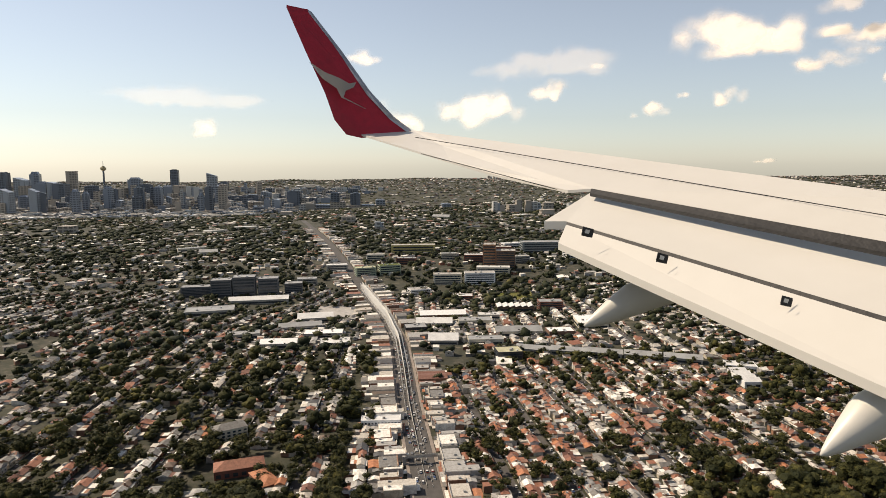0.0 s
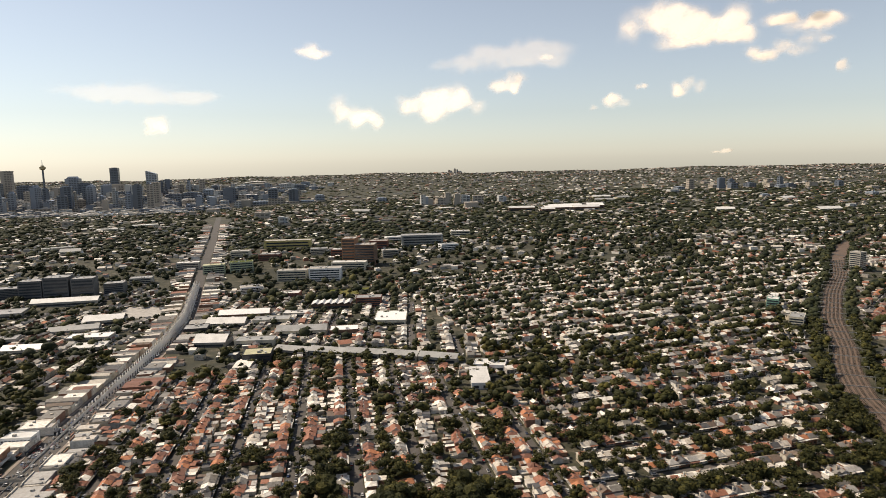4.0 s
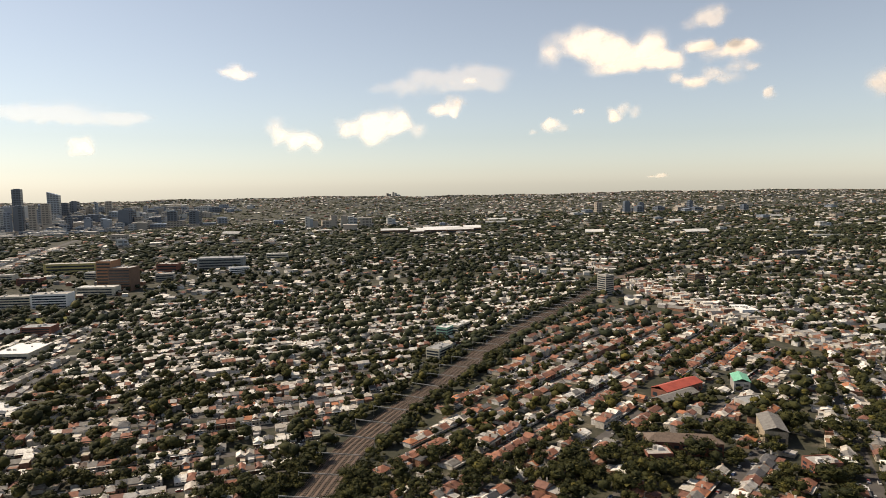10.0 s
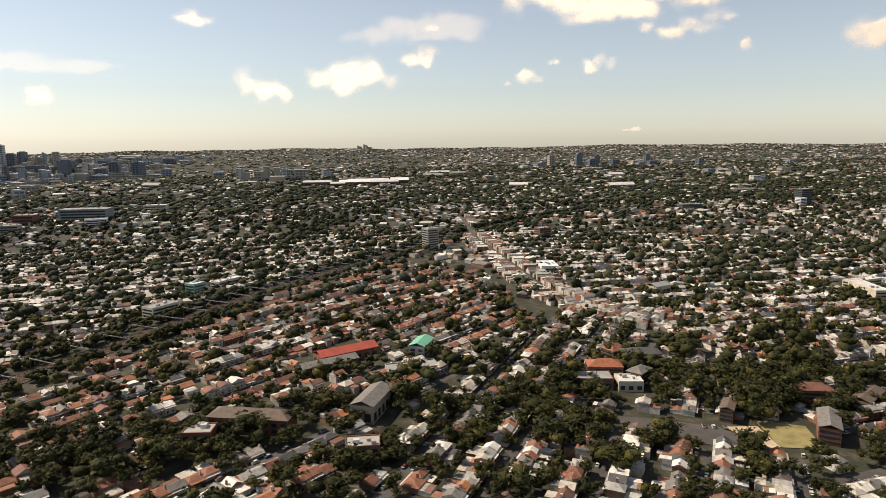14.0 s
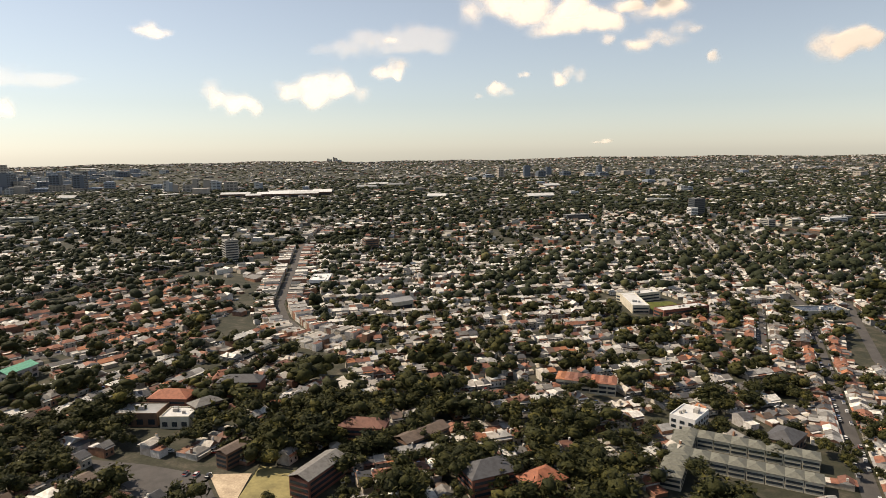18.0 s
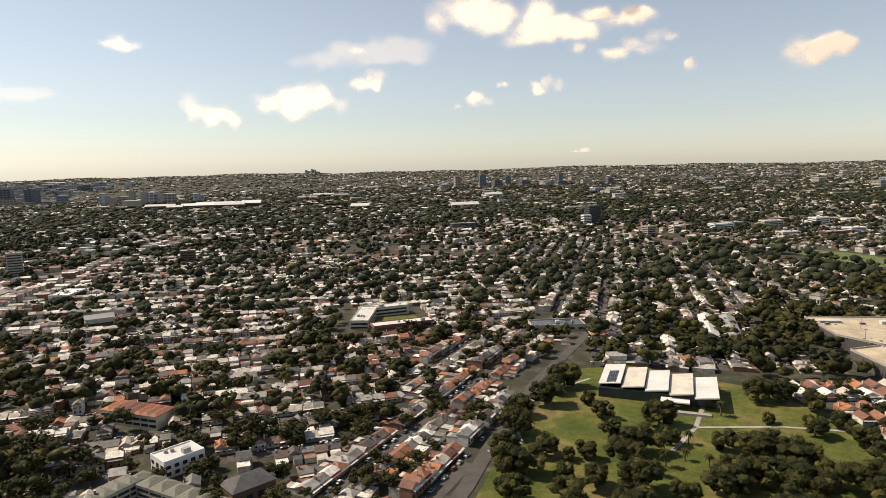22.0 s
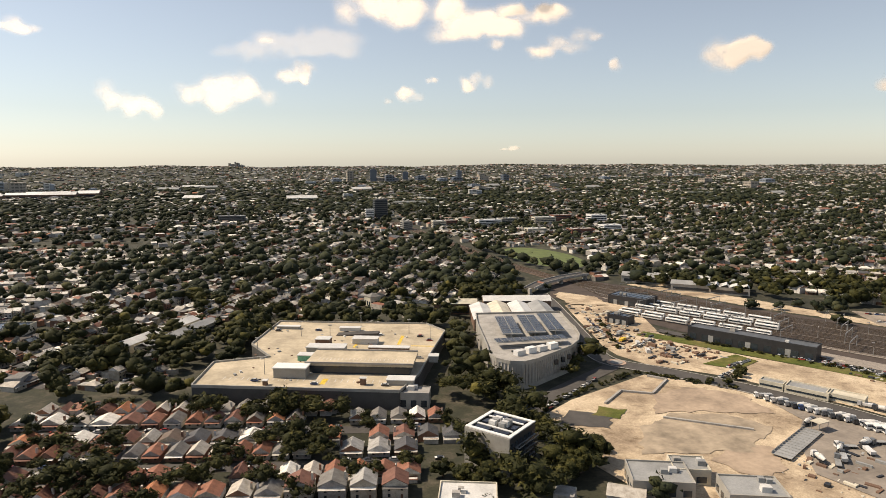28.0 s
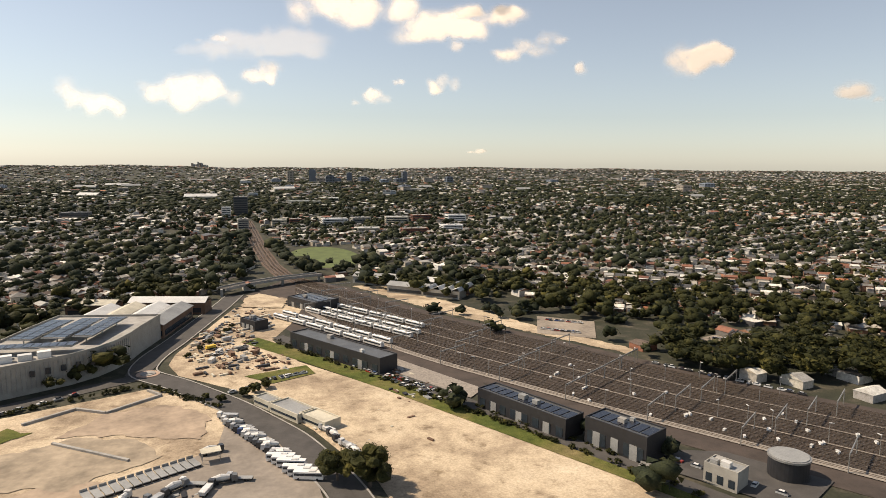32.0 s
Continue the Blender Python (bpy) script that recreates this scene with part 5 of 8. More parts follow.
for i in range(8):
    for k in (0, 1):
        block("townhouse", "grey-green roofed townhouse facing a lawn court", "townhouse", 794 + 3.4 * i - 9 * k, 161 - 2.9 * i - 11 * k, -40, 4.3, 5.4, 3.4, cream, bpy.data.materials["green_grey_sheet"], 2, 1, "gable", group="townhouses round the court")
tagged(patch("lawn", [(792, 148), (797, 152), (812, 138), (807, 134)], 0.2, grass), "small lawn between two rows of townhouses", "lawn", kind="structure")
block("flats", "white modern flats with stepped flat roofs", "apartment building", 801, 172, 35, 11, 8, 4.4, white_paint, pale_tin, 2, 5)
block("hall", "brown brick hall with dark hipped roof", "hall", 820, 153, 30, 11, 8, 3.6, brick_brown, roof_dark_o, 1, 4, "hip")
for i, (x, y, a, w, d) in enumerate([(866, 324, 75, 32, 9), (882, 302, 8, 30, 8), (878, 340, 10, 26, 8)]):
    block("school", "pale school building round a grassed court", "school", x, y, a, w, d, 4.5, [cream, brick_red, cream][i], pale_tin, 2, 9, group="school buildings")
tagged(patch("lawn", [(872, 312), (894, 312), (894, 332), (872, 332)], 0.3, grass), "grassed school court", "lawn", kind="structure")
block("depot", "low building with rows of solar panels", "building", 956, 288, -10, 26, 12, 3, cream, solar, 1, 6)
block("church", "small stone church with a pyramid roof", "church", 1115, 297, 20, 6, 6, 5, cream, roof_dark_o, 1, 3, "hip")
block("apartment_tower", "dark apartment tower with white balconies", "apartment building", 1208, 775, 0, 16, 14, 24, plain("dark_panel", (0.07, 0.075, 0.08), 0.6), concrete, 9, 5)
block("apartment_tower", "lower white apartment tower", "apartment building", 1192, 760, 0, 10, 10, 13, white_paint, concrete, 6, 3)
block("apartment_building", "long dark apartment building beyond the suburb", "apartment building", 1034, 775, 0, 30, 12, 8, plain("dark_panel_b", (0.12, 0.12, 0.12), 0.7), grey_tin, 4, 8)
for i, (x, y, w, h) in enumerate([(1245, 640, 14, 8), (1262, 655, 12, 7), (1300, 640, 26, 8), (1330, 660, 20, 7), (1365, 640, 24, 9), (1400, 670, 22, 8), (1430, 640, 20, 10), (1210, 640, 10, 9), (1320, 560, 20, 6), (1360, 545, 24, 6), (1400, 560, 20, 7)]):
    block("apartment_building", "pale mid-rise apartment building near the oval", "apartment building", x, y, -6 + 4 * (i % 4), w, 12, h, [cream, brick_red, white_paint, grey_panel][i % 4], [pale_tin, concrete][i % 2], 4, 6, group="apartments near the oval")

# the swimming centre in the park
cream_sheet = plain("weathered_cream_sheet", (0.60, 0.55, 0.46), 0.6, 0, 0.2, 0.25, 2.0)
pool = thing("swimming_centre", "swimming centre with five stepped white roof bays", "sports hall", at(955, 194, -33), "")
part("wall", solid(0, 0, -1, 3.6, 38, 20), [dark_glass], pool)
for i in range(5):
    q = Pile()
    x0 = -15.5 + 7.8 * i
    z0 = 4.6 - 0.12 * i
    dy = -1.2 * i + 2.4
    v = [(x0 - 3.7, -11 + dy, z0), (x0 + 3.7, -11 + dy, z0 + 0.9), (x0 + 3.7, 11 + dy, z0 + 0.9), (x0 - 3.7, 11 + dy, z0)]
    q.quadset(v + [(a, b, c - 0.4) for a, b, c in v], [(0, 1, 2, 3), (7, 6, 5, 4), (0, 4, 5, 1), (1, 5, 6, 2), (2, 6, 7, 3), (3, 7, 4, 0)], [0] * 6)
    bay = part("roof_bay", q, [cream_sheet if i % 2 else pale_tin], pool)
    part("clerestory", solid(x0 + 3.75, dy, 3.2, z0 + 0.6, 0.12, 21), [dark_glass], pool)
for i in range(12):
    part("solar_panel", solid(-16.2 + 1.1 * (i % 3), -6 + 3.2 * (i // 3), 5.0 + 0.13 * (i % 3), 5.12 + 0.13 * (i % 3), 1.0, 2.8), [solar], pool)
part("entrance_canopy", solid(6, -13.4, 2.6, 3.0, 9, 4), [white_paint], pool)
part("terrace", solid(8, -17, -0.6, 0.4, 18, 3), [concrete], pool)
part("terrace_wall", solid(8, -18.6, -0.6, 0.9, 18, 0.3), [concrete], pool)
tagged(strip("path", [(884, 163), (895, 166), (897, 176), (894, 184), (905, 194), (920, 205), (939, 214)], 1.2, 0.2, concrete), "pale concrete path across the park", "path", kind="structure")
tagged(strip("path", [(934, 151), (950, 164), (962, 178), (972, 190)], 1.4, 0.2, concrete), "pale path leading to the swimming centre", "path", kind="structure")
tagged(strip("path", [(950, 164), (975, 158), (992, 150)], 1.2, 0.2, concrete), "curved pale path through the park", "path", kind="structure")

# ---- the shopping centre with its parking deck ----
mall = thing("shopping_centre", "low shopping centre with a sandy rooftop parking deck", "shopping centre", Matrix.Identity(4))
DECK = [(1041, 183), (1099, 161), (1108, 174), (1118, 196), (1130, 221), (1126, 234), (1069, 255), (1058, 224), (1064, 206), (1046, 205)]
part("wall", prism(DECK, -1, 5.2), [plain("dark_wall_panels", (0.085, 0.08, 0.075), 0.8, 0, 0.2, 0.3)], mall)
part("parking_deck", prism([(x + (1086 - x) * 0.004, y + (208 - y) * 0.004) for x, y in DECK], 5.2, 5.5), [deck], mall, "sandy-coloured parking deck with faded bay lines")
for (x0, y0), (x1, y1) in zip(DECK, DECK[1:] + DECK[:1]):
    k = math.hypot(x1 - x0, y1 - y0)
    q = solid(0, 0, 5.2, 6.1, k, 0.3)
    a = math.atan2(y1 - y0, x1 - x0)
    q.v = [((x0 + x1) / 2 + vx * math.cos(a) - vy * math.sin(a), (y0 + y1) / 2 + vx * math.sin(a) + vy * math.cos(a), vz) for vx, vy, vz in q.v]
    part("parapet", q, [grey_panel], mall)
MA = -20.5


def on_mall(name, x, y, z0, z1, w, d, mat, label="", tilt=0.0):
    q = solid(0, 0, z0, z1, w, d)
    a = radians(MA)
    q.v = [(x + vx * math.cos(a) - vy * math.sin(a), y + vx * math.sin(a) + vy * math.cos(a), vz + (tilt * vx if vz > z0 + 0.01 else 0)) for vx, vy, vz in q.v]
    return part(name, q, [mat], mall, label)


on_mall("upper_hall", 1092.5, 186, 5.4, 8.2, 32, 13, dark_glass)
on_mall("upper_deck", 1092.5, 186, 8.2, 8.9, 34, 14.5, deck, "raised sandy parking deck")
for s in (-1, 1):
    on_mall("deck_edge", 1092.5 + s * 7.1 * 0.35, 186 + s * 7.1 * 0.94, 8.9, 9.4, 34, 0.3, concrete)
on_mall("stair_house", 1070, 184, 5.5, 8.6, 10, 4.5, grey_panel)
on_mall("stair_house_roof", 1070, 184, 8.6, 8.9, 10.6, 5.2, white_paint, "white roof of the stair house")
for x, y, w, d, h, mt in [(1083, 205, 13, 5, 2.6, grey_panel), (1078, 199, 10, 3.5, 1.8, green_tin), (1098, 214, 9, 4, 1.9, pale_tin), (1104, 201, 14, 2.6, 1.6, brick_brown), (1083, 216, 5, 4, 2.4, brick_brown), (1095, 233, 8, 2.4, 1.2, pale_tin), (1072, 243, 9, 2, 1.0, grey_panel), (1101, 168, 8, 4, 1.5, grey_panel), (1116, 186, 3, 3, 2.0, concrete), (1090, 170, 1.6, 1.4, 2.0, brick_brown), (1062, 178, 1.2, 1.2, 1.4, brick_brown)]:
    on_mall("roof_structure", x, y, 5.5, 5.5 + h, w, d, mt)
    on_mall("roof_cap", x, y, 5.5 + h, 5.7 + h, w + 0.5, d + 0.5, pale_tin if mt is not deck else grey_tin)
on_mall("ramp", 1097, 226, 5.5, 6.2, 16, 4, asphalt, "dark ramp onto the deck", 0.06)
for x, y, w, d in [(1079, 176, 1.6, 5), (1111, 214, 1.2, 12), (1117, 204, 9, 0.8), (1094, 212, 1, 6)]:
    on_mall("painted_crossing", x, y, 5.5, 5.53, w, d, yellow_paint)
for i in range(26):
    on_mall("bay_line", 1050 + 1.8 * i, 188 - 0.68 * i, 5.5, 5.52, 0.12, 2.6, pale_tin)
for i in range(24):
    on_mall("bay_line", 1079 + 1.15 * i, 188.4 - 0.43 * i, 8.9, 8.92, 0.1, 2.4, pale_tin)
for x, y in [(1062, 188), (1086, 222), (1076, 230), (1116, 222), (1122, 212), (1100, 238), (1060, 212)]:
    q = Pile()
    tapered(q, (x, y, 5.5), (x, y, 11.0), 0.12, 0.07)
    mast = part("lamp_mast", q, [steel], mall)
    q = Pile()
    q.box(x, y, 10.9, 11.15, 1.4, 0.5, 1, 0, 0, 0)
    part("lamp_head", q, [steel], mast)
block("loading_dock", "grey loading dock at the corner of the shopping centre", "building", 1104, 163, -20, 9, 6, 4.6, grey_panel, concrete, 1, 3)

# ---- the new curved building ----
CURVE = [(1146.5, 232), (1142, 217), (1135, 186), (1132.5, 178), (1133, 172), (1136, 168), (1140, 166.5), (1145, 168), (1162, 178), (1168, 184), (1172, 191), (1175, 200), (1176.5, 208), (1181, 225)]
curved = thing("shopping_centre", "new curved shopping building with ribbed pale walls and solar panels", "shopping centre", Matrix.Identity(4))
part("wall", prism(CURVE, -1, 8.4), [grey_panel], curved, "pale ribbed cladding")
part("roof", prism([(x + (1157 - x) * 0.03, y + (205 - y) * 0.02) for x, y in CURVE], 8.4, 8.6), [concrete], curved)
n_rib = 0
for (x0, y0), (x1, y1) in zip(CURVE[2:], CURVE[3:12]):
    k = math.hypot(x1 - x0, y1 - y0)
    for i in range(int(k / 1.1)):
        u = (i + 0.5) / int(k / 1.1)
        q = solid(x0 + (x1 - x0) * u, y0 + (y1 - y0) * u, 1.6, 8.2, 0.22, 0.5)
        part("rib", q, [concrete], curved)
part("cornice", prism([(x + (x - 1156) * 0.004, y + (y - 200) * 0.004) for x, y in CURVE], 8.15, 8.45), [concrete], curved)
for (x0, y0), (x1, y1) in zip(CURVE, CURVE[1:] + CURVE[:1]):
    k = math.hypot(x1 - x0, y1 - y0)
    a = math.atan2(y1 - y0, x1 - x0)
    q = solid(0, 0, 8.4, 9.3, k + 0.2, 0.3)
    q.v = [((x0 + x1) / 2 + vx * math.cos(a) - vy * math.sin(a), (y0 + y1) / 2 + vx * math.sin(a) + vy * math.cos(a), vz) for vx, vy, vz in q.v]
    part("parapet", q, [grey_panel], curved)
for i in range(5):
    part("window", solid(1154 + 3.4 * i, 172.6 + 2.0 * i, 5.0, 6.6, 1.2, 0.8), [dark_glass], curved)


def on_curve(name, x, y, z0, z1, w, d, ang, mat, parent=None, label=""):
    q = solid(0, 0, z0, z1, w, d)
    a = radians(ang)
    q.v = [(x + vx * math.cos(a) - vy * math.sin(a), y + vx * math.sin(a) + vy * math.cos(a), vz) for vx, vy, vz in q.v]
    return part(name, q, [mat], parent or curved, label)


CA = 76
for x, y, w, d in [(1149, 203, 26, 7), (1158, 203, 26, 7), (1166, 203, 26, 6)]:
    shade = on_curve("parking_shade", x, y, 11.0, 11.25, w, d, CA, grey_tin, None, "dark canopy of solar panels")
    for k in range(8):
        u = (k - 3.5) * w / 8.4
        c, s = math.cos(radians(CA)), math.sin(radians(CA))
        for e in (-1, 1):
            ox, oy = x + u * c - e * d / 4 * s, y + u * s + e * d / 4 * c
            on_curve("solar_panel", ox, oy, 11.3, 11.4, w / 9.2, d / 2.2, CA, solar, shade)
    for k in (-1, 0, 1):
        c, s = math.cos(radians(CA)), math.sin(radians(CA))
        on_curve("post", x + k * w * 0.4 * c, y + k * w * 0.4 * s, 8.6, 11.0, 0.3, 0.3, CA, steel, shade)
bar = on_curve("parking_shade", 1150, 184.5, 10.6, 10.85, 25, 5, -4, grey_tin, None, "long canopy of solar panels over the deck edge")
for k in range(11):
    on_curve("solar_panel", 1138.6 + 2.28 * k, 185.3 - 0.16 * k, 10.9, 11.0, 2.0, 4.4, -4, solar, bar)
for k in range(4):
    on_curve("plant_unit", 1142 + 4.5 * k, 175 + 1.3 * k, 8.6, 10.2 + 0.3 * (k % 2), 3.4, 2.2, 18, [pale_tin, white_paint][k % 2])
    on_curve("roof_opening", 1142 + 4.5 * k, 178.6 + 0.6 * k, 8.62, 8.9, 2.6, 1.2, -10, dark_glass)
for k, (x, y, w, d, a) in enumerate([(1155, 249, 27, 8.5, 76), (1163.5, 248, 31, 8.5, 76), (1172.5, 245, 33, 8.5, 76), (1181.5, 242, 33, 9, 76), (1180, 270, 32, 9, -15), (1150, 272, 20, 8, -15)]):
    block("market_hall", "older market hall with pale ribbed pitched roof", "shopping centre", x, y, a, w, d, 5, brick_brown, [pale_tin, cream, pale_tin, grey_tin][k % 4], 1, 6, "gable", group="pitched halls behind the curved building")

# ---- black office building near the cleared site ----
office = block("office_building", "black and white office building with a framed roof terrace", "office building", 1115, 122, 38, 12, 12, 9.2, black_clad, black_clad, 4, 6, sides=(0,), clutter=0)
part("side_wall", solid(-6.1, 0, -1, 9.55, 0.3, 12.1), [grey_panel], office, "pale grey end wall")
for x, y, w, d in ((-5.5, 0, 0.9, 12.2), (5.5, 0, 0.9, 12.2), (0, 5.6, 10.1, 0.9), (0, -5.6, 10.1, 0.9), (-2.6, 0, 0.5, 9.5), (2.6, 0, 0.5, 9.5)):
    part("roof_frame", solid(x, y, 9.6, 9.86, w, d), [white_paint], office, "white painted roof border")
for k in range(6):
    part("roof_unit", solid(-1.4 + (k % 3) * 1.4, -1.3 + 2.6 * (k // 3), 9.3, 10.7, 1.0, 1.7), [pale_tin if k % 2 else grey_tin], office)
for x, y in ((-3.9, 2.4), (-3.9, -2.4), (3.9, 2.4), (3.9, -2.4), (0, 3.8), (0, -3.8)):
    part("solar_panel", solid(x, y, 9.3, 9.7, 2.0, 4.0 if x else 1.4), [solar], office)
for lev in range(3):
    part("balcony", solid(1.0, -6.5, 2.2 + 2.2 * lev, 2.45 + 2.2 * lev, 9.5, 1.2), [grey_tin], office)
    part("balcony_rail", solid(1.0, -7.05, 2.45 + 2.2 * lev, 3.0 + 2.2 * lev, 9.5, 0.06), [dark_glass], office)
for k, (x, y) in enumerate([(1022, 262), (1030, 257)]):
    block("warehouse", "long low building with a pale ribbed roof behind the shopping centre", "warehouse", x, y, 59, 42, 7, 3.2, cream, [pale_tin, grey_tin][k], 1, 9, "gable", group="long buildings behind the shopping centre")
block("warehouse", "grey industrial unit with a ribbed roof", "warehouse", 1144, 101, -22, 13, 10, 3.6, grey_panel, grey_tin, 1, 4)
block("warehouse", "grey industrial unit with an open dark bay", "warehouse", 1153, 103, -22, 8, 7, 3.4, cream, grey_tin, 1, 2)
block("warehouse", "grey industrial unit with roller doors", "warehouse", 1159, 90, -22, 12, 9, 3.6, grey_panel, grey_tin, 1, 4)
block("flats", "pale roofed building hidden by trees", "building", 1101, 104, -20, 12, 9, 3.6, cream, pale_tin, 1, 4)

# ---- railway yard buildings ----
clerestory = plain("dark_roof_panels", (0.10, 0.105, 0.11), 0.45, 0, 0.3, 0.3)


def yard_shed(x, y, ang, w, d, h, label, doors):
    ob = block("maintenance_shed", label, "shed", x, y, ang, w, d, h, black_clad, clerestory, 1, doors, clutter=2)
    for i in range(int(w / 2.6) if w < 40 else 0):
        part("roof_panel", solid(-w / 2 + 1.6 + 2.6 * i, 0, h + 0.08, h + 0.25, 2.1, d * 0.6), [solar], ob)
    for i in range(3):
        part("roller_door", solid(w * (-0.3 + 0.3 * i), -d / 2 - 0.05, 0, h * 0.6, 1.9, 0.1), [grey_tin], ob)
    return ob


yard_shed(1241, 184, -58.5, 46, 7.5, 5.0, "long black maintenance shed beside the train sidings", 10)
yard_shed(1279, 118, -65, 29, 7, 5.0, "long black amenities shed with roof panels", 8)
yard_shed(1293, 96, -65, 16, 8, 6.2, "black flat-roofed control building with roof plant", 5)
yard_shed(1240, 264, -58, 20, 13, 4.2, "black signal building at the yard throat", 4)
yard_shed(1214, 232, -58, 10, 6, 3.6, "small dark relay building", 2)
tank = thing("water_tank", "large black cylindrical water tank", "tank", at(1319, 75))
part("shell", prism([(4 * math.cos(a * math.pi / 16), 4 * math.sin(a * math.pi / 16)) for a in range(32)], -0.5, 4.6), [black_clad], tank)
part("rim", prism([(4.2 * math.cos(a * math.pi / 16), 4.2 * math.sin(a * math.pi / 16)) for a in range(32)], 4.3, 4.7), [steel], tank)
part("roof", prism([(3.8 * math.cos(a * math.pi / 16), 3.8 * math.sin(a * math.pi / 16)) for a in range(32)], 4.7, 4.85), [grey_tin], tank)
block("plant_building", "grey and black plant building beside the tank", "building", 1304, 76, -65, 7, 5, 4.0, grey_panel, grey_tin, 1, 3)
for i, (x, y, a, w, d, m1) in enumerate([(1281, 312, -40, 30, 9, grey_panel), (1296, 302, -40, 30, 9, cream), (1290, 284, -40, 22, 8, grey_panel), (1304, 272, -40, 20, 9, grey_panel), (1312, 280, -40, 18, 8, brick_brown)]):
    block("warehouse", "grey-walled warehouse with a pale pitched roof by the railway", "warehouse", x, y, a, w, d, 3.8, m1, grey_tin if i % 2 == 0 else pale_tin, 1, 5, "gable" if i < 3 else "saw", group="warehouses beyond the yard")
for i, (x, y, a, w, d) in enumerate([(1222, 138, -58, 12, 6), (1228, 130, -58, 10, 5), (1216, 146, -58, 7, 4)]):
    block("site_office", "low site office with ribbed grey and cream roof", "site office", x, y, a, w, d, 2.0, cream, grey_tin if i != 1 else cream, 1, 4, clutter=0, group="site offices")
for i, (x, y, mt) in enumerate([(1199, 206, yellow_paint), (1202, 200, pale_tin), (1206, 196, brick_brown), (1204, 216, car_paint), (1200, 190, pale_tin), (1210, 190, grey_tin), (1208, 202, grey_panel), (1214, 196, brick_brown)]):
    c = thing("shipping_container", "metal storage container on the sandy yard", "container", at(x, y, 30 + 40 * (i % 3)), "containers")
    part("shell", solid(0, 0, 0, 1.4, 3.4, 1.4), [mt], c)
    part("door", solid(1.73, 0, 0.1, 1.3, 0.06, 1.3), [steel], c)
viaduct = thing("road_bridge", "curved concrete road bridge over the railway", "bridge", Matrix.Identity(4))
VB = [(1200, 300), (1212, 312), (1230, 324), (1250, 332)]
q = strip("deck", VB, 6, 3.6, asphalt)
q.parent = viaduct
for off in (-2.9, 2.9):
    w = Pile()
    for (x0, y0), (x1, y1) in zip(VB, VB[1:]):
        k = math.hypot(x1 - x0, y1 - y0)
        a = math.atan2(y1 - y0, x1 - x0)
        nx, ny = -math.sin(a) * off, math.cos(a) * off
        w.box((x0 + x1) / 2 + nx, (y0 + y1) / 2 + ny, 2.9, 4.2, k + 0.5, 0.35, math.cos(a), math.sin(a), 0, 0)
    part("side_beam", w, [concrete], viaduct)
for x, y in VB:
    part("pier", solid(x, y, -0.5, 3.5, 1.2, 4), [concrete], viaduct)
# concrete kerb lines left on the cleared site
for line in ([(1158, 148), (1168, 156), (1176, 151)], [(1176, 151), (1188, 161), (1184, 166)], [(1168, 134), (1186, 120)]):
    w = Pile()
    for (x0, y0), (x1, y1) in zip(line, line[1:]):
        a = math.atan2(y1 - y0, x1 - x0)
        w.box((x0 + x1) / 2, (y0 + y1) / 2, 0, 0.75, math.hypot(x1 - x0, y1 - y0), 0.7, math.cos(a), math.sin(a), 0, 0)
    ob = w.done("low_wall", [concrete])
    tagged(ob, "low broken concrete wall left on the cleared site", "wall", "walls on the cleared site")
ring = thing("roundabout", "pale roundabout island with a pinkish apron", "roundabout", at(1182, 182, 0, 0.2))
part("apron", prism([(3.4 * math.cos(a * math.pi / 14), 3.4 * math.sin(a * math.pi / 14)) for a in range(28)], -0.1, 0.12), [plain("pink_paving", (0.46, 0.32, 0.24), 0.9)], ring)
part("kerb", prism([(2.2 * math.cos(a * math.pi / 14), 2.2 * math.sin(a * math.pi / 14)) for a in range(28)], 0.12, 0.3), [concrete], ring)

for o in (-4.0, 4.0):
    line = [tuple(q) for q in offset(smooth(MALL_ROAD, 2.0), o)]
    tagged(strip("kerb", line, 0.45, 0.34, concrete, 2.0), "pale concrete kerb along the road past the site", "kerb", kind="structure")
# stacks of building material, pallets and spoil on the works yard and the cleared site
clutter_rng, stacks = random.Random(91), Pile()
for x0, y0, rx, ry, n in ((1203, 212, 11, 20, 260), (1212, 248, 9, 20, 160), (1210, 184, 14, 9, 130), (1188, 92, 14, 10, 90), (1238, 118, 14, 18, 14), (1256, 152, 6, 14, 50)):
    for i in range(n):
        x, y = x0 + clutter_rng.uniform(-rx, rx), y0 + clutter_rng.uniform(-ry, ry)
        if near_line(x, y, MALL_ROAD, 5.5):
            continue
        a, k = clutter_rng.choice((0.3, 1.87, 0.5, 2.0)) + clutter_rng.uniform(-0.2, 0.2), 0.2 + 0.8 * clutter_rng.random() ** 2
        z = float(height(x, y))
        stacks.box(x, y, z, z + k * clutter_rng.uniform(0.5, 1.1), k * clutter_rng.uniform(1, 4.2), k * clutter_rng.uniform(0.6, 1.4), math.cos(a), math.sin(a), clutter_rng.choice((0, 0, 1, 2, 3)))
tagged(stacks.done("material_stacks", [brick_brown, grey_tin, cream, black_clad]), "scattered stacks of pallets, pipes and rubble on sandy ground", "building material", kind="stuff")

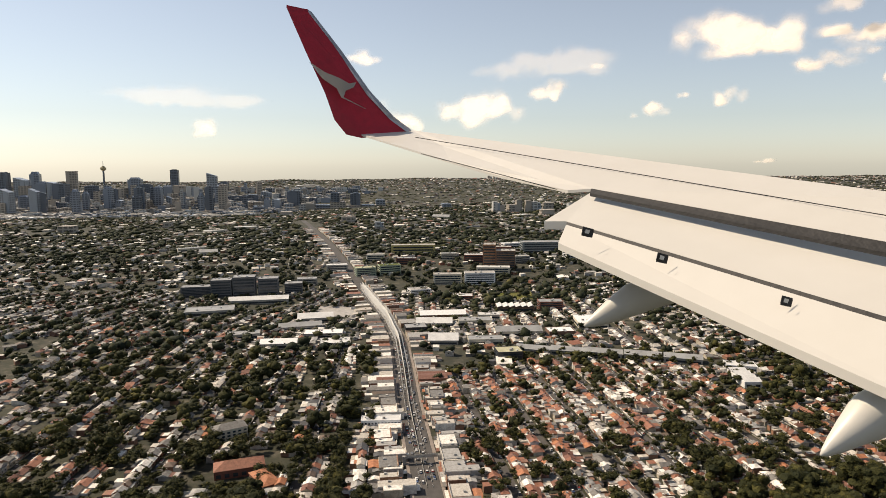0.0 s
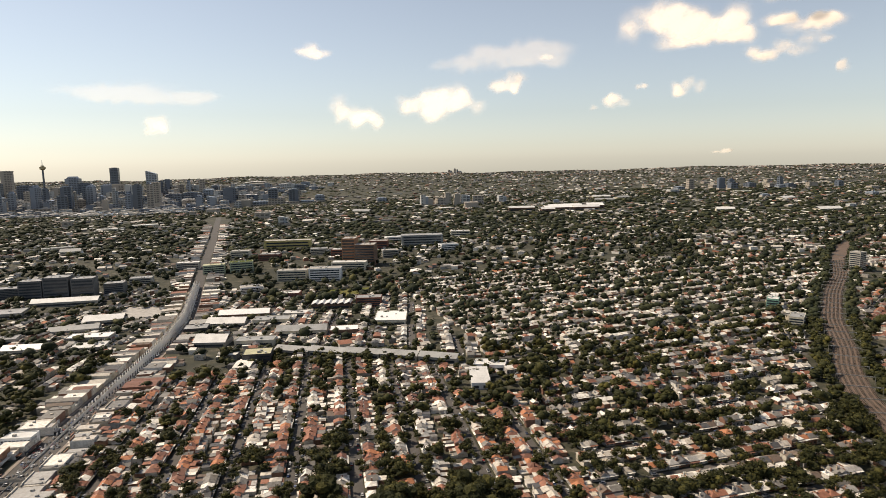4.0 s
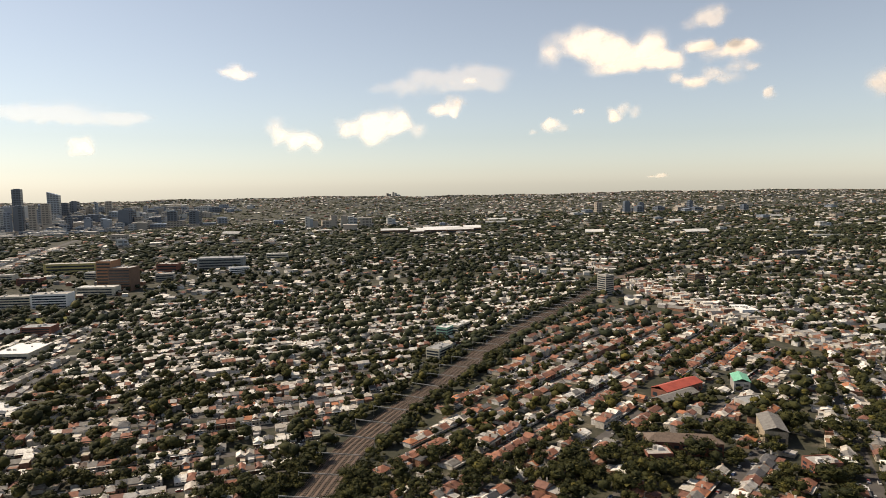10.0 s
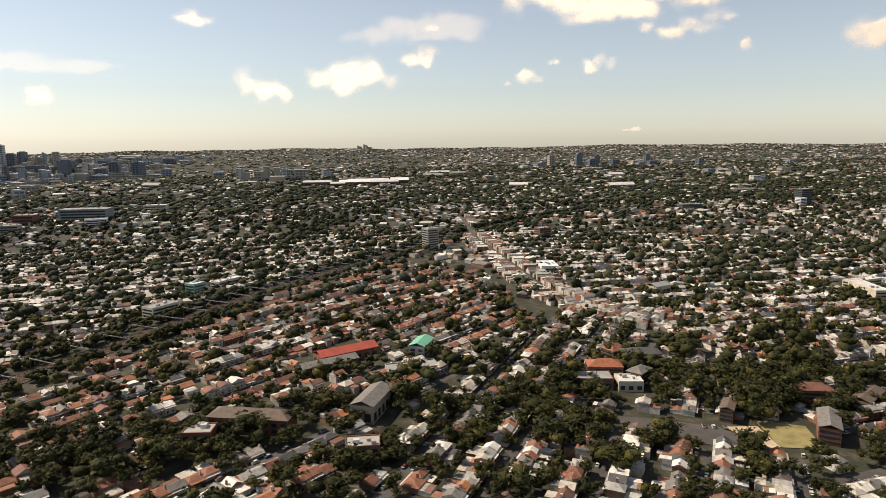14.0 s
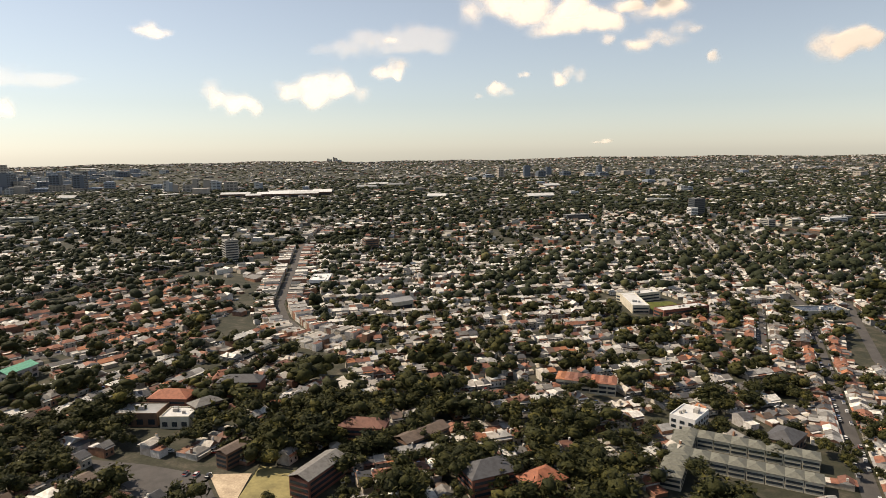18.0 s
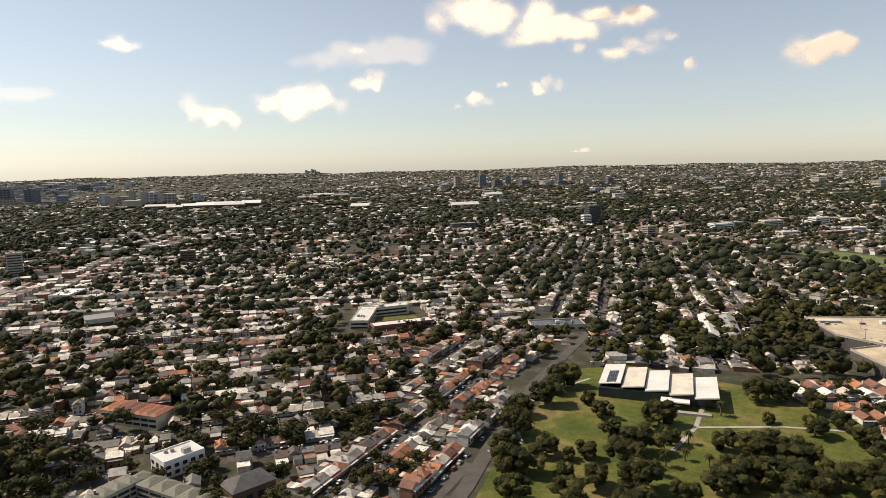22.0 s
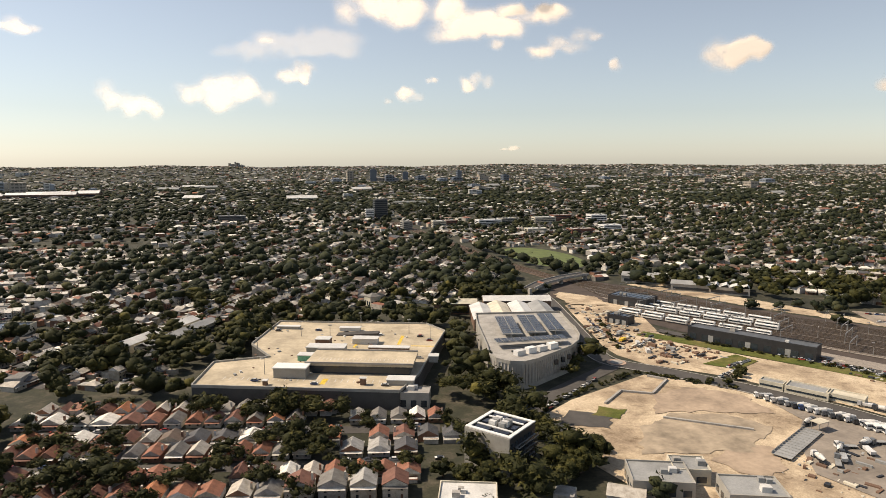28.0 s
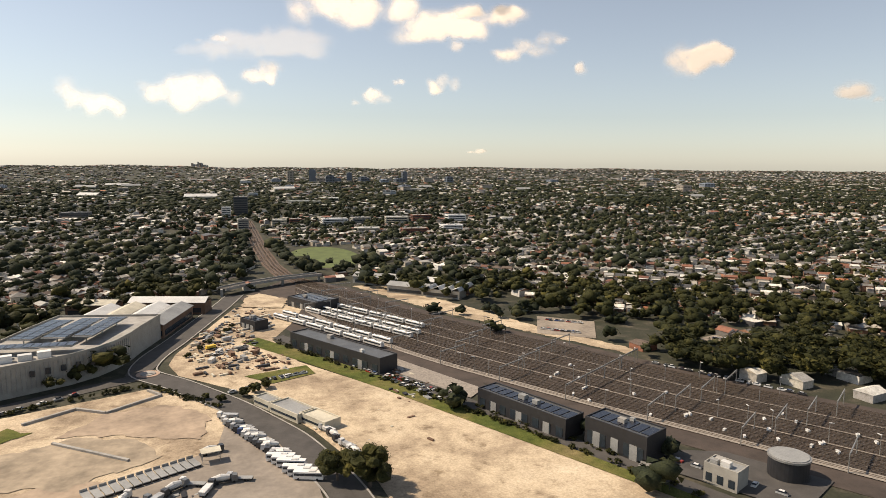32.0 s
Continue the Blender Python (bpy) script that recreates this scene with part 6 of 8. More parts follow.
deck_rng, bits = random.Random(19), Pile()
for i in range(90):
    x, y = deck_rng.uniform(1050, 1124), deck_rng.uniform(170, 246)
    if inside(x, y, [(1050, 186), (1096, 168), (1112, 196), (1124, 222), (1070, 246), (1064, 222)]):
        a, k = deck_rng.choice((0.36, 1.93)), deck_rng.uniform(0.25, 0.8)
        bits.box(x, y, 5.45, 5.5 + k * 0.7, k * deck_rng.uniform(1.0, 2.6), k, math.cos(a), math.sin(a), deck_rng.choice((0, 1, 2, 3)))
tagged(bits.done("deck_clutter", [brick_brown, grey_tin, pale_tin, black_clad]), "small vents, ducts and trolley bays on the parking deck", "roof plant", kind="stuff")

# ---- tracks ----
rail_steel = plain("worn_rail_steel", (0.24, 0.19, 0.15), 0.4, 0.7, 0.5, 0.3)
sleeper = plain("dark_sleepers", (0.075, 0.058, 0.045), 0.95)


def lay(tracks, p, lift, gap=1.25):
    """Two rails and sleepers along the points p, into the pile."""
    for i in range(len(p) - 1):
        (x0, y0), (x1, y1) = p[i], p[i + 1]
        k = math.hypot(x1 - x0, y1 - y0)
        c, s = (x1 - x0) / k, (y1 - y0) / k
        z = float(height(x0, y0)) + lift
        for o in (-0.40, 0.40):
            tracks.box((x0 + x1) / 2 - s * o, (y0 + y1) / 2 + c * o, z, z + 0.16, k + 0.05, 0.10, c, s, 0, 0)
        n = max(1, int(k / gap))
        for j in range(n):
            u = (j + 0.5) / n
            tracks.box(x0 + (x1 - x0) * u, y0 + (y1 - y0) * u, z - 0.1, z + 0.05, 0.5, 1.4, c, s, 1, 1)


main_line = smooth([q for q in RAIL if q[1] < 600])
tracks = Pile()
for o in (-6.0, -3.6, -1.2, 1.2, 3.6, 6.0):
    lay(tracks, offset(main_line, o), 0.26)
tagged(tracks.done("railway_tracks", [rail_steel, sleeper]), "six parallel railway tracks with dark sleepers", "railway tracks", kind="stuff")
YS = [(1234, 280), (1236, 252), (1256, 198), (1266, 176), (1284, 147), (1301, 119), (1314, 101), (1340, 62)]
YN = [(1238, 340), (1257, 305), (1285, 234), (1307, 199), (1331, 158), (1349, 124), (1367, 101), (1396, 60)]
ys, yn = smooth(YS, 5.0), smooth(YN, 5.0)
k = min(len(ys), len(yn))
ys = ys[np.linspace(0, len(ys) - 1, k).astype(int)]
yn = yn[np.linspace(0, len(yn) - 1, k).astype(int)]
yard = Pile()
for i in range(22):
    u = (i + 0.5) / 22
    lay(yard, ys * (1 - u) + yn * u, 0.24, 1.7)
tagged(yard.done("yard_tracks", [rail_steel, sleeper]), "fan of parallel sidings in the railway yard", "railway tracks", kind="stuff")
north = smooth(NORTH_LINE)
tracks = Pile()
for o in (-3.6, -1.2, 1.2, 3.6):
    lay(tracks, offset(north[:110], o), 0.3, 2.5)
tagged(tracks.done("railway_tracks", [rail_steel, sleeper]), "four railway tracks running past the oval", "railway tracks", kind="stuff")
walkway = plain("pale_walkway", (0.30, 0.26, 0.22), 0.9)
for u in (0.02, 0.30, 0.52, 0.74):
    line = [tuple(q) for q in (ys * (1 - u) + yn * u)]
    tagged(strip("walkway", line, 0.8 if u > 0.1 else 3.0, 0.3, walkway), "pale concrete walkway between sidings", "path", kind="structure")
tagged(patch("yard_apron", [(1250, 172), (1258, 178), (1276, 142), (1270, 136)], 0.32, walkway), "pale concrete apron beside the black shed", "paving", kind="structure")
tagged(patch("yard_car_park", [(1296, 84), (1304, 92), (1314, 88), (1326, 70), (1310, 62)], 0.3, asphalt), "grey car park beside the tank", "car park", kind="structure")


def portal(x, y, ang, span, m=None):
    ob = thing("overhead_line_portal", "grey steel portal carrying overhead wires across the tracks", "gantry", at(x, y, ang), "overhead line portals")
    for s in (-1, 1):
        q = Pile()
        tapered(q, (0, s * span / 2, -0.3), (0, s * span / 2, 4.6), 0.13, 0.11, 6)
        part("post", q, [steel], ob)
    part("beam", solid(0, 0, 4.1, 4.45, 0.22, span), [steel], ob)
    q = Pile()
    for i in range(4):
        q.box(0, span * (-0.36 + 0.24 * i), 3.4, 4.1, 0.08, 0.08, 1, 0, 0, 0)
    part("wire_hanger", q, [steel], ob)
    return ob


first = None
acc = 0
for i in range(1, len(main_line) - 1):
    acc += math.dist(main_line[i], main_line[i - 1])
    if acc > 15 and main_line[i][1] > 150:
        acc = 0
        a = math.degrees(math.atan2(*(main_line[i + 1] - main_line[i - 1])[::-1]))
        x, y = main_line[i]
        if first is None:
            first = portal(x, y, a, 17)
        else:
            copy_thing(first, at(x, y, a))
yard_first = None
for j, u0 in enumerate((0.0, 0.26, 0.52, 0.78)):
    for i in range(6, k - 2, 4):
        p = ys[i] * (1 - u0 - 0.12) + yn[i] * (u0 + 0.12)
        d = (ys[i + 1] - ys[i])
        a = math.degrees(math.atan2(d[1], d[0]))
        span = np.linalg.norm(yn[i] - ys[i]) * 0.22
        if yard_first is None:
            yard_first = portal(p[0], p[1], a, 12)
        elif 9 < span < 22:
            copy_thing(yard_first, at(p[0], p[1], a))


def mast(x, y):
    ob = thing("lighting_mast", "thin grey lighting mast in the railway yard", "mast", at(x, y), "masts in the yard")
    q = Pile()
    tapered(q, (0, 0, -0.3), (0, 0, 5.2), 0.11, 0.06, 6)
    part("pole", q, [steel], ob)
    part("lamp", solid(0.4, 0, 5.05, 5.2, 1.0, 0.25), [pale_tin], ob)
    return ob


m0 = mast(1262, 214)
mr = random.Random(3)
for i in range(44):
    u, n = mr.choice((0.02, 0.3, 0.31, 0.52, 0.74, 0.98)), mr.randrange(6, k - 1)
    p = ys[n] * (1 - u) + yn[n] * u
    copy_thing(m0, at(p[0], p[1], mr.uniform(0, 360)))
cabinets = None
for i in range(34):
    n, u = mr.randrange(int(k * 0.62), int(k * 0.92)), mr.uniform(0.05, 0.6)
    p = ys[n] * (1 - u) + yn[n] * u
    if cabinets is None:
        cabinets = thing("signal_cabinet", "small white signal cabinet between the sidings", "cabinet", at(p[0], p[1], 20), "signal cabinets")
        part("case", solid(0, 0, 0, 0.7, 1.1, 0.5), [white_paint], cabinets)
        part("lid", solid(0, 0, 0.7, 0.78, 1.2, 0.6), [pale_tin], cabinets)
    else:
        copy_thing(cabinets, at(p[0], p[1], mr.uniform(0, 90)))


# ---- trains ----
def carriage(m):
    ob = thing("train_carriage", "silver train carriage with a white roof standing in a siding", "train", m, "parked train carriages")
    part("body", solid(0, 0, 0.5, 1.9, 9.6, 1.5), [pale_tin], ob)
    part("roof", solid(0, 0, 1.9, 2.1, 9.4, 1.4, 9.2, 0.9), [white_paint], ob)
    for s in (-1, 1):
        part("window_band", solid(0, s * 0.76, 1.1, 1.6, 8.6, 0.04), [dark_glass], ob)
        part("bogie", solid(s * 3.3, 0, 0.3, 0.55, 1.6, 1.2), [black_clad], ob)
    for i in range(2):
        part("roof_unit", solid(-2.4 + 4.8 * i, 0, 2.1, 2.3, 1.6, 0.8), [grey_tin], ob)
    return ob


c0 = None
for (x0, y0), (x1, y1) in [((1222, 248), (1257, 190)), ((1226, 252), (1261, 194)), ((1236, 256), (1270, 200)), ((1241, 259), (1274, 204)), ((1250, 260), (1278, 213))]:
    a = math.degrees(math.atan2(y1 - y0, x1 - x0))
    n = int(math.hypot(x1 - x0, y1 - y0) / 10)
    for i in range(n):
        u = (i + 0.5) / n
        m = at(x0 + (x1 - x0) * u, y0 + (y1 - y0) * u, a, 0.2)
        c0 = carriage(m) if c0 is None else (copy_thing(c0, m), c0)[1]


# ---- vehicles ----
def wheels(ob, xs, y, r):
    for x in xs:
        for s in (-1, 1):
            q = Pile()
            tapered(q, (x, s * (y - 0.12), r), (x, s * y, r), r, r, 8)
            part("wheel", q, [rubber], ob)


def car(m, van=False):
    ob = thing("van" if van else "car", "parked white van with dark windows" if van else "parked car with dark windows at the kerb", "van" if van else "car", m, "vehicles in the streets")
    L, W = (2.6, 1.0) if van else (2.3, 0.95)
    part("body", solid(0, 0, 0.16, 0.52, L, W), [car_paint], ob)
    part("cabin", solid(-0.1, 0, 0.52, 1.05 if van else 0.78, L * (0.85 if van else 0.6), W * 0.94, L * (0.78 if van else 0.42), W * 0.8), [dark_glass], ob)
    part("roof", solid(-0.1, 0, 1.05 if van else 0.78, 1.09 if van else 0.81, L * (0.78 if van else 0.42), W * 0.8), [car_paint], ob)
    wheels(ob, (-L * 0.3, L * 0.3), W / 2, 0.17)
    return ob


def pile_car(p, x, y, a, lift, r):
    c, s = math.cos(a), math.sin(a)
    z = float(height(x, y)) + lift
    p.box(x, y, z + 0.1, z + 0.52, 2.3, 0.95, c, s, 0, 0)
    p.box(x - 0.1 * c, y - 0.1 * s, z + 0.5, z + 0.76, 1.35, 0.85, c, s, 1, 1)
    p.box(x - 0.1 * c, y - 0.1 * s, z + 0.74, z + 0.81, 1.0, 0.8, c, s, 0, 0)


vr = random.Random(19)
car0, van0 = None, None
far_cars = Pile()
car_island = mixed("car_paint_far", [(0, (0.75, 0.75, 0.74)), (.38, (0.45, 0.46, 0.47)), (.55, (0.05, 0.05, 0.055)), (.75, (0.16, 0.17, 0.18)), (.86, (0.35, 0.04, 0.03)), (.93, (0.05, 0.09, 0.22))], 0.3)
spots = [(x, y, a, 0.1) for x, y, a in car_spots if sight(x) - 10 < y]
road = smooth(MAIN_ROAD[1:7], 3.0)
for i in range(len(road) - 1):
    d = road[i + 1] - road[i]
    a = math.atan2(d[1], d[0])
    for o in (-3.6, -1.3, 1.3, 3.6):
        if vr.random() < 0.30:
            p = offset(road, o)[i]
            spots.append((p[0], p[1], a + (0 if o < 0 else math.pi), 0.18))
for x, y, z in [(1068, 240, 5.5), (1083, 236, 5.5), (1119, 216, 5.5), (1121, 210, 5.5), (1112, 190, 5.5), (1076, 174, 5.5), (1059, 182, 5.5), (1096, 167, 5.5), (1105, 222, 5.5)]:
    spots.append((x, y, radians(MA), z))
for line, n in (([(1166, 168), (1140, 149)], 8), ([(1206, 158), (1216, 162)], 5), ([(1300, 88), (1312, 68)], 6), ([(1246, 168), (1262, 136)], 9), ([(1370, 150), (1400, 112)], 12), ([(1378, 170), (1400, 154)], 14), ([(1386, 174), (1410, 158)], 14), ([(1322, 200), (1334, 190)], 8), ([(1196, 214), (1202, 240)], 9), ([(1200, 196), (1212, 206)], 6), ([(1216, 166), (1228, 170)], 7), ([(1240, 180), (1262, 144)], 14), ([(1330, 214), (1342, 204)], 7), ([(1338, 150), (1362, 112)], 16), ([(650, 172), (660, 168)], 3), ([(640, 188), (660, 182)], 5)):
    (x0, y0), (x1, y1) = line
    for i in range(n):
        u = (i + vr.uniform(0.2, 0.8)) / n
        spots.append((x0 + (x1 - x0) * u, y0 + (y1 - y0) * u, math.atan2(y1 - y0, x1 - x0) + vr.choice((0, 0, 1.57)), 0.25))
near_cars = [q for q in spots if q[1] < sight(q[0]) + 30 or q[0] > 1060]
vr.shuffle(near_cars)
chosen = set(near_cars[:70])
for x, y, a, lift in spots:
    if (x, y, a, lift) in chosen:
        m = at(x, y, math.degrees(a), lift)
        if vr.random() < 0.15:
            van0 = car(m, True) if van0 is None else (copy_thing(van0, m), van0)[1]
        else:
            car0 = car(m) if car0 is None else (copy_thing(car0, m), car0)[1]
    else:
        pile_car(far_cars, x, y, a, lift, vr)
tagged(far_cars.done("street_cars", [car_island, dark_glass]), "small parked and driving cars of many colours", "cars", kind="stuff")


def coach(m):
    ob = thing("coach", "white coach with dark side windows parked in a row", "bus", m, "white coaches in the yard")
    part("body", solid(0, 0, 0.25, 1.75, 6.2, 1.3), [white_paint], ob)
    for s in (-1, 1):
        part("window_band", solid(0, s * 0.66, 0.95, 1.45, 5.8, 0.04), [dark_glass], ob)
    part("windscreen", solid(3.12, 0, 0.7, 1.5, 0.05, 1.15), [dark_glass], ob)
    part("roof_unit", solid(-0.8, 0, 1.75, 1.9, 1.4, 0.8), [pale_tin], ob)
    wheels(ob, (-1.9, 2.0), 0.66, 0.26)
    return ob


b0 = coach(at(1222.5, 101, 160, 0.3))
for i in range(1, 6):
    copy_thing(b0, at(1222.5 - 1.0 * i, 101 + 1.75 * i + (1.2 if i > 2 else 0), 160, 0.3))


def truck(m, load, label):
    ob = thing("truck", label, "truck", m, "trucks in the yard")
    part("cab", solid(2.0, 0, 0.3, 1.6, 1.2, 1.25, 1.0, 1.2), [car_paint], ob)
    part("windscreen", solid(2.62, 0, 0.95, 1.45, 0.06, 1.1), [dark_glass], ob)
    part("chassis", solid(-0.4, 0, 0.3, 0.5, 4.6, 0.8), [black_clad], ob)
    if load == 0:
        q = Pile()
        tapered(q, (-2.4, 0, 1.15), (-0.6, 0, 1.25), 0.35, 0.72, 10)
        tapered(q, (-0.6, 0, 1.25), (1.1, 0, 1.15), 0.72, 0.5, 10)
        part("mixer_drum", q, [pale_tin], ob)
    elif load == 1:
        part("tipper_body", solid(-0.7, 0, 0.5, 1.25, 3.7, 1.2, 3.9, 1.35), [car_paint], ob)
    else:
        part("tray", solid(-0.7, 0, 0.5, 0.65, 3.9, 1.3), [grey_tin], ob)
    wheels(ob, (-1.9, -1.3, 1.9), 0.64, 0.25)
    return ob


TR = [truck(at(1206, 139, 160, 0.3), 1, "dump truck with a coloured steel tipper body"), truck(at(1203, 119, 20, 0.3), 0, "concrete mixer truck with a pale drum"), truck(at(1207, 136, 160, 0.3), 2, "flat-bed truck with an empty grey tray")]
tr = random.Random(9)
for i in range(13):
    copy_thing(TR[(1, 2, 0)[i % 3] if i % 4 else 1], at(1207.5 + 0.85 * i, 134 - 1.75 * i, 160 + tr.uniform(-4, 4), 0.3))
for i in range(7):
    copy_thing(TR[i % 3], at(1229 + 1.1 * i, 124 - 3.6 * i + tr.uniform(-0.5, 0.5), 118 + tr.uniform(-8, 8), 0.3))
for i in range(8):
    copy_thing(TR[(i + 1) % 3], at(1188 + 3.0 * i, 100 + 0.7 * i + tr.uniform(-2.5, 2.5), tr.uniform(0, 180), 0.3))
canopy = thing("canopy", "cream canopy roof on posts over the yard", "canopy", at(1203, 115.5, 10, 0.25))
part("roof", solid(0, 0, 2.3, 2.45, 4.2, 2.8), [cream], canopy)
for a in (-1, 1):
    for b in (-1, 1):
        part("post", solid(a * 1.8, b * 1.1, 0, 2.3, 0.12, 0.12), [steel], canopy)
bed = None
for i in range(13):
    m = at(1181 + 1.55 * i, 105 + 0.8 * i, 27, 0.25)
    if bed is None:
        bed = thing("flatbed_trailer", "long row of dark flat-bed trailers parked side by side", "trailer", m, "trailers in the yard")
        part("bed", solid(0, 0, 0.45, 0.6, 1.5, 4.6), [grey_tin], bed)
        part("frame", solid(0, 0, 0.25, 0.45, 0.7, 4.4), [black_clad], bed)
        part("axle", solid(0, -1.6, 0.0, 0.35, 1.4, 0.9), [rubber], bed)
        part("headboard", solid(0, 2.2, 0.6, 1.1, 1.4, 0.12), [steel], bed)
    else:
        copy_thing(bed, m)
for i, (x, y, r) in enumerate([(1234, 95, 4.6), (1228, 99, 3.6), (1216, 160, 1.6), (1213, 157, 1.6), (1210, 155, 1.4), (1204, 152, 1.2), (1200, 155, 1.0), (1104, 114, 2.6), (1108, 110, 3.0), (1100, 119, 2.2), (1116, 108, 2.8), (1136, 116, 3.6), (1131, 112, 3.4), (1126, 109, 3.2), (1140, 121, 2.0)]):
    c = copy_thing(tree_proto[(i * 2) % 8], Matrix.Identity(4))
    c.matrix_basis = at(x, y, i * 50, 0.1) @ Matrix.Scale(r / 2.6, 4)
# hedges and fence lines of the yard
hedge_spots = []
hr2 = random.Random(14)
for line, n in (([(1222, 205), (1252, 154), (1276, 110), (1296, 72)], 120), ([(1150, 156), (1183, 171)], 34), ([(1184, 170), (1203, 148)], 30), ([(1128, 138), (1150, 158)], 24), ([(1192, 196), (1206, 236)], 30), ([(1222, 212), (1252, 162), (1290, 92)], 60)):
    p = np.array(resample(line, 0.5))
    for i in range(n):
        x, y = p[hr2.randrange(len(p))]
        hedge_spots.append((x + hr2.uniform(-0.8, 0.8), y + hr2.uniform(-0.8, 0.8), hr2.uniform(0.5, 1.2), hr2.uniform(0.4, 0.9)))
pile_trees("hedge_shrubs", hedge_spots, CROWN_MID, "low dark green shrubs along fences and kerbs", 6)


# ---- shops along the main road and the shopping street ----
def shop(w, d, h, st, m):
    ob = thing("shop_building", "old two-storey shop with parapet, awning and flat pale roof" if st == 2 else "single-storey shop with awning and flat pale roof", "shop", m, "shops along the main road")
    part("wall", solid(0, 0, -1, h, w, d), [wall_o], ob)
    part("roof", solid(0, 0.2, h, h + 0.12, w - 0.3, d - 0.6), [roof_pale_o], ob)
    part("parapet", solid(0, -d / 2 + 0.15, h, h + 0.7, w, 0.3), [wall_o], ob)
    part("awning", solid(0, -d / 2 - 0.7, 1.5, 1.65, w, 1.5), [roof_mix_o], ob)
    part("shop_window", solid(0, -d / 2 - 0.02, 0.2, 1.3, w * 0.8, 0.06), [dark_glass], ob)
    if st == 2:
        for a in (-0.25, 0.25):
            part("window", solid(a * w, -d / 2 - 0.02, 2.1, 2.9, 0.55, 0.06), [dark_glass], ob)
    part("roof_box", solid(w * 0.2, d * 0.2, h + 0.1, h + 0.7, 0.9, 1.1), [grey_tin], ob)
    part("rear_block", solid(w * 0.12, d / 2 + 2.2, -1, h * 0.66, w * 0.72, 4.4), [wall_o], ob)
    part("rear_roof", pitched(w * 0.12, d / 2 + 2.2, h * 0.66, 0.5, w * 0.72, 4.4, over=0.1), [roof_mix_o], ob)
    return ob


sr = random.Random(55)
shop_proto, shop_count = [], 0
far_shops = Pile()
for line, off, top in ((MAIN_ROAD, 7.5, 1300), (KING_ST, 3.8, 800)):
    p = smooth(line, 1.0)
    for side in (-1, 1):
        i = 5
        while i < len(p) - 8:
            x, y = p[i]
            w, d = (sr.choice((3.2, 4.0, 4.0, 5.2, 7.5, 10.0)), sr.uniform(7, 17)) if line is MAIN_ROAD else (sr.choice((2.4, 2.8, 3.2, 3.6, 5.0)), sr.uniform(4.5, 9))
            dx, dy = p[i + 2] - p[i - 2]
            k2 = math.hypot(dx, dy)
            step = max(2, int(w / 1.0))
            o = off + d / 2
            sx, sy = x - dy / k2 * side * o, y + dx / k2 * side * o
            i += step
            if y > top or y < sight(x) - 10 or near_line(sx, sy, RAIL, 14) or any((sx - a) ** 2 + (sy - b) ** 2 < (q * 0.6) ** 2 for a, b, q in SPOTS):
                continue
            if y > 380 and sr.random() < 0.3:
                continue
            ang = math.atan2(dy, dx) + (0 if side > 0 else math.pi)
            st = sr.choice((1, 2, 2))
            h = 2.2 + 1.4 * (st - 1) + sr.uniform(0, 0.5)
            if line is MAIN_ROAD and y < 330 and shop_count < 50:
                shop_count += 1
                if len(shop_proto) < 10:
                    shop_proto.append(shop(w, d, h, st, at(sx, sy, math.degrees(ang))))
                else:
                    copy_thing(sr.choice(shop_proto), at(sx, sy, math.degrees(ang)))
            else:
                z = float(height(sx, sy))
                far_shops.box(sx, sy, z - 1, z + h, w - 0.05, d, math.cos(ang), math.sin(ang), 0, sr.choice((3, 3, 1, 1, 4)))
                bx, by = sx - math.sin(ang) * (d / 2 + 2), sy + math.cos(ang) * (d / 2 + 2)
                far_shops.box(bx, by, z - 1, z + h * sr.uniform(0.4, 0.9), w * 0.8, 4.5, math.cos(ang), math.sin(ang), 0, sr.choice((1, 3, 4)))
                if sr.random() < 0.45:
                    far_shops.gable(sx, sy, z + h, 0.8, w, d, math.cos(ang), math.sin(ang), sr.choice((1, 3, 4)), 0, False)
                far_shops.box(sx, sy, z + h, z + h + 0.5, 0.9, 1.2, math.cos(ang), math.sin(ang), 0, 0)
tagged(far_shops.done("shopping_street_buildings", HOUSE_MATS), "rows of pale flat-roofed shops along the shopping streets", "shops", kind="stuff")
pave = plain("pink_pavement", (0.24, 0.20, 0.17), 0.9, 0, 0.3, 0.25)
marks = Pile()
for o, name in ((-6.4, "pavement"), (6.4, "pavement")):
    tagged(strip(name, [tuple(q) for q in offset(smooth(MAIN_ROAD[:7]), o)], 1.6, 0.3, pave), "pinkish pavement along the main road", "pavement", kind="structure")
p = smooth(MAIN_ROAD[1:7], 2.0)
for o in (-2.4, 0, 2.4):
    q = offset(p, o)
    for i in range(0, len(q) - 1, 2 if o else 1):
        d = q[i + 1] - q[i]
        a = math.atan2(d[1], d[0])
        marks.box(q[i][0], q[i][1], 0, float(height(*q[i])) + 0.22, 1.6 if o else 2.1, 0.14, math.cos(a), math.sin(a), 0, 0)
tagged(marks.done("lane_markings", [white_paint]), "white lane lines painted on the main road", "road marking", kind="stuff")
bridge = thing("footbridge", "grey footbridge with railings across the main road", "bridge", at(24, 233, 0))
part("deck", solid(0, 0, 2.9, 3.2, 17, 1.5), [grey_panel], bridge)
for s in (-1, 1):
    part("railing", solid(0, s * 0.7, 3.2, 3.8, 17, 0.08), [steel], bridge)
    part("tower", solid(s * 7.6, 0, 0, 3.6, 1.2, 1.8), [concrete], bridge)

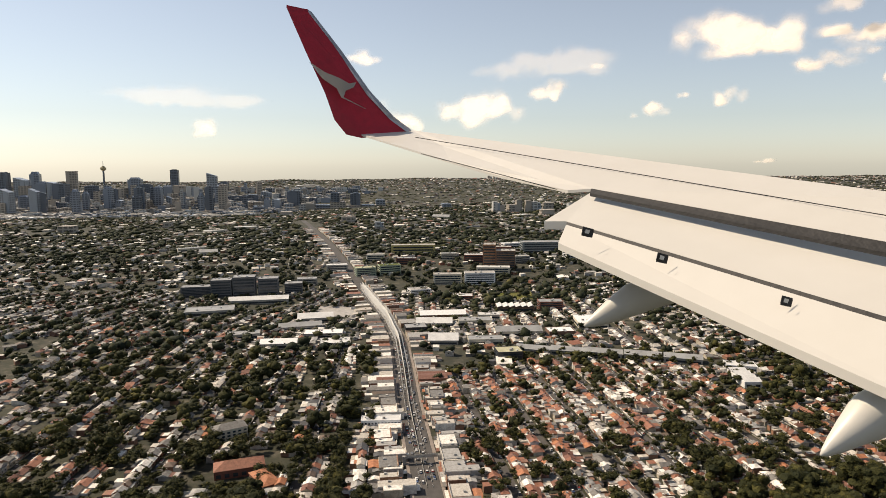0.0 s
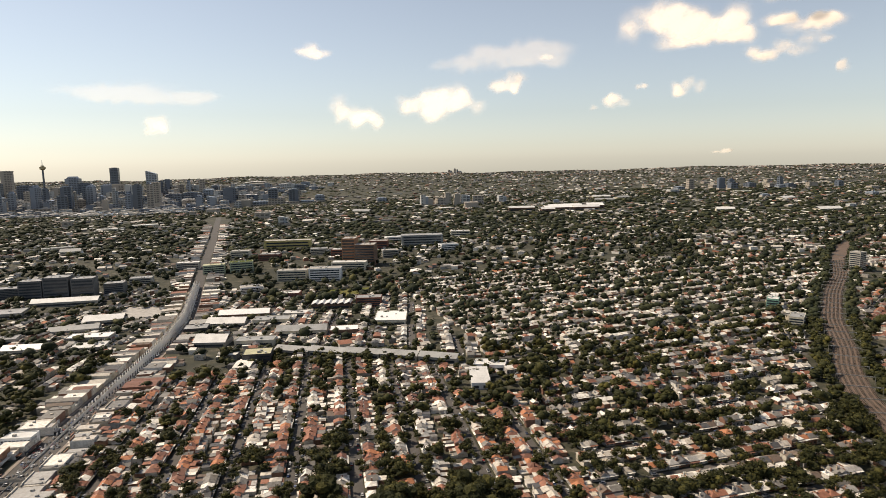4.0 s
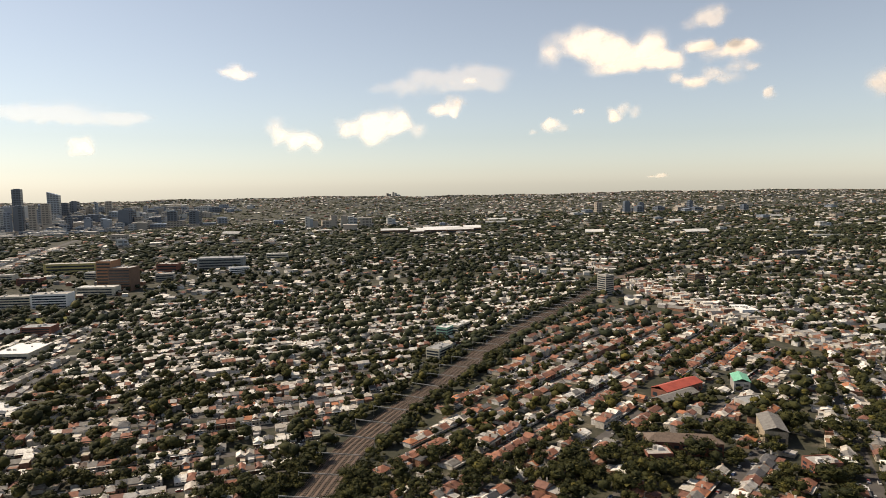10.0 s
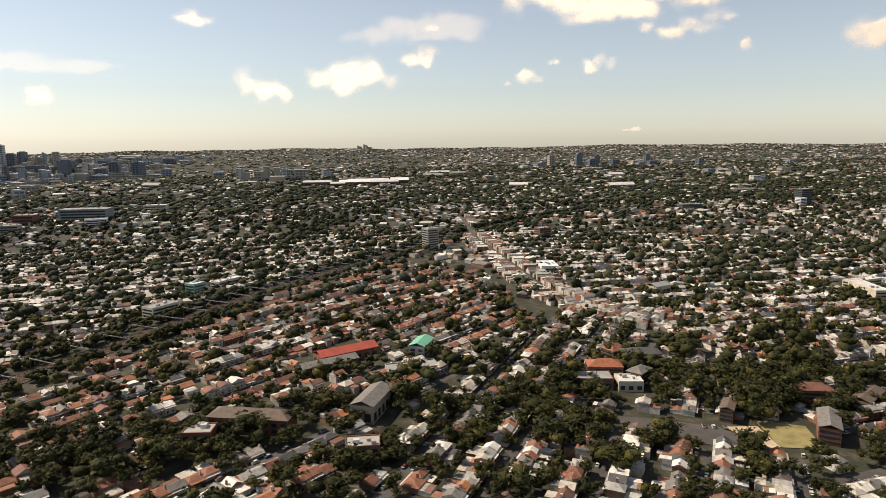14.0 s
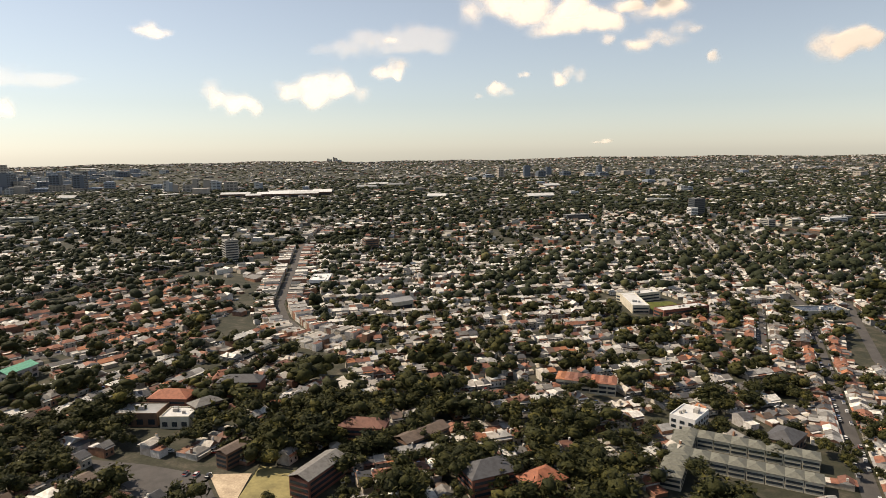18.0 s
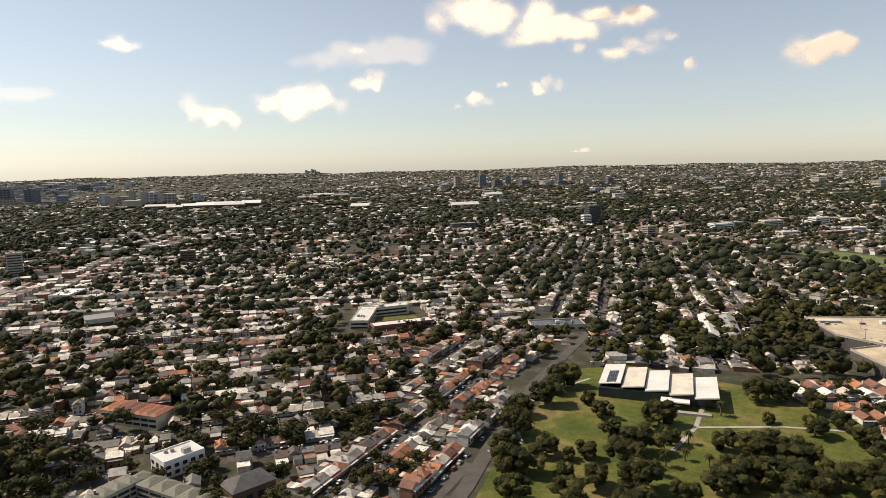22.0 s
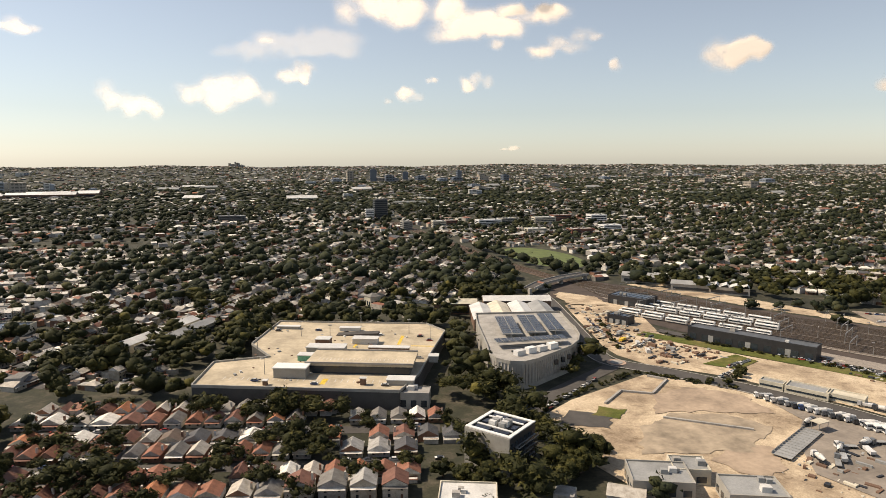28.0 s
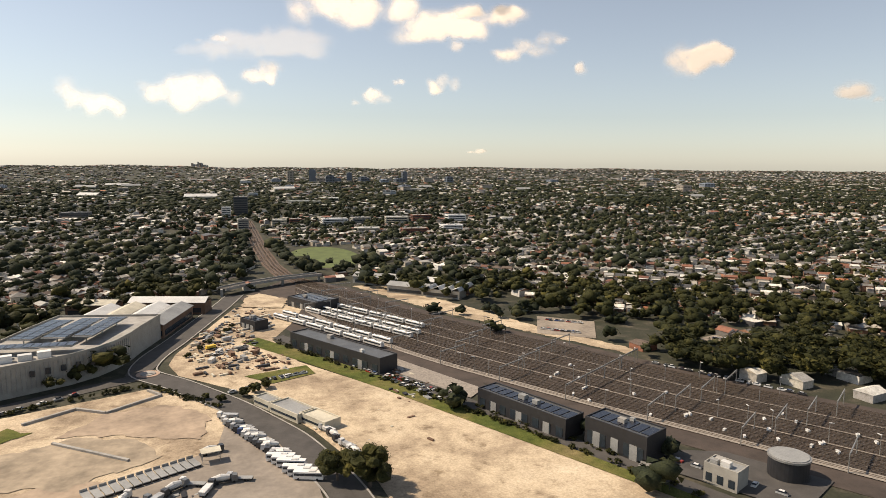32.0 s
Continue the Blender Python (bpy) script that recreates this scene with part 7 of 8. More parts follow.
# ---- city skyline and far landmarks ----
def facade(name, colour, gloss=0.25, bars=0.5):
    """Curtain wall: floors and bays as fine bands of glass and spandrel."""
    def make(n, l, b):
        g = n.new("ShaderNodeNewGeometry")
        sep = n.new("ShaderNodeSeparateXYZ")
        l.new(g.outputs["Position"], sep.inputs[0])
        fac = None
        for axis, size, cut in (("Z", 3.6, 0.45), ("X", 5.2, 0.30), ("Y", 5.2, 0.30)):
            m = n.new("ShaderNodeMath")
            m.operation = "PINGPONG"
            m.inputs[1].default_value = size
            l.new(sep.outputs[axis], m.inputs[0])
            c = n.new("ShaderNodeMath")
            c.operation = "LESS_THAN"
            c.inputs[1].default_value = size * cut
            l.new(m.outputs[0], c.inputs[0])
            if fac is None:
                fac = c.outputs[0]
            else:
                x = n.new("ShaderNodeMath")
                x.operation = "MAXIMUM"
                l.new(fac, x.inputs[0])
                l.new(c.outputs[0], x.inputs[1])
                fac = x.outputs[0]
        mix = n.new("ShaderNodeMix")
        mix.data_type = "RGBA"
        l.new(fac, mix.inputs["Factor"])
        mix.inputs["A"].default_value = (*[c * 0.35 for c in colour], 1)
        mix.inputs["B"].default_value = (*colour, 1)
        l.new(mix.outputs["Result"], b.inputs["Base Color"])
        b.inputs["Roughness"].default_value = gloss
    return material(name, make)


FACADES = [facade("tower_blue_grey", (0.20, 0.23, 0.27)), facade("tower_dark", (0.10, 0.12, 0.15)), facade("tower_pale", (0.42, 0.42, 0.40), 0.5), facade("tower_sandstone", (0.34, 0.30, 0.25), 0.6), facade("tower_steel", (0.26, 0.29, 0.32))]
sky_rng = random.Random(4)


def tower(x, y, top, w, kind, label="distant office tower with bands of glass and stone", group="city towers"):
    base = float(height(x, y))
    r = sky_rng
    ob = thing("office_tower", label, "skyscraper", pose(x, y, base, 0, 0, r.uniform(-12, 12)), group)
    h = max(6.0, top - base)
    d = w * r.uniform(0.7, 1.0)
    mat = FACADES[kind]
    part("podium", solid(0, 0, -2, h * 0.12 + 3, w * 1.15, d * 1.15), [FACADES[3]], ob)
    if kind == 0:
        part("shaft", solid(0, 0, 0, h * 0.9, w, d), [mat], ob)
        part("crown", solid(0, 0, h * 0.9, h, w * 0.8, d * 0.8, w * 0.55, d * 0.55), [mat], ob)
    elif kind == 1:
        part("shaft", solid(0, 0, 0, h, w, d), [mat], ob)
        part("plant_room", solid(0, 0, h, h + 2.5, w * 0.6, d * 0.6), [FACADES[1]], ob)
    elif kind == 2:
        part("shaft", solid(-w * 0.2, 0, 0, h, w * 0.6, d), [mat], ob)
        part("wing", solid(w * 0.25, 0, 0, h * 0.86, w * 0.5, d * 0.9), [FACADES[4]], ob)
    elif kind == 3:
        part("shaft", solid(0, 0, 0, h * 0.97, w, d), [mat], ob)
        part("cornice", solid(0, 0, h * 0.97, h, w * 1.06, d * 1.06), [mat], ob)
    else:
        q = Pile()
        v = [(-w / 2, -d / 2, 0), (w / 2, -d / 2, 0), (w / 2, d / 2, 0), (-w / 2, d / 2, 0), (-w / 2, -d / 2, h), (w / 2, -d / 2, h * 0.88), (w / 2, d / 2, h * 0.88), (-w / 2, d / 2, h)]
        q.quadset(v, [(0, 1, 5, 4), (1, 2, 6, 5), (2, 3, 7, 6), (3, 0, 4, 7), (4, 5, 6, 7)], [0] * 5)
        part("shaft", q, [mat], ob)
    return ob


# place across the view at one distance, height of the top, width
CITY = [(-1467, 103, 36), (-1398, 83, 50), (-1345, 107, 36), (-1322, 66, 40), (-1269, 64, 50), (-1201, 108, 38), (-1145, 11, 56), (-1074, -23, 64), (-1008, 35, 45), (-948, 80, 52), (-903, 50, 38), (-786, 111, 32), (-815, 46, 41), (-767, 44, 45), (-721, 41, 35), (-692, 37, 35), (-631, 97, 42), (-606, 51, 32), (-580, 58, 29), (-608, 7, 36), (-546, 2, 29), (-519, -23, 36)]
CITY += [(-462, -1, 60), (-404, 14, 41), (-354, -16, 45), (-305, 6, 45), (-492, 57, 13), (-434, 56, 24), (-1219, -1, 50), (-1467, -2, 54), (-1388, -8, 50), (-1304, 38, 41), (-1247, 55, 50)]
CITY += [(-1126, 45, 45), (-858, -14, 54), (-660, -8, 41), (-1520, 60, 50), (-1580, 40, 60), (-1640, 70, 44), (-1700, 30, 60)]
KIND = [1, 4, 0, 0, 4, 3, 2, 1, 3, 0, 1, 1, 0, 3, 2, 2, 4, 1, 1, 2, 2, 2]
for i, (x, z, w) in enumerate(CITY):
    y = 2900 + (sky_rng.uniform(-260, 60) if z < 50 else sky_rng.uniform(-80, 120))
    s = (y + 30) / 2930
    tower(x * s, y, 125 + (z - 125) * s + 4, w * s, KIND[i % 22])
tower_rng = random.Random(17)
for i in range(54):
    s = tower_rng.uniform(0.86, 1.04)
    p = tower_rng.uniform(-60, 500)
    top = tower_rng.uniform(0, 62) * (1.0 if p < 430 else 0.6)
    tower((-1284 + 1.95 * p) * s, 2530 * s - 30, 125 + (top - 125) * s, tower_rng.uniform(15, 32), tower_rng.choice((0, 0, 1, 1, 2, 3, 4)), "slim office tower in the distant city centre")
for x, z, w in [(-88, 18, 31), (-14, 15, 35), (75, -6, 33), (-21, -29, 52), (31, -25, 44), (-234, 26, 46), (-197, 0, 26), (-133, -23, 52), (-77, -15, 52)]:
    tower(x, 2380, z + 12, w, 1 if z > 10 else sky_rng.choice((0, 3)), "dark slab tower south of the city", "southern towers")
for x, z, w in [(374, 17, 20), (391, 7, 13), (438, 21, 16), (465, 18, 16), (488, 16, 24), (523, 12, 29), (590, 10, 22), (420, 8, 26)]:
    tower(x, 1734, z + 10, w, sky_rng.choice((2, 3)), "pale housing tower standing in a row", "housing towers")
for x, z, w in [(1355, 34, 20), (1415, 38, 20), (1470, 20, 26), (1503, 8, 30), (1553, 27, 18), (1593, 14, 30), (1640, 10, 26), (1667, 12, 30), (1740, 31, 16), (1700, 10, 34), (1310, 10, 30), (1800, 14, 30), (1850, 18, 22), (1450, 12, 40)]:
    tower(x, 2050 + sky_rng.uniform(-60, 120), z + 4, w, sky_rng.choice((1, 1, 3, 0)), "grey apartment tower of a distant centre", "distant centre towers")
for i in range(9):
    x = 905 + 11 * i + sky_rng.uniform(-3, 3)
    tower(x, 4480 + sky_rng.uniform(-40, 40), float(height(x, 4480)) + sky_rng.uniform(14, 34), sky_rng.uniform(8, 14), sky_rng.choice((2, 3)), "far apartment tower on the ridge", "towers on the ridge")
for i in range(120):
    y = sky_rng.uniform(1100, 2700)
    x = sky_rng.uniform(-0.5 * y, 1100 + 1.0 * y)
    if i < 34:
        tower(x, y, float(height(x, y)) + sky_rng.uniform(8, 17), sky_rng.uniform(14, 34), sky_rng.choice((0, 2, 3, 3)), "mid-rise apartment block among distant trees", "distant apartment blocks")
blocks, block_rng = Pile(), random.Random(31)
for i in range(900):
    y = block_rng.uniform(1900, 3200)
    x = block_rng.uniform(-0.70 * y, -300 + 0.36 * (y - 2000))
    deep = min(1.0, max(0.0, (y - 1980) / 450))
    h = (6 + 26 * deep * block_rng.random() ** 1.6) * (1.0 if x < -150 else 0.7)
    w, d, a = block_rng.uniform(14, 48), block_rng.uniform(14, 36), block_rng.uniform(-0.3, 0.3)
    c, sn, z = math.cos(a), math.sin(a), float(height(x, y))
    k = block_rng.choice((0, 1, 2, 2, 3, 3, 4))
    blocks.box(x, y, z - 2, z + h, w, d, c, sn, k, block_rng.choice((5, 6, 6, 6, 1, 1)))
    blocks.box(x + 2, y + 1, z + h, z + h + 2.2, w * 0.4, d * 0.45, c, sn, 6, 6)
tagged(blocks.done("city_blocks", FACADES + [white_paint, grey_panel]), "dense mid-rise blocks of grey, brown and glass round the towers", "buildings", kind="stuff")
needle = thing("observation_tower", "slim observation tower with a golden turret and spire", "tower", pose(-1195, 3230, 0))
gold = plain("golden_turret", (0.45, 0.36, 0.20), 0.4, 0.3)
q = Pile()
tapered(q, (0, 0, 0), (0, 0, 118), 5, 4, 12)
part("shaft", q, [FACADES[1]], needle)
q = Pile()
tapered(q, (0, 0, 112), (0, 0, 118), 6, 13, 16)
tapered(q, (0, 0, 118), (0, 0, 127), 13, 13, 16)
tapered(q, (0, 0, 127), (0, 0, 133), 9, 6, 16)
part("turret", q, [gold], needle)
q = Pile()
tapered(q, (0, 0, 133), (0, 0, 158), 1.6, 0.6, 8)
part("spire", q, [steel], needle)
arena = thing("stadium", "white saddle-roofed stadium among distant trees", "stadium", pose(-255, 3280, 4, 0, 0, 10))
q, n = Pile(), 28
v = []
for ring in ((62, 46, 24), (44, 30, 20)):
    v += [(ring[0] * math.cos(k * 2 * math.pi / n), ring[1] * math.sin(k * 2 * math.pi / n), ring[2] + 7 * abs(math.sin(k * 2 * math.pi / n))) for k in range(n)]
q.quadset(v, [(k, (k + 1) % n, n + (k + 1) % n, n + k) for k in range(n)], [0] * n)
q.quadset([(a, b, c - 2) for a, b, c in v], [(n + k, n + (k + 1) % n, (k + 1) % n, k) for k in range(n)], [0] * n)
part("roof", q, [white_paint], arena)
part("stand", prism([(56 * math.cos(k * 2 * math.pi / n), 41 * math.sin(k * 2 * math.pi / n)) for k in range(n)], 0, 21), [grey_panel], arena)
for i, (x, y, w, d) in enumerate([(640, 1400, 70, 20), (700, 1390, 60, 22), (668, 1440, 80, 20), (560, 1430, 60, 18), (740, 1440, 40, 26), (600, 1360, 30, 16)]):
    block("train_workshop", "large old train workshop with a long white roof", "workshop", x, y, -4, w, d, 7, brick_brown, white_paint if i % 2 == 0 else pale_tin, 1, 6, "gable", group="old train workshops")
wt = random.Random(12)
for i in range(60):
    x, y = wt.uniform(-300, 2200), wt.uniform(900, 2300)
    if i < 26:
        block("warehouse", "distant warehouse with a wide white roof", "warehouse", x, y, wt.uniform(-30, 30), wt.uniform(24, 60), wt.uniform(14, 26), 5, cream, wt.choice((pale_tin, grey_tin, grey_tin)), 1, 3, "gable" if i % 2 else "flat", group="distant warehouses", sides=(0,), clutter=0)


def make_water(n, l, b):
    t = where(n, l, 0.02, 3)
    b.inputs["Base Color"].default_value = (0.08, 0.13, 0.17, 1)
    b.inputs["Roughness"].default_value = 0.22
    bump(n, l, b, t.outputs["Fac"], 0.2, 2.0)


harbour = material("harbour_water", make_water)
tagged(mesh_object("harbour", [(-2500, 3330, 3), (-820, 3330, 3), (-900, 3560, 3), (-2500, 3640, 3)], [(0, 1, 2, 3)], [harbour]), "strip of pale blue harbour water behind the towers", "water", kind="structure")


# ---- clouds ----
def make_cloud(n, l, b):
    """Vapour: thin towards the edge by its density; sunward normals imitate scattered light."""
    both = n.new("ShaderNodeAddShader")
    g = n.new("ShaderNodeNewGeometry")
    # normals turned to the sun on both sides, so the sheet looks lit throughout
    for k, (kind, side) in enumerate((("ShaderNodeBsdfTranslucent", -1), ("ShaderNodeBsdfDiffuse", 1))):
        t, v, u = n.new(kind), n.new("ShaderNodeVectorMath"), n.new("ShaderNodeVectorMath")
        t.inputs["Color"].default_value = (0.395, 0.362, 0.328, 1)
        v.operation, u.operation = "MULTIPLY_ADD", "NORMALIZE"
        v.inputs[1].default_value = (0.07, 0.07, 0.07)
        v.inputs[2].default_value = tuple(sdir * side)
        l.new(g.outputs["Normal"], v.inputs[0])
        l.new(v.outputs[0], u.inputs[0])
        l.new(u.outputs[0], t.inputs["Normal"])
        l.new(t.outputs[0], both.inputs[k])
    c, x = n.new("ShaderNodeBsdfTransparent"), n.new("ShaderNodeMixShader")
    a = n.new("ShaderNodeAttribute")
    a.attribute_name = "vapour_depth"
    k = where(n, l, 0.010, 7, 0.66)
    e, q = n.new("ShaderNodeMath"), n.new("ShaderNodeMath")
    e.operation, q.operation = "MULTIPLY_ADD", "MULTIPLY"
    e.inputs[1].default_value, e.inputs[2].default_value = 2.2, -0.1
    l.new(k.outputs["Fac"], e.inputs[0])
    l.new(e.outputs[0], q.inputs[0])
    l.new(a.outputs["Fac"], q.inputs[1])
    r = n.new("ShaderNodeMapRange")
    r.interpolation_type = "SMOOTHSTEP"
    r.inputs["From Min"].default_value, r.inputs["From Max"].default_value = 0.06, 3.0
    r.inputs["To Max"].default_value = 0.9
    l.new(q.outputs[0], r.inputs["Value"])
    q = n.new("ShaderNodeMath")
    q.operation = "MULTIPLY"
    t2 = n.new("ShaderNodeAttribute")
    t2.attribute_name = "vapour_thick"
    l.new(r.outputs[0], q.inputs[0])
    l.new(t2.outputs["Fac"], q.inputs[1])
    l.new(q.outputs[0], x.inputs[0])
    l.new(c.outputs[0], x.inputs[1])
    l.new(both.outputs[0], x.inputs[2])
    l.new(x.outputs[0], n["Material Output"].inputs["Surface"])
    n.remove(b)


vapour = material("cloud_vapour", make_cloud)
cloud_rng = random.Random(2)


def cloud(x, y, z, w, h, lumps, lean, thick):
    """A billowing body, thickest in its middle, that thins out to nothing all round."""
    r = cloud_rng
    turn = math.degrees(math.atan2(-(x - 684), y))
    puffs = []
    for i in range(lumps * 3):
        u = r.uniform(-0.36, 0.36)
        k = (1 - abs(u)) * r.uniform(0.55, 1.0)
        puffs.append((u * w, (r.uniform(-0.30, 0.10) + 0.30 * k) * h + u * lean, w * (0.12 + 0.20 / lumps) * k, h * 0.34 * k))
    nu, nv = 64, 36
    verts, faces, dens = [], [], []
    seed = r.uniform(0, 90)
    for j in range(nv + 1):
        for i in range(nu + 1):
            a, c = (i / nu - 0.5) * w * 1.4, (j / nv - 0.5) * h * 1.7
            wob = Vector((a / h * 2.2 + seed, c / h * 2.2, 0.3))
            aa, cc = a + 0.10 * h * noise.noise(wob * 1.6), c + 0.10 * h * noise.noise(wob * 1.6 + Vector((9, 0, 0)))
            f = 0.0
            for pu, pw, ru, rw in puffs:
                g = 1 - ((aa - pu) / ru / 1.5) ** 2 - ((cc - pw) / rw / (1.5 if cc > pw else 1.2)) ** 2
                if g > 0:
                    f += g * g
            edge = max(0.0, 1 - (a / (0.68 * w)) ** 2 - (c / (0.82 * h)) ** 2) ** 0.7
            q = min(4.0, 1.5 * f) * edge
            verts.append((a, h * 0.02 * min(1.0, 0.4 * f), c * 1.3))
            dens.append(q)
    for j in range(nv):
        for i in range(nu):
            k = j * (nu + 1) + i
            ring = (k, k + 1, k + nu + 2, k + nu + 1)
            if max(dens[t] for t in ring) > 0.004:
                faces.append(ring)
    ob = mesh_object("cloud", verts, faces, [vapour])
    ob.data.attributes.new("vapour_depth", "FLOAT", "POINT").data.foreach_set("value", dens)
    ob.data.attributes.new("vapour_thick", "FLOAT", "POINT").data.foreach_set("value", [thick] * len(dens))
    ob.data.polygons.foreach_set("use_smooth", [True] * len(ob.data.polygons))
    ob.matrix_world = pose(x, y, z, 40, 0, turn)
    return tagged(ob, "soft white cumulus cloud with a thin ragged edge" if thick > 0.6 else "thin pale veil of high cloud", "cloud", "clouds")


# place, width, height, lumps, lean, thickness
CLOUDS = [(1654, 2750, 682, 640, 240, 4, 40, 1), (2258, 3691, 790, 800, 230, 4, 60, 1), (2293, 2772, 705, 540, 150, 3, 30, 1), (2903, 3699, 745, 620, 170, 3, 90, 1), (2501, 4168, 548, 290, 200, 2, 40, 1), (2061, 4452, 494, 320, 135, 2, 0, 0.9)]
CLOUDS += [(2230, 4274, 605, 120, 95, 1, 0, 0.7), (263, 4777, 420, 520, 290, 3, 0, 1), (900, 4767, 500, 820, 330, 4, 120, 1), (1330, 4614, 618, 380, 220, 2, 60, 0.95), (-949, 4321, 345, 250, 165, 2, 0, 0.9), (40, 3508, 668, 250, 105, 2, 0, 0.8)]
CLOUDS += [(3630, 3158, 598, 700, 240, 4, 130, 1), (4164, 2570, 423, 330, 135, 2, 0, 0.9), (2700, 4040, 142, 190, 45, 2, 0, 0.5), (3212, 3630, 635, 140, 120, 1, 0, 0.7), (2226, 2779, 840, 330, 130, 2, 40, 0.6), (2235, 3051, 633, 150, 100, 1, 40, 0.6)]
CLOUDS += [(1103, 3021, 583, 190, 55, 2, 0, 0.4), (1325, 4590, 800, 1300, 250, 5, 60, 0.28), (-1137, 4560, 560, 1500, 170, 4, 0, 0.22)]
for row in CLOUDS:
    cloud(*row)

# ---- the airliner's wing, as it stands when the flight begins ----
WING = aim(*PATH[0][1:])
FOCAL = 784 / math.tan(radians(68.63) / 2)


def air(x, y, deep):
    """A point of the wing by its bearing and distance from the seat."""
    return WING @ Vector(((x - 784) / FOCAL * deep, (441 - y) / FOCAL * deep, -deep))


wing_up = (WING.to_3x3() @ Vector((0, 1, 0))).normalized()


def slab(name, pts, thick, mat, parent, label=""):
    """A panel between corner points, with thickness below it."""
    q = Pile()
    n = len(pts)
    v = [air(*p) for p in pts]
    q.quadset([tuple(p) for p in v] + [tuple(p - wing_up * thick) for p in v], [tuple(range(n)), tuple(range(2 * n - 1, n - 1, -1))] + [(i, n + i, n + (i + 1) % n, (i + 1) % n) for i in range(n)], [0] * (n + 2))
    return part(name, q, [mat], parent, label)


def make_wing_paint(n, l, b):
    t, g = where(n, l, 1.6, 3), where(n, l, 40.0, 2)
    r = ramp_node(n, [(0.3, (0.50, 0.475, 0.425)), (0.7, (0.525, 0.50, 0.45))])
    l.new(t.outputs["Fac"], r.inputs[0])
    l.new(r.outputs[0], b.inputs["Base Color"])
    b.inputs["Roughness"].default_value = 0.42
    bump(n, l, b, g.outputs["Fac"], 0.02, 0.01)


wing_paint = material("warm_white_aircraft_paint", make_wing_paint)
wing_red = plain("red_aircraft_paint", (0.40, 0.005, 0.020), 0.55, 0, 1.0, 0.15, 6.0)
# near-black of gaps, brackets and seams, also used as painted shade
gap_shade_dark = plain("dark_wing_gap_and_shade", (0.02, 0.018, 0.016), 0.7)
wing = thing("aircraft_wing", "white airliner wing with extended flaps and a red winglet", "aircraft wing", Matrix.Identity(4))
slab("main_panel", [(640, 238, 15.0), (730, 231, 15.2), (1100, 280, 10.2), (1700, 356, 6.4), (1700, 452, 5.6), (1050, 334, 8.8), (1005, 337, 9.0), (880, 310, 10.6), (745, 270, 12.8)], 0.04, wing_paint, wing)
# dark slab painted in for the shade in the slot behind the main panel
slab("trailing_shadow", [(1046, 334, 8.5), (1700, 452, 5.3), (1700, 474, 5.2), (1044, 342, 8.4)], 0.04, gap_shade_dark, wing)
flap = slab("inner_flap", [(1050, 338, 8.7), (1700, 464, 5.5), (1700, 600, 4.7), (1003, 392, 8.0), (963, 392, 8.1)], 0.10, wing_paint, wing)
slab("flap_gap", [(1003, 393, 7.98), (1700, 600, 4.68), (1700, 612, 4.66), (1002, 399, 7.95)], 0.03, gap_shade_dark, wing)
aft = slab("aft_flap", [(1002, 398, 7.9), (1700, 610, 4.62), (1700, 745, 4.2), (988, 430, 7.6)], 0.08, wing_paint, wing)
for x, y, d in ((1040, 409, 7.7), (1172, 455, 7.0), (1392, 531, 6.0)):
    s = d / 7.0
    b = slab("hinge_bracket", [(x - 8, y - 8, d - 0.5), (x + 11, y - 3, d - 0.5), (x + 8, y + 9, d - 0.52), (x - 11, y + 5, d - 0.52)], 0.02, gap_shade_dark, aft)
    slab("bracket_arm", [(x - 3, y - 3, d - 0.56), (x + 4, y - 1, d - 0.56), (x + 2, y + 4, d - 0.57), (x - 5, y + 2, d - 0.57)], 0.01, wing_paint, b)


def fairing(spine):
    """A long rounded pod that tapers to a point behind the flap."""
    q, n = Pile(), 16
    mid = [air(x, y, d) for x, y, d, _, _ in spine]
    for k, (c, row) in enumerate(zip(mid, spine)):
        way = (mid[min(k + 1, len(mid) - 1)] - mid[max(k - 1, 0)]).normalized()
        side = way.cross(wing_up).normalized()
        up = side.cross(way)
        q.v += [tuple(c + side * row[3] * math.cos(i * 2 * math.pi / n) + up * row[4] * math.sin(i * 2 * math.pi / n)) for i in range(n)]
    for k in range(len(mid) - 1):
        q.f += [(k * n + i, k * n + (i + 1) % n, (k + 1) * n + (i + 1) % n, (k + 1) * n + i) for i in range(n)]
    q.f.append(tuple(range((len(mid) - 1) * n, len(mid) * n)))
    q.m = [0] * len(q.f)
    ob = part("flap_fairing", q, [wing_paint], wing, "tapered fairing under the flap")
    ob.data.polygons.foreach_set("use_smooth", [True] * len(ob.data.polygons))


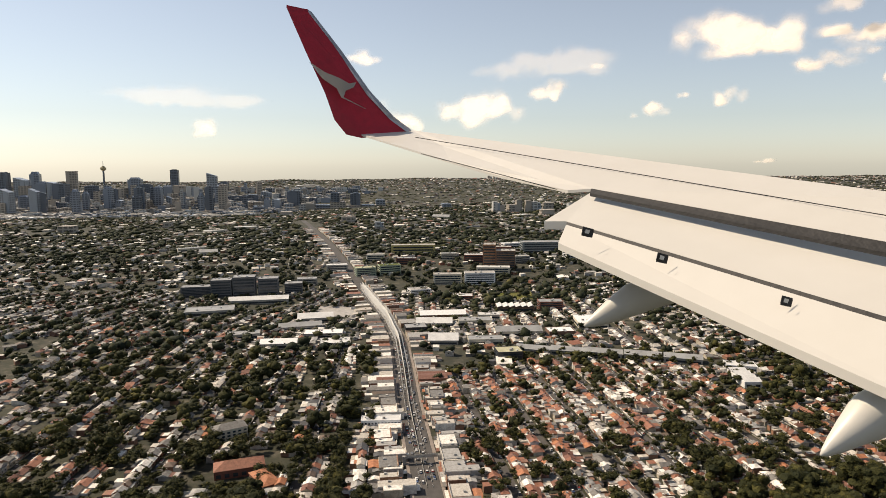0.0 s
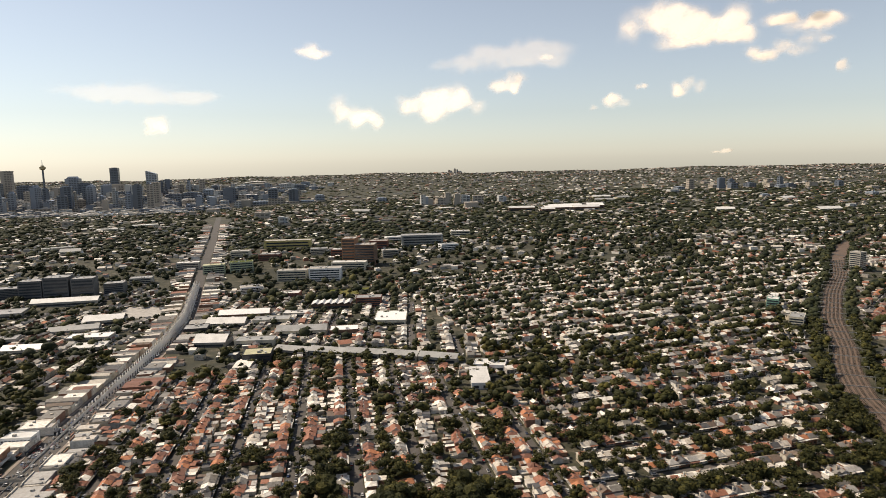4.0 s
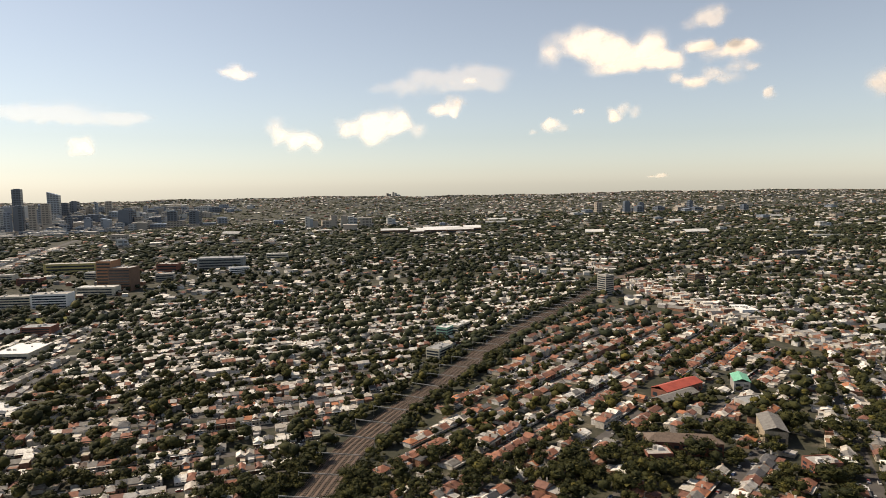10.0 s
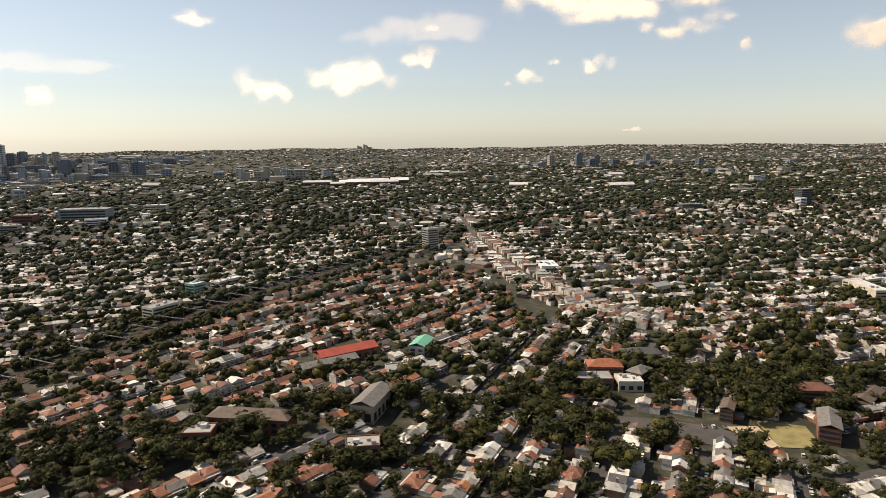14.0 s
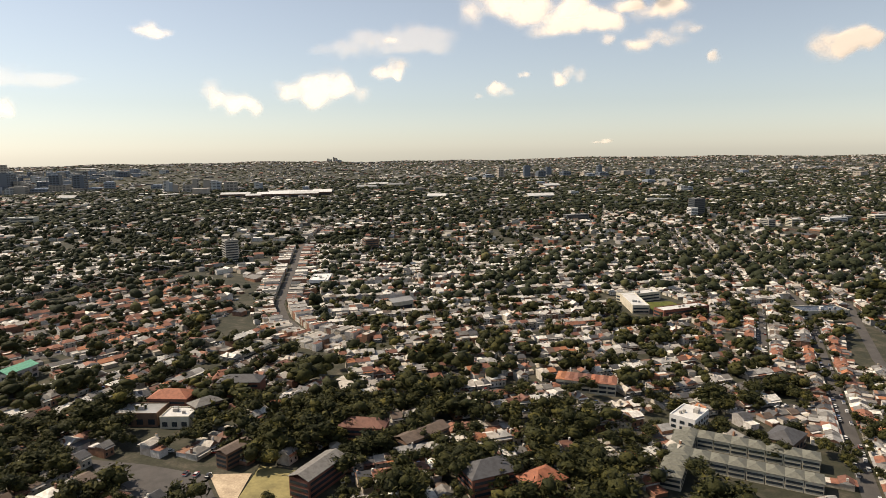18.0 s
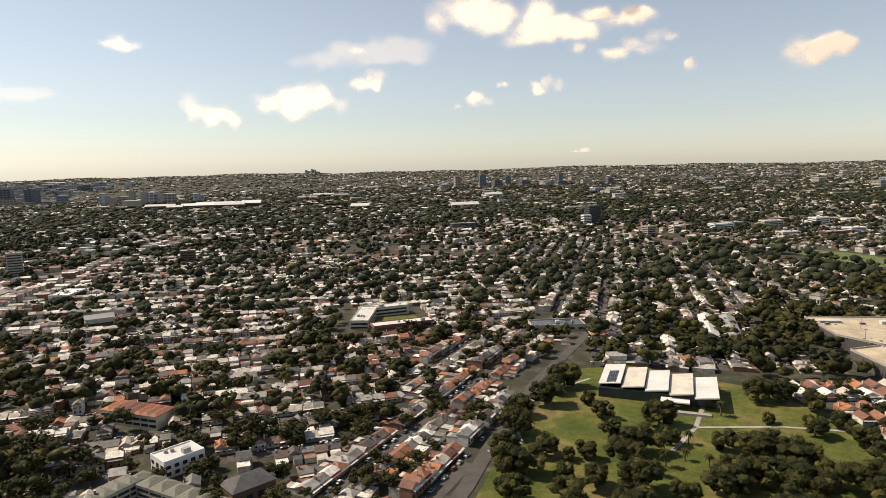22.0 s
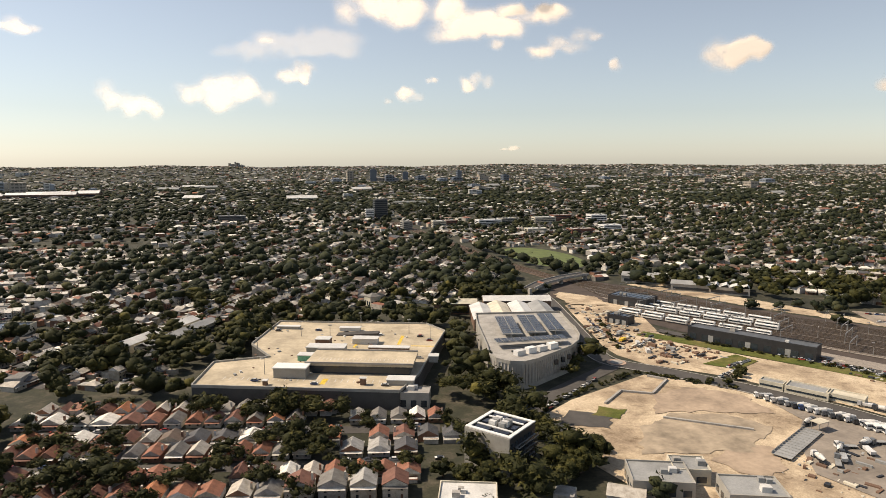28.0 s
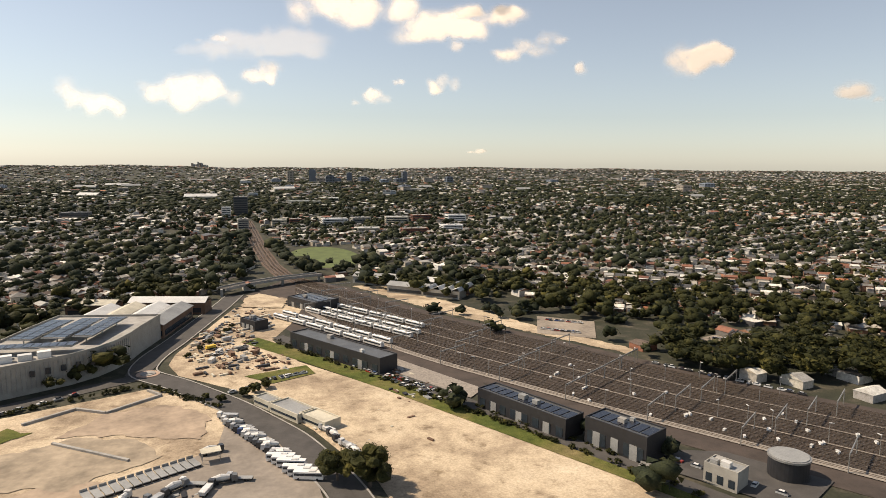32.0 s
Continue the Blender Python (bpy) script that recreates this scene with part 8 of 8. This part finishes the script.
fairing([(1215, 500, 7.5, 0.16, 0.20), (1160, 514, 7.45, 0.17, 0.20), (1120, 530, 7.4, 0.16, 0.19), (1086, 549, 7.35, 0.12, 0.14), (1058, 565, 7.3, 0.075, 0.085), (1040, 574, 7.28, 0.035, 0.04), (1034, 577, 7.27, 0.01, 0.01)])
fairing([(1640, 700, 4.95, 0.17, 0.20), (1580, 716, 4.9, 0.17, 0.20), (1540, 737, 4.86, 0.16, 0.18), (1505, 765, 4.82, 0.11, 0.12), (1478, 787, 4.8, 0.065, 0.075), (1460, 801, 4.78, 0.03, 0.035), (1452, 806, 4.77, 0.008, 0.008)])
for a, b in (((745, 272, 12.7), (985, 335, 9.3)), ((735, 243, 14.2), (1568, 381, 6.6)), ((1225, 360, 8.4), (1280, 341, 8.6)), ((1385, 392, 7.3), (1435, 371, 7.5))):
    slab("panel_seam", [(a[0], a[1] - 0.4, a[2] - 0.2), (b[0], b[1] - 0.5, b[2] - 0.2), (b[0], b[1] + 0.5, b[2] - 0.2), (a[0], a[1] + 0.4, a[2] - 0.2)], 0.005, gap_shade_dark, wing)
tip = slab("winglet", [(507, 9, 15.2), (545, 17, 15.4), (600, 92, 15.4), (650, 165, 15.3), (690, 208, 15.2), (725, 231, 15.1), (640, 240, 15.0), (613, 234, 15.0), (592, 208, 15.0), (575, 160, 15.05), (540, 85, 15.1)], 0.06, wing_red, wing, "red winglet with a white emblem")
slab("leading_edge", [(545, 17, 15.38), (552, 22, 15.42), (606, 92, 15.42), (656, 163, 15.32), (696, 206, 15.22), (728, 230, 15.12), (718, 229, 15.06), (690, 208, 15.16), (650, 165, 15.26), (600, 92, 15.36)], 0.05, plain("bare_metal_edge", (0.40, 0.40, 0.42), 0.35, 0.5), tip)
slab("emblem", [(548, 110, 14.9), (575, 128, 14.9), (600, 138, 14.9), (618, 148, 14.9), (630, 146, 14.9), (626, 154, 14.9), (612, 160, 14.9), (608, 172, 14.9), (648, 193, 14.9), (604, 172, 14.9), (596, 156, 14.9), (570, 138, 14.9)], 0.01, wing_paint, tip)
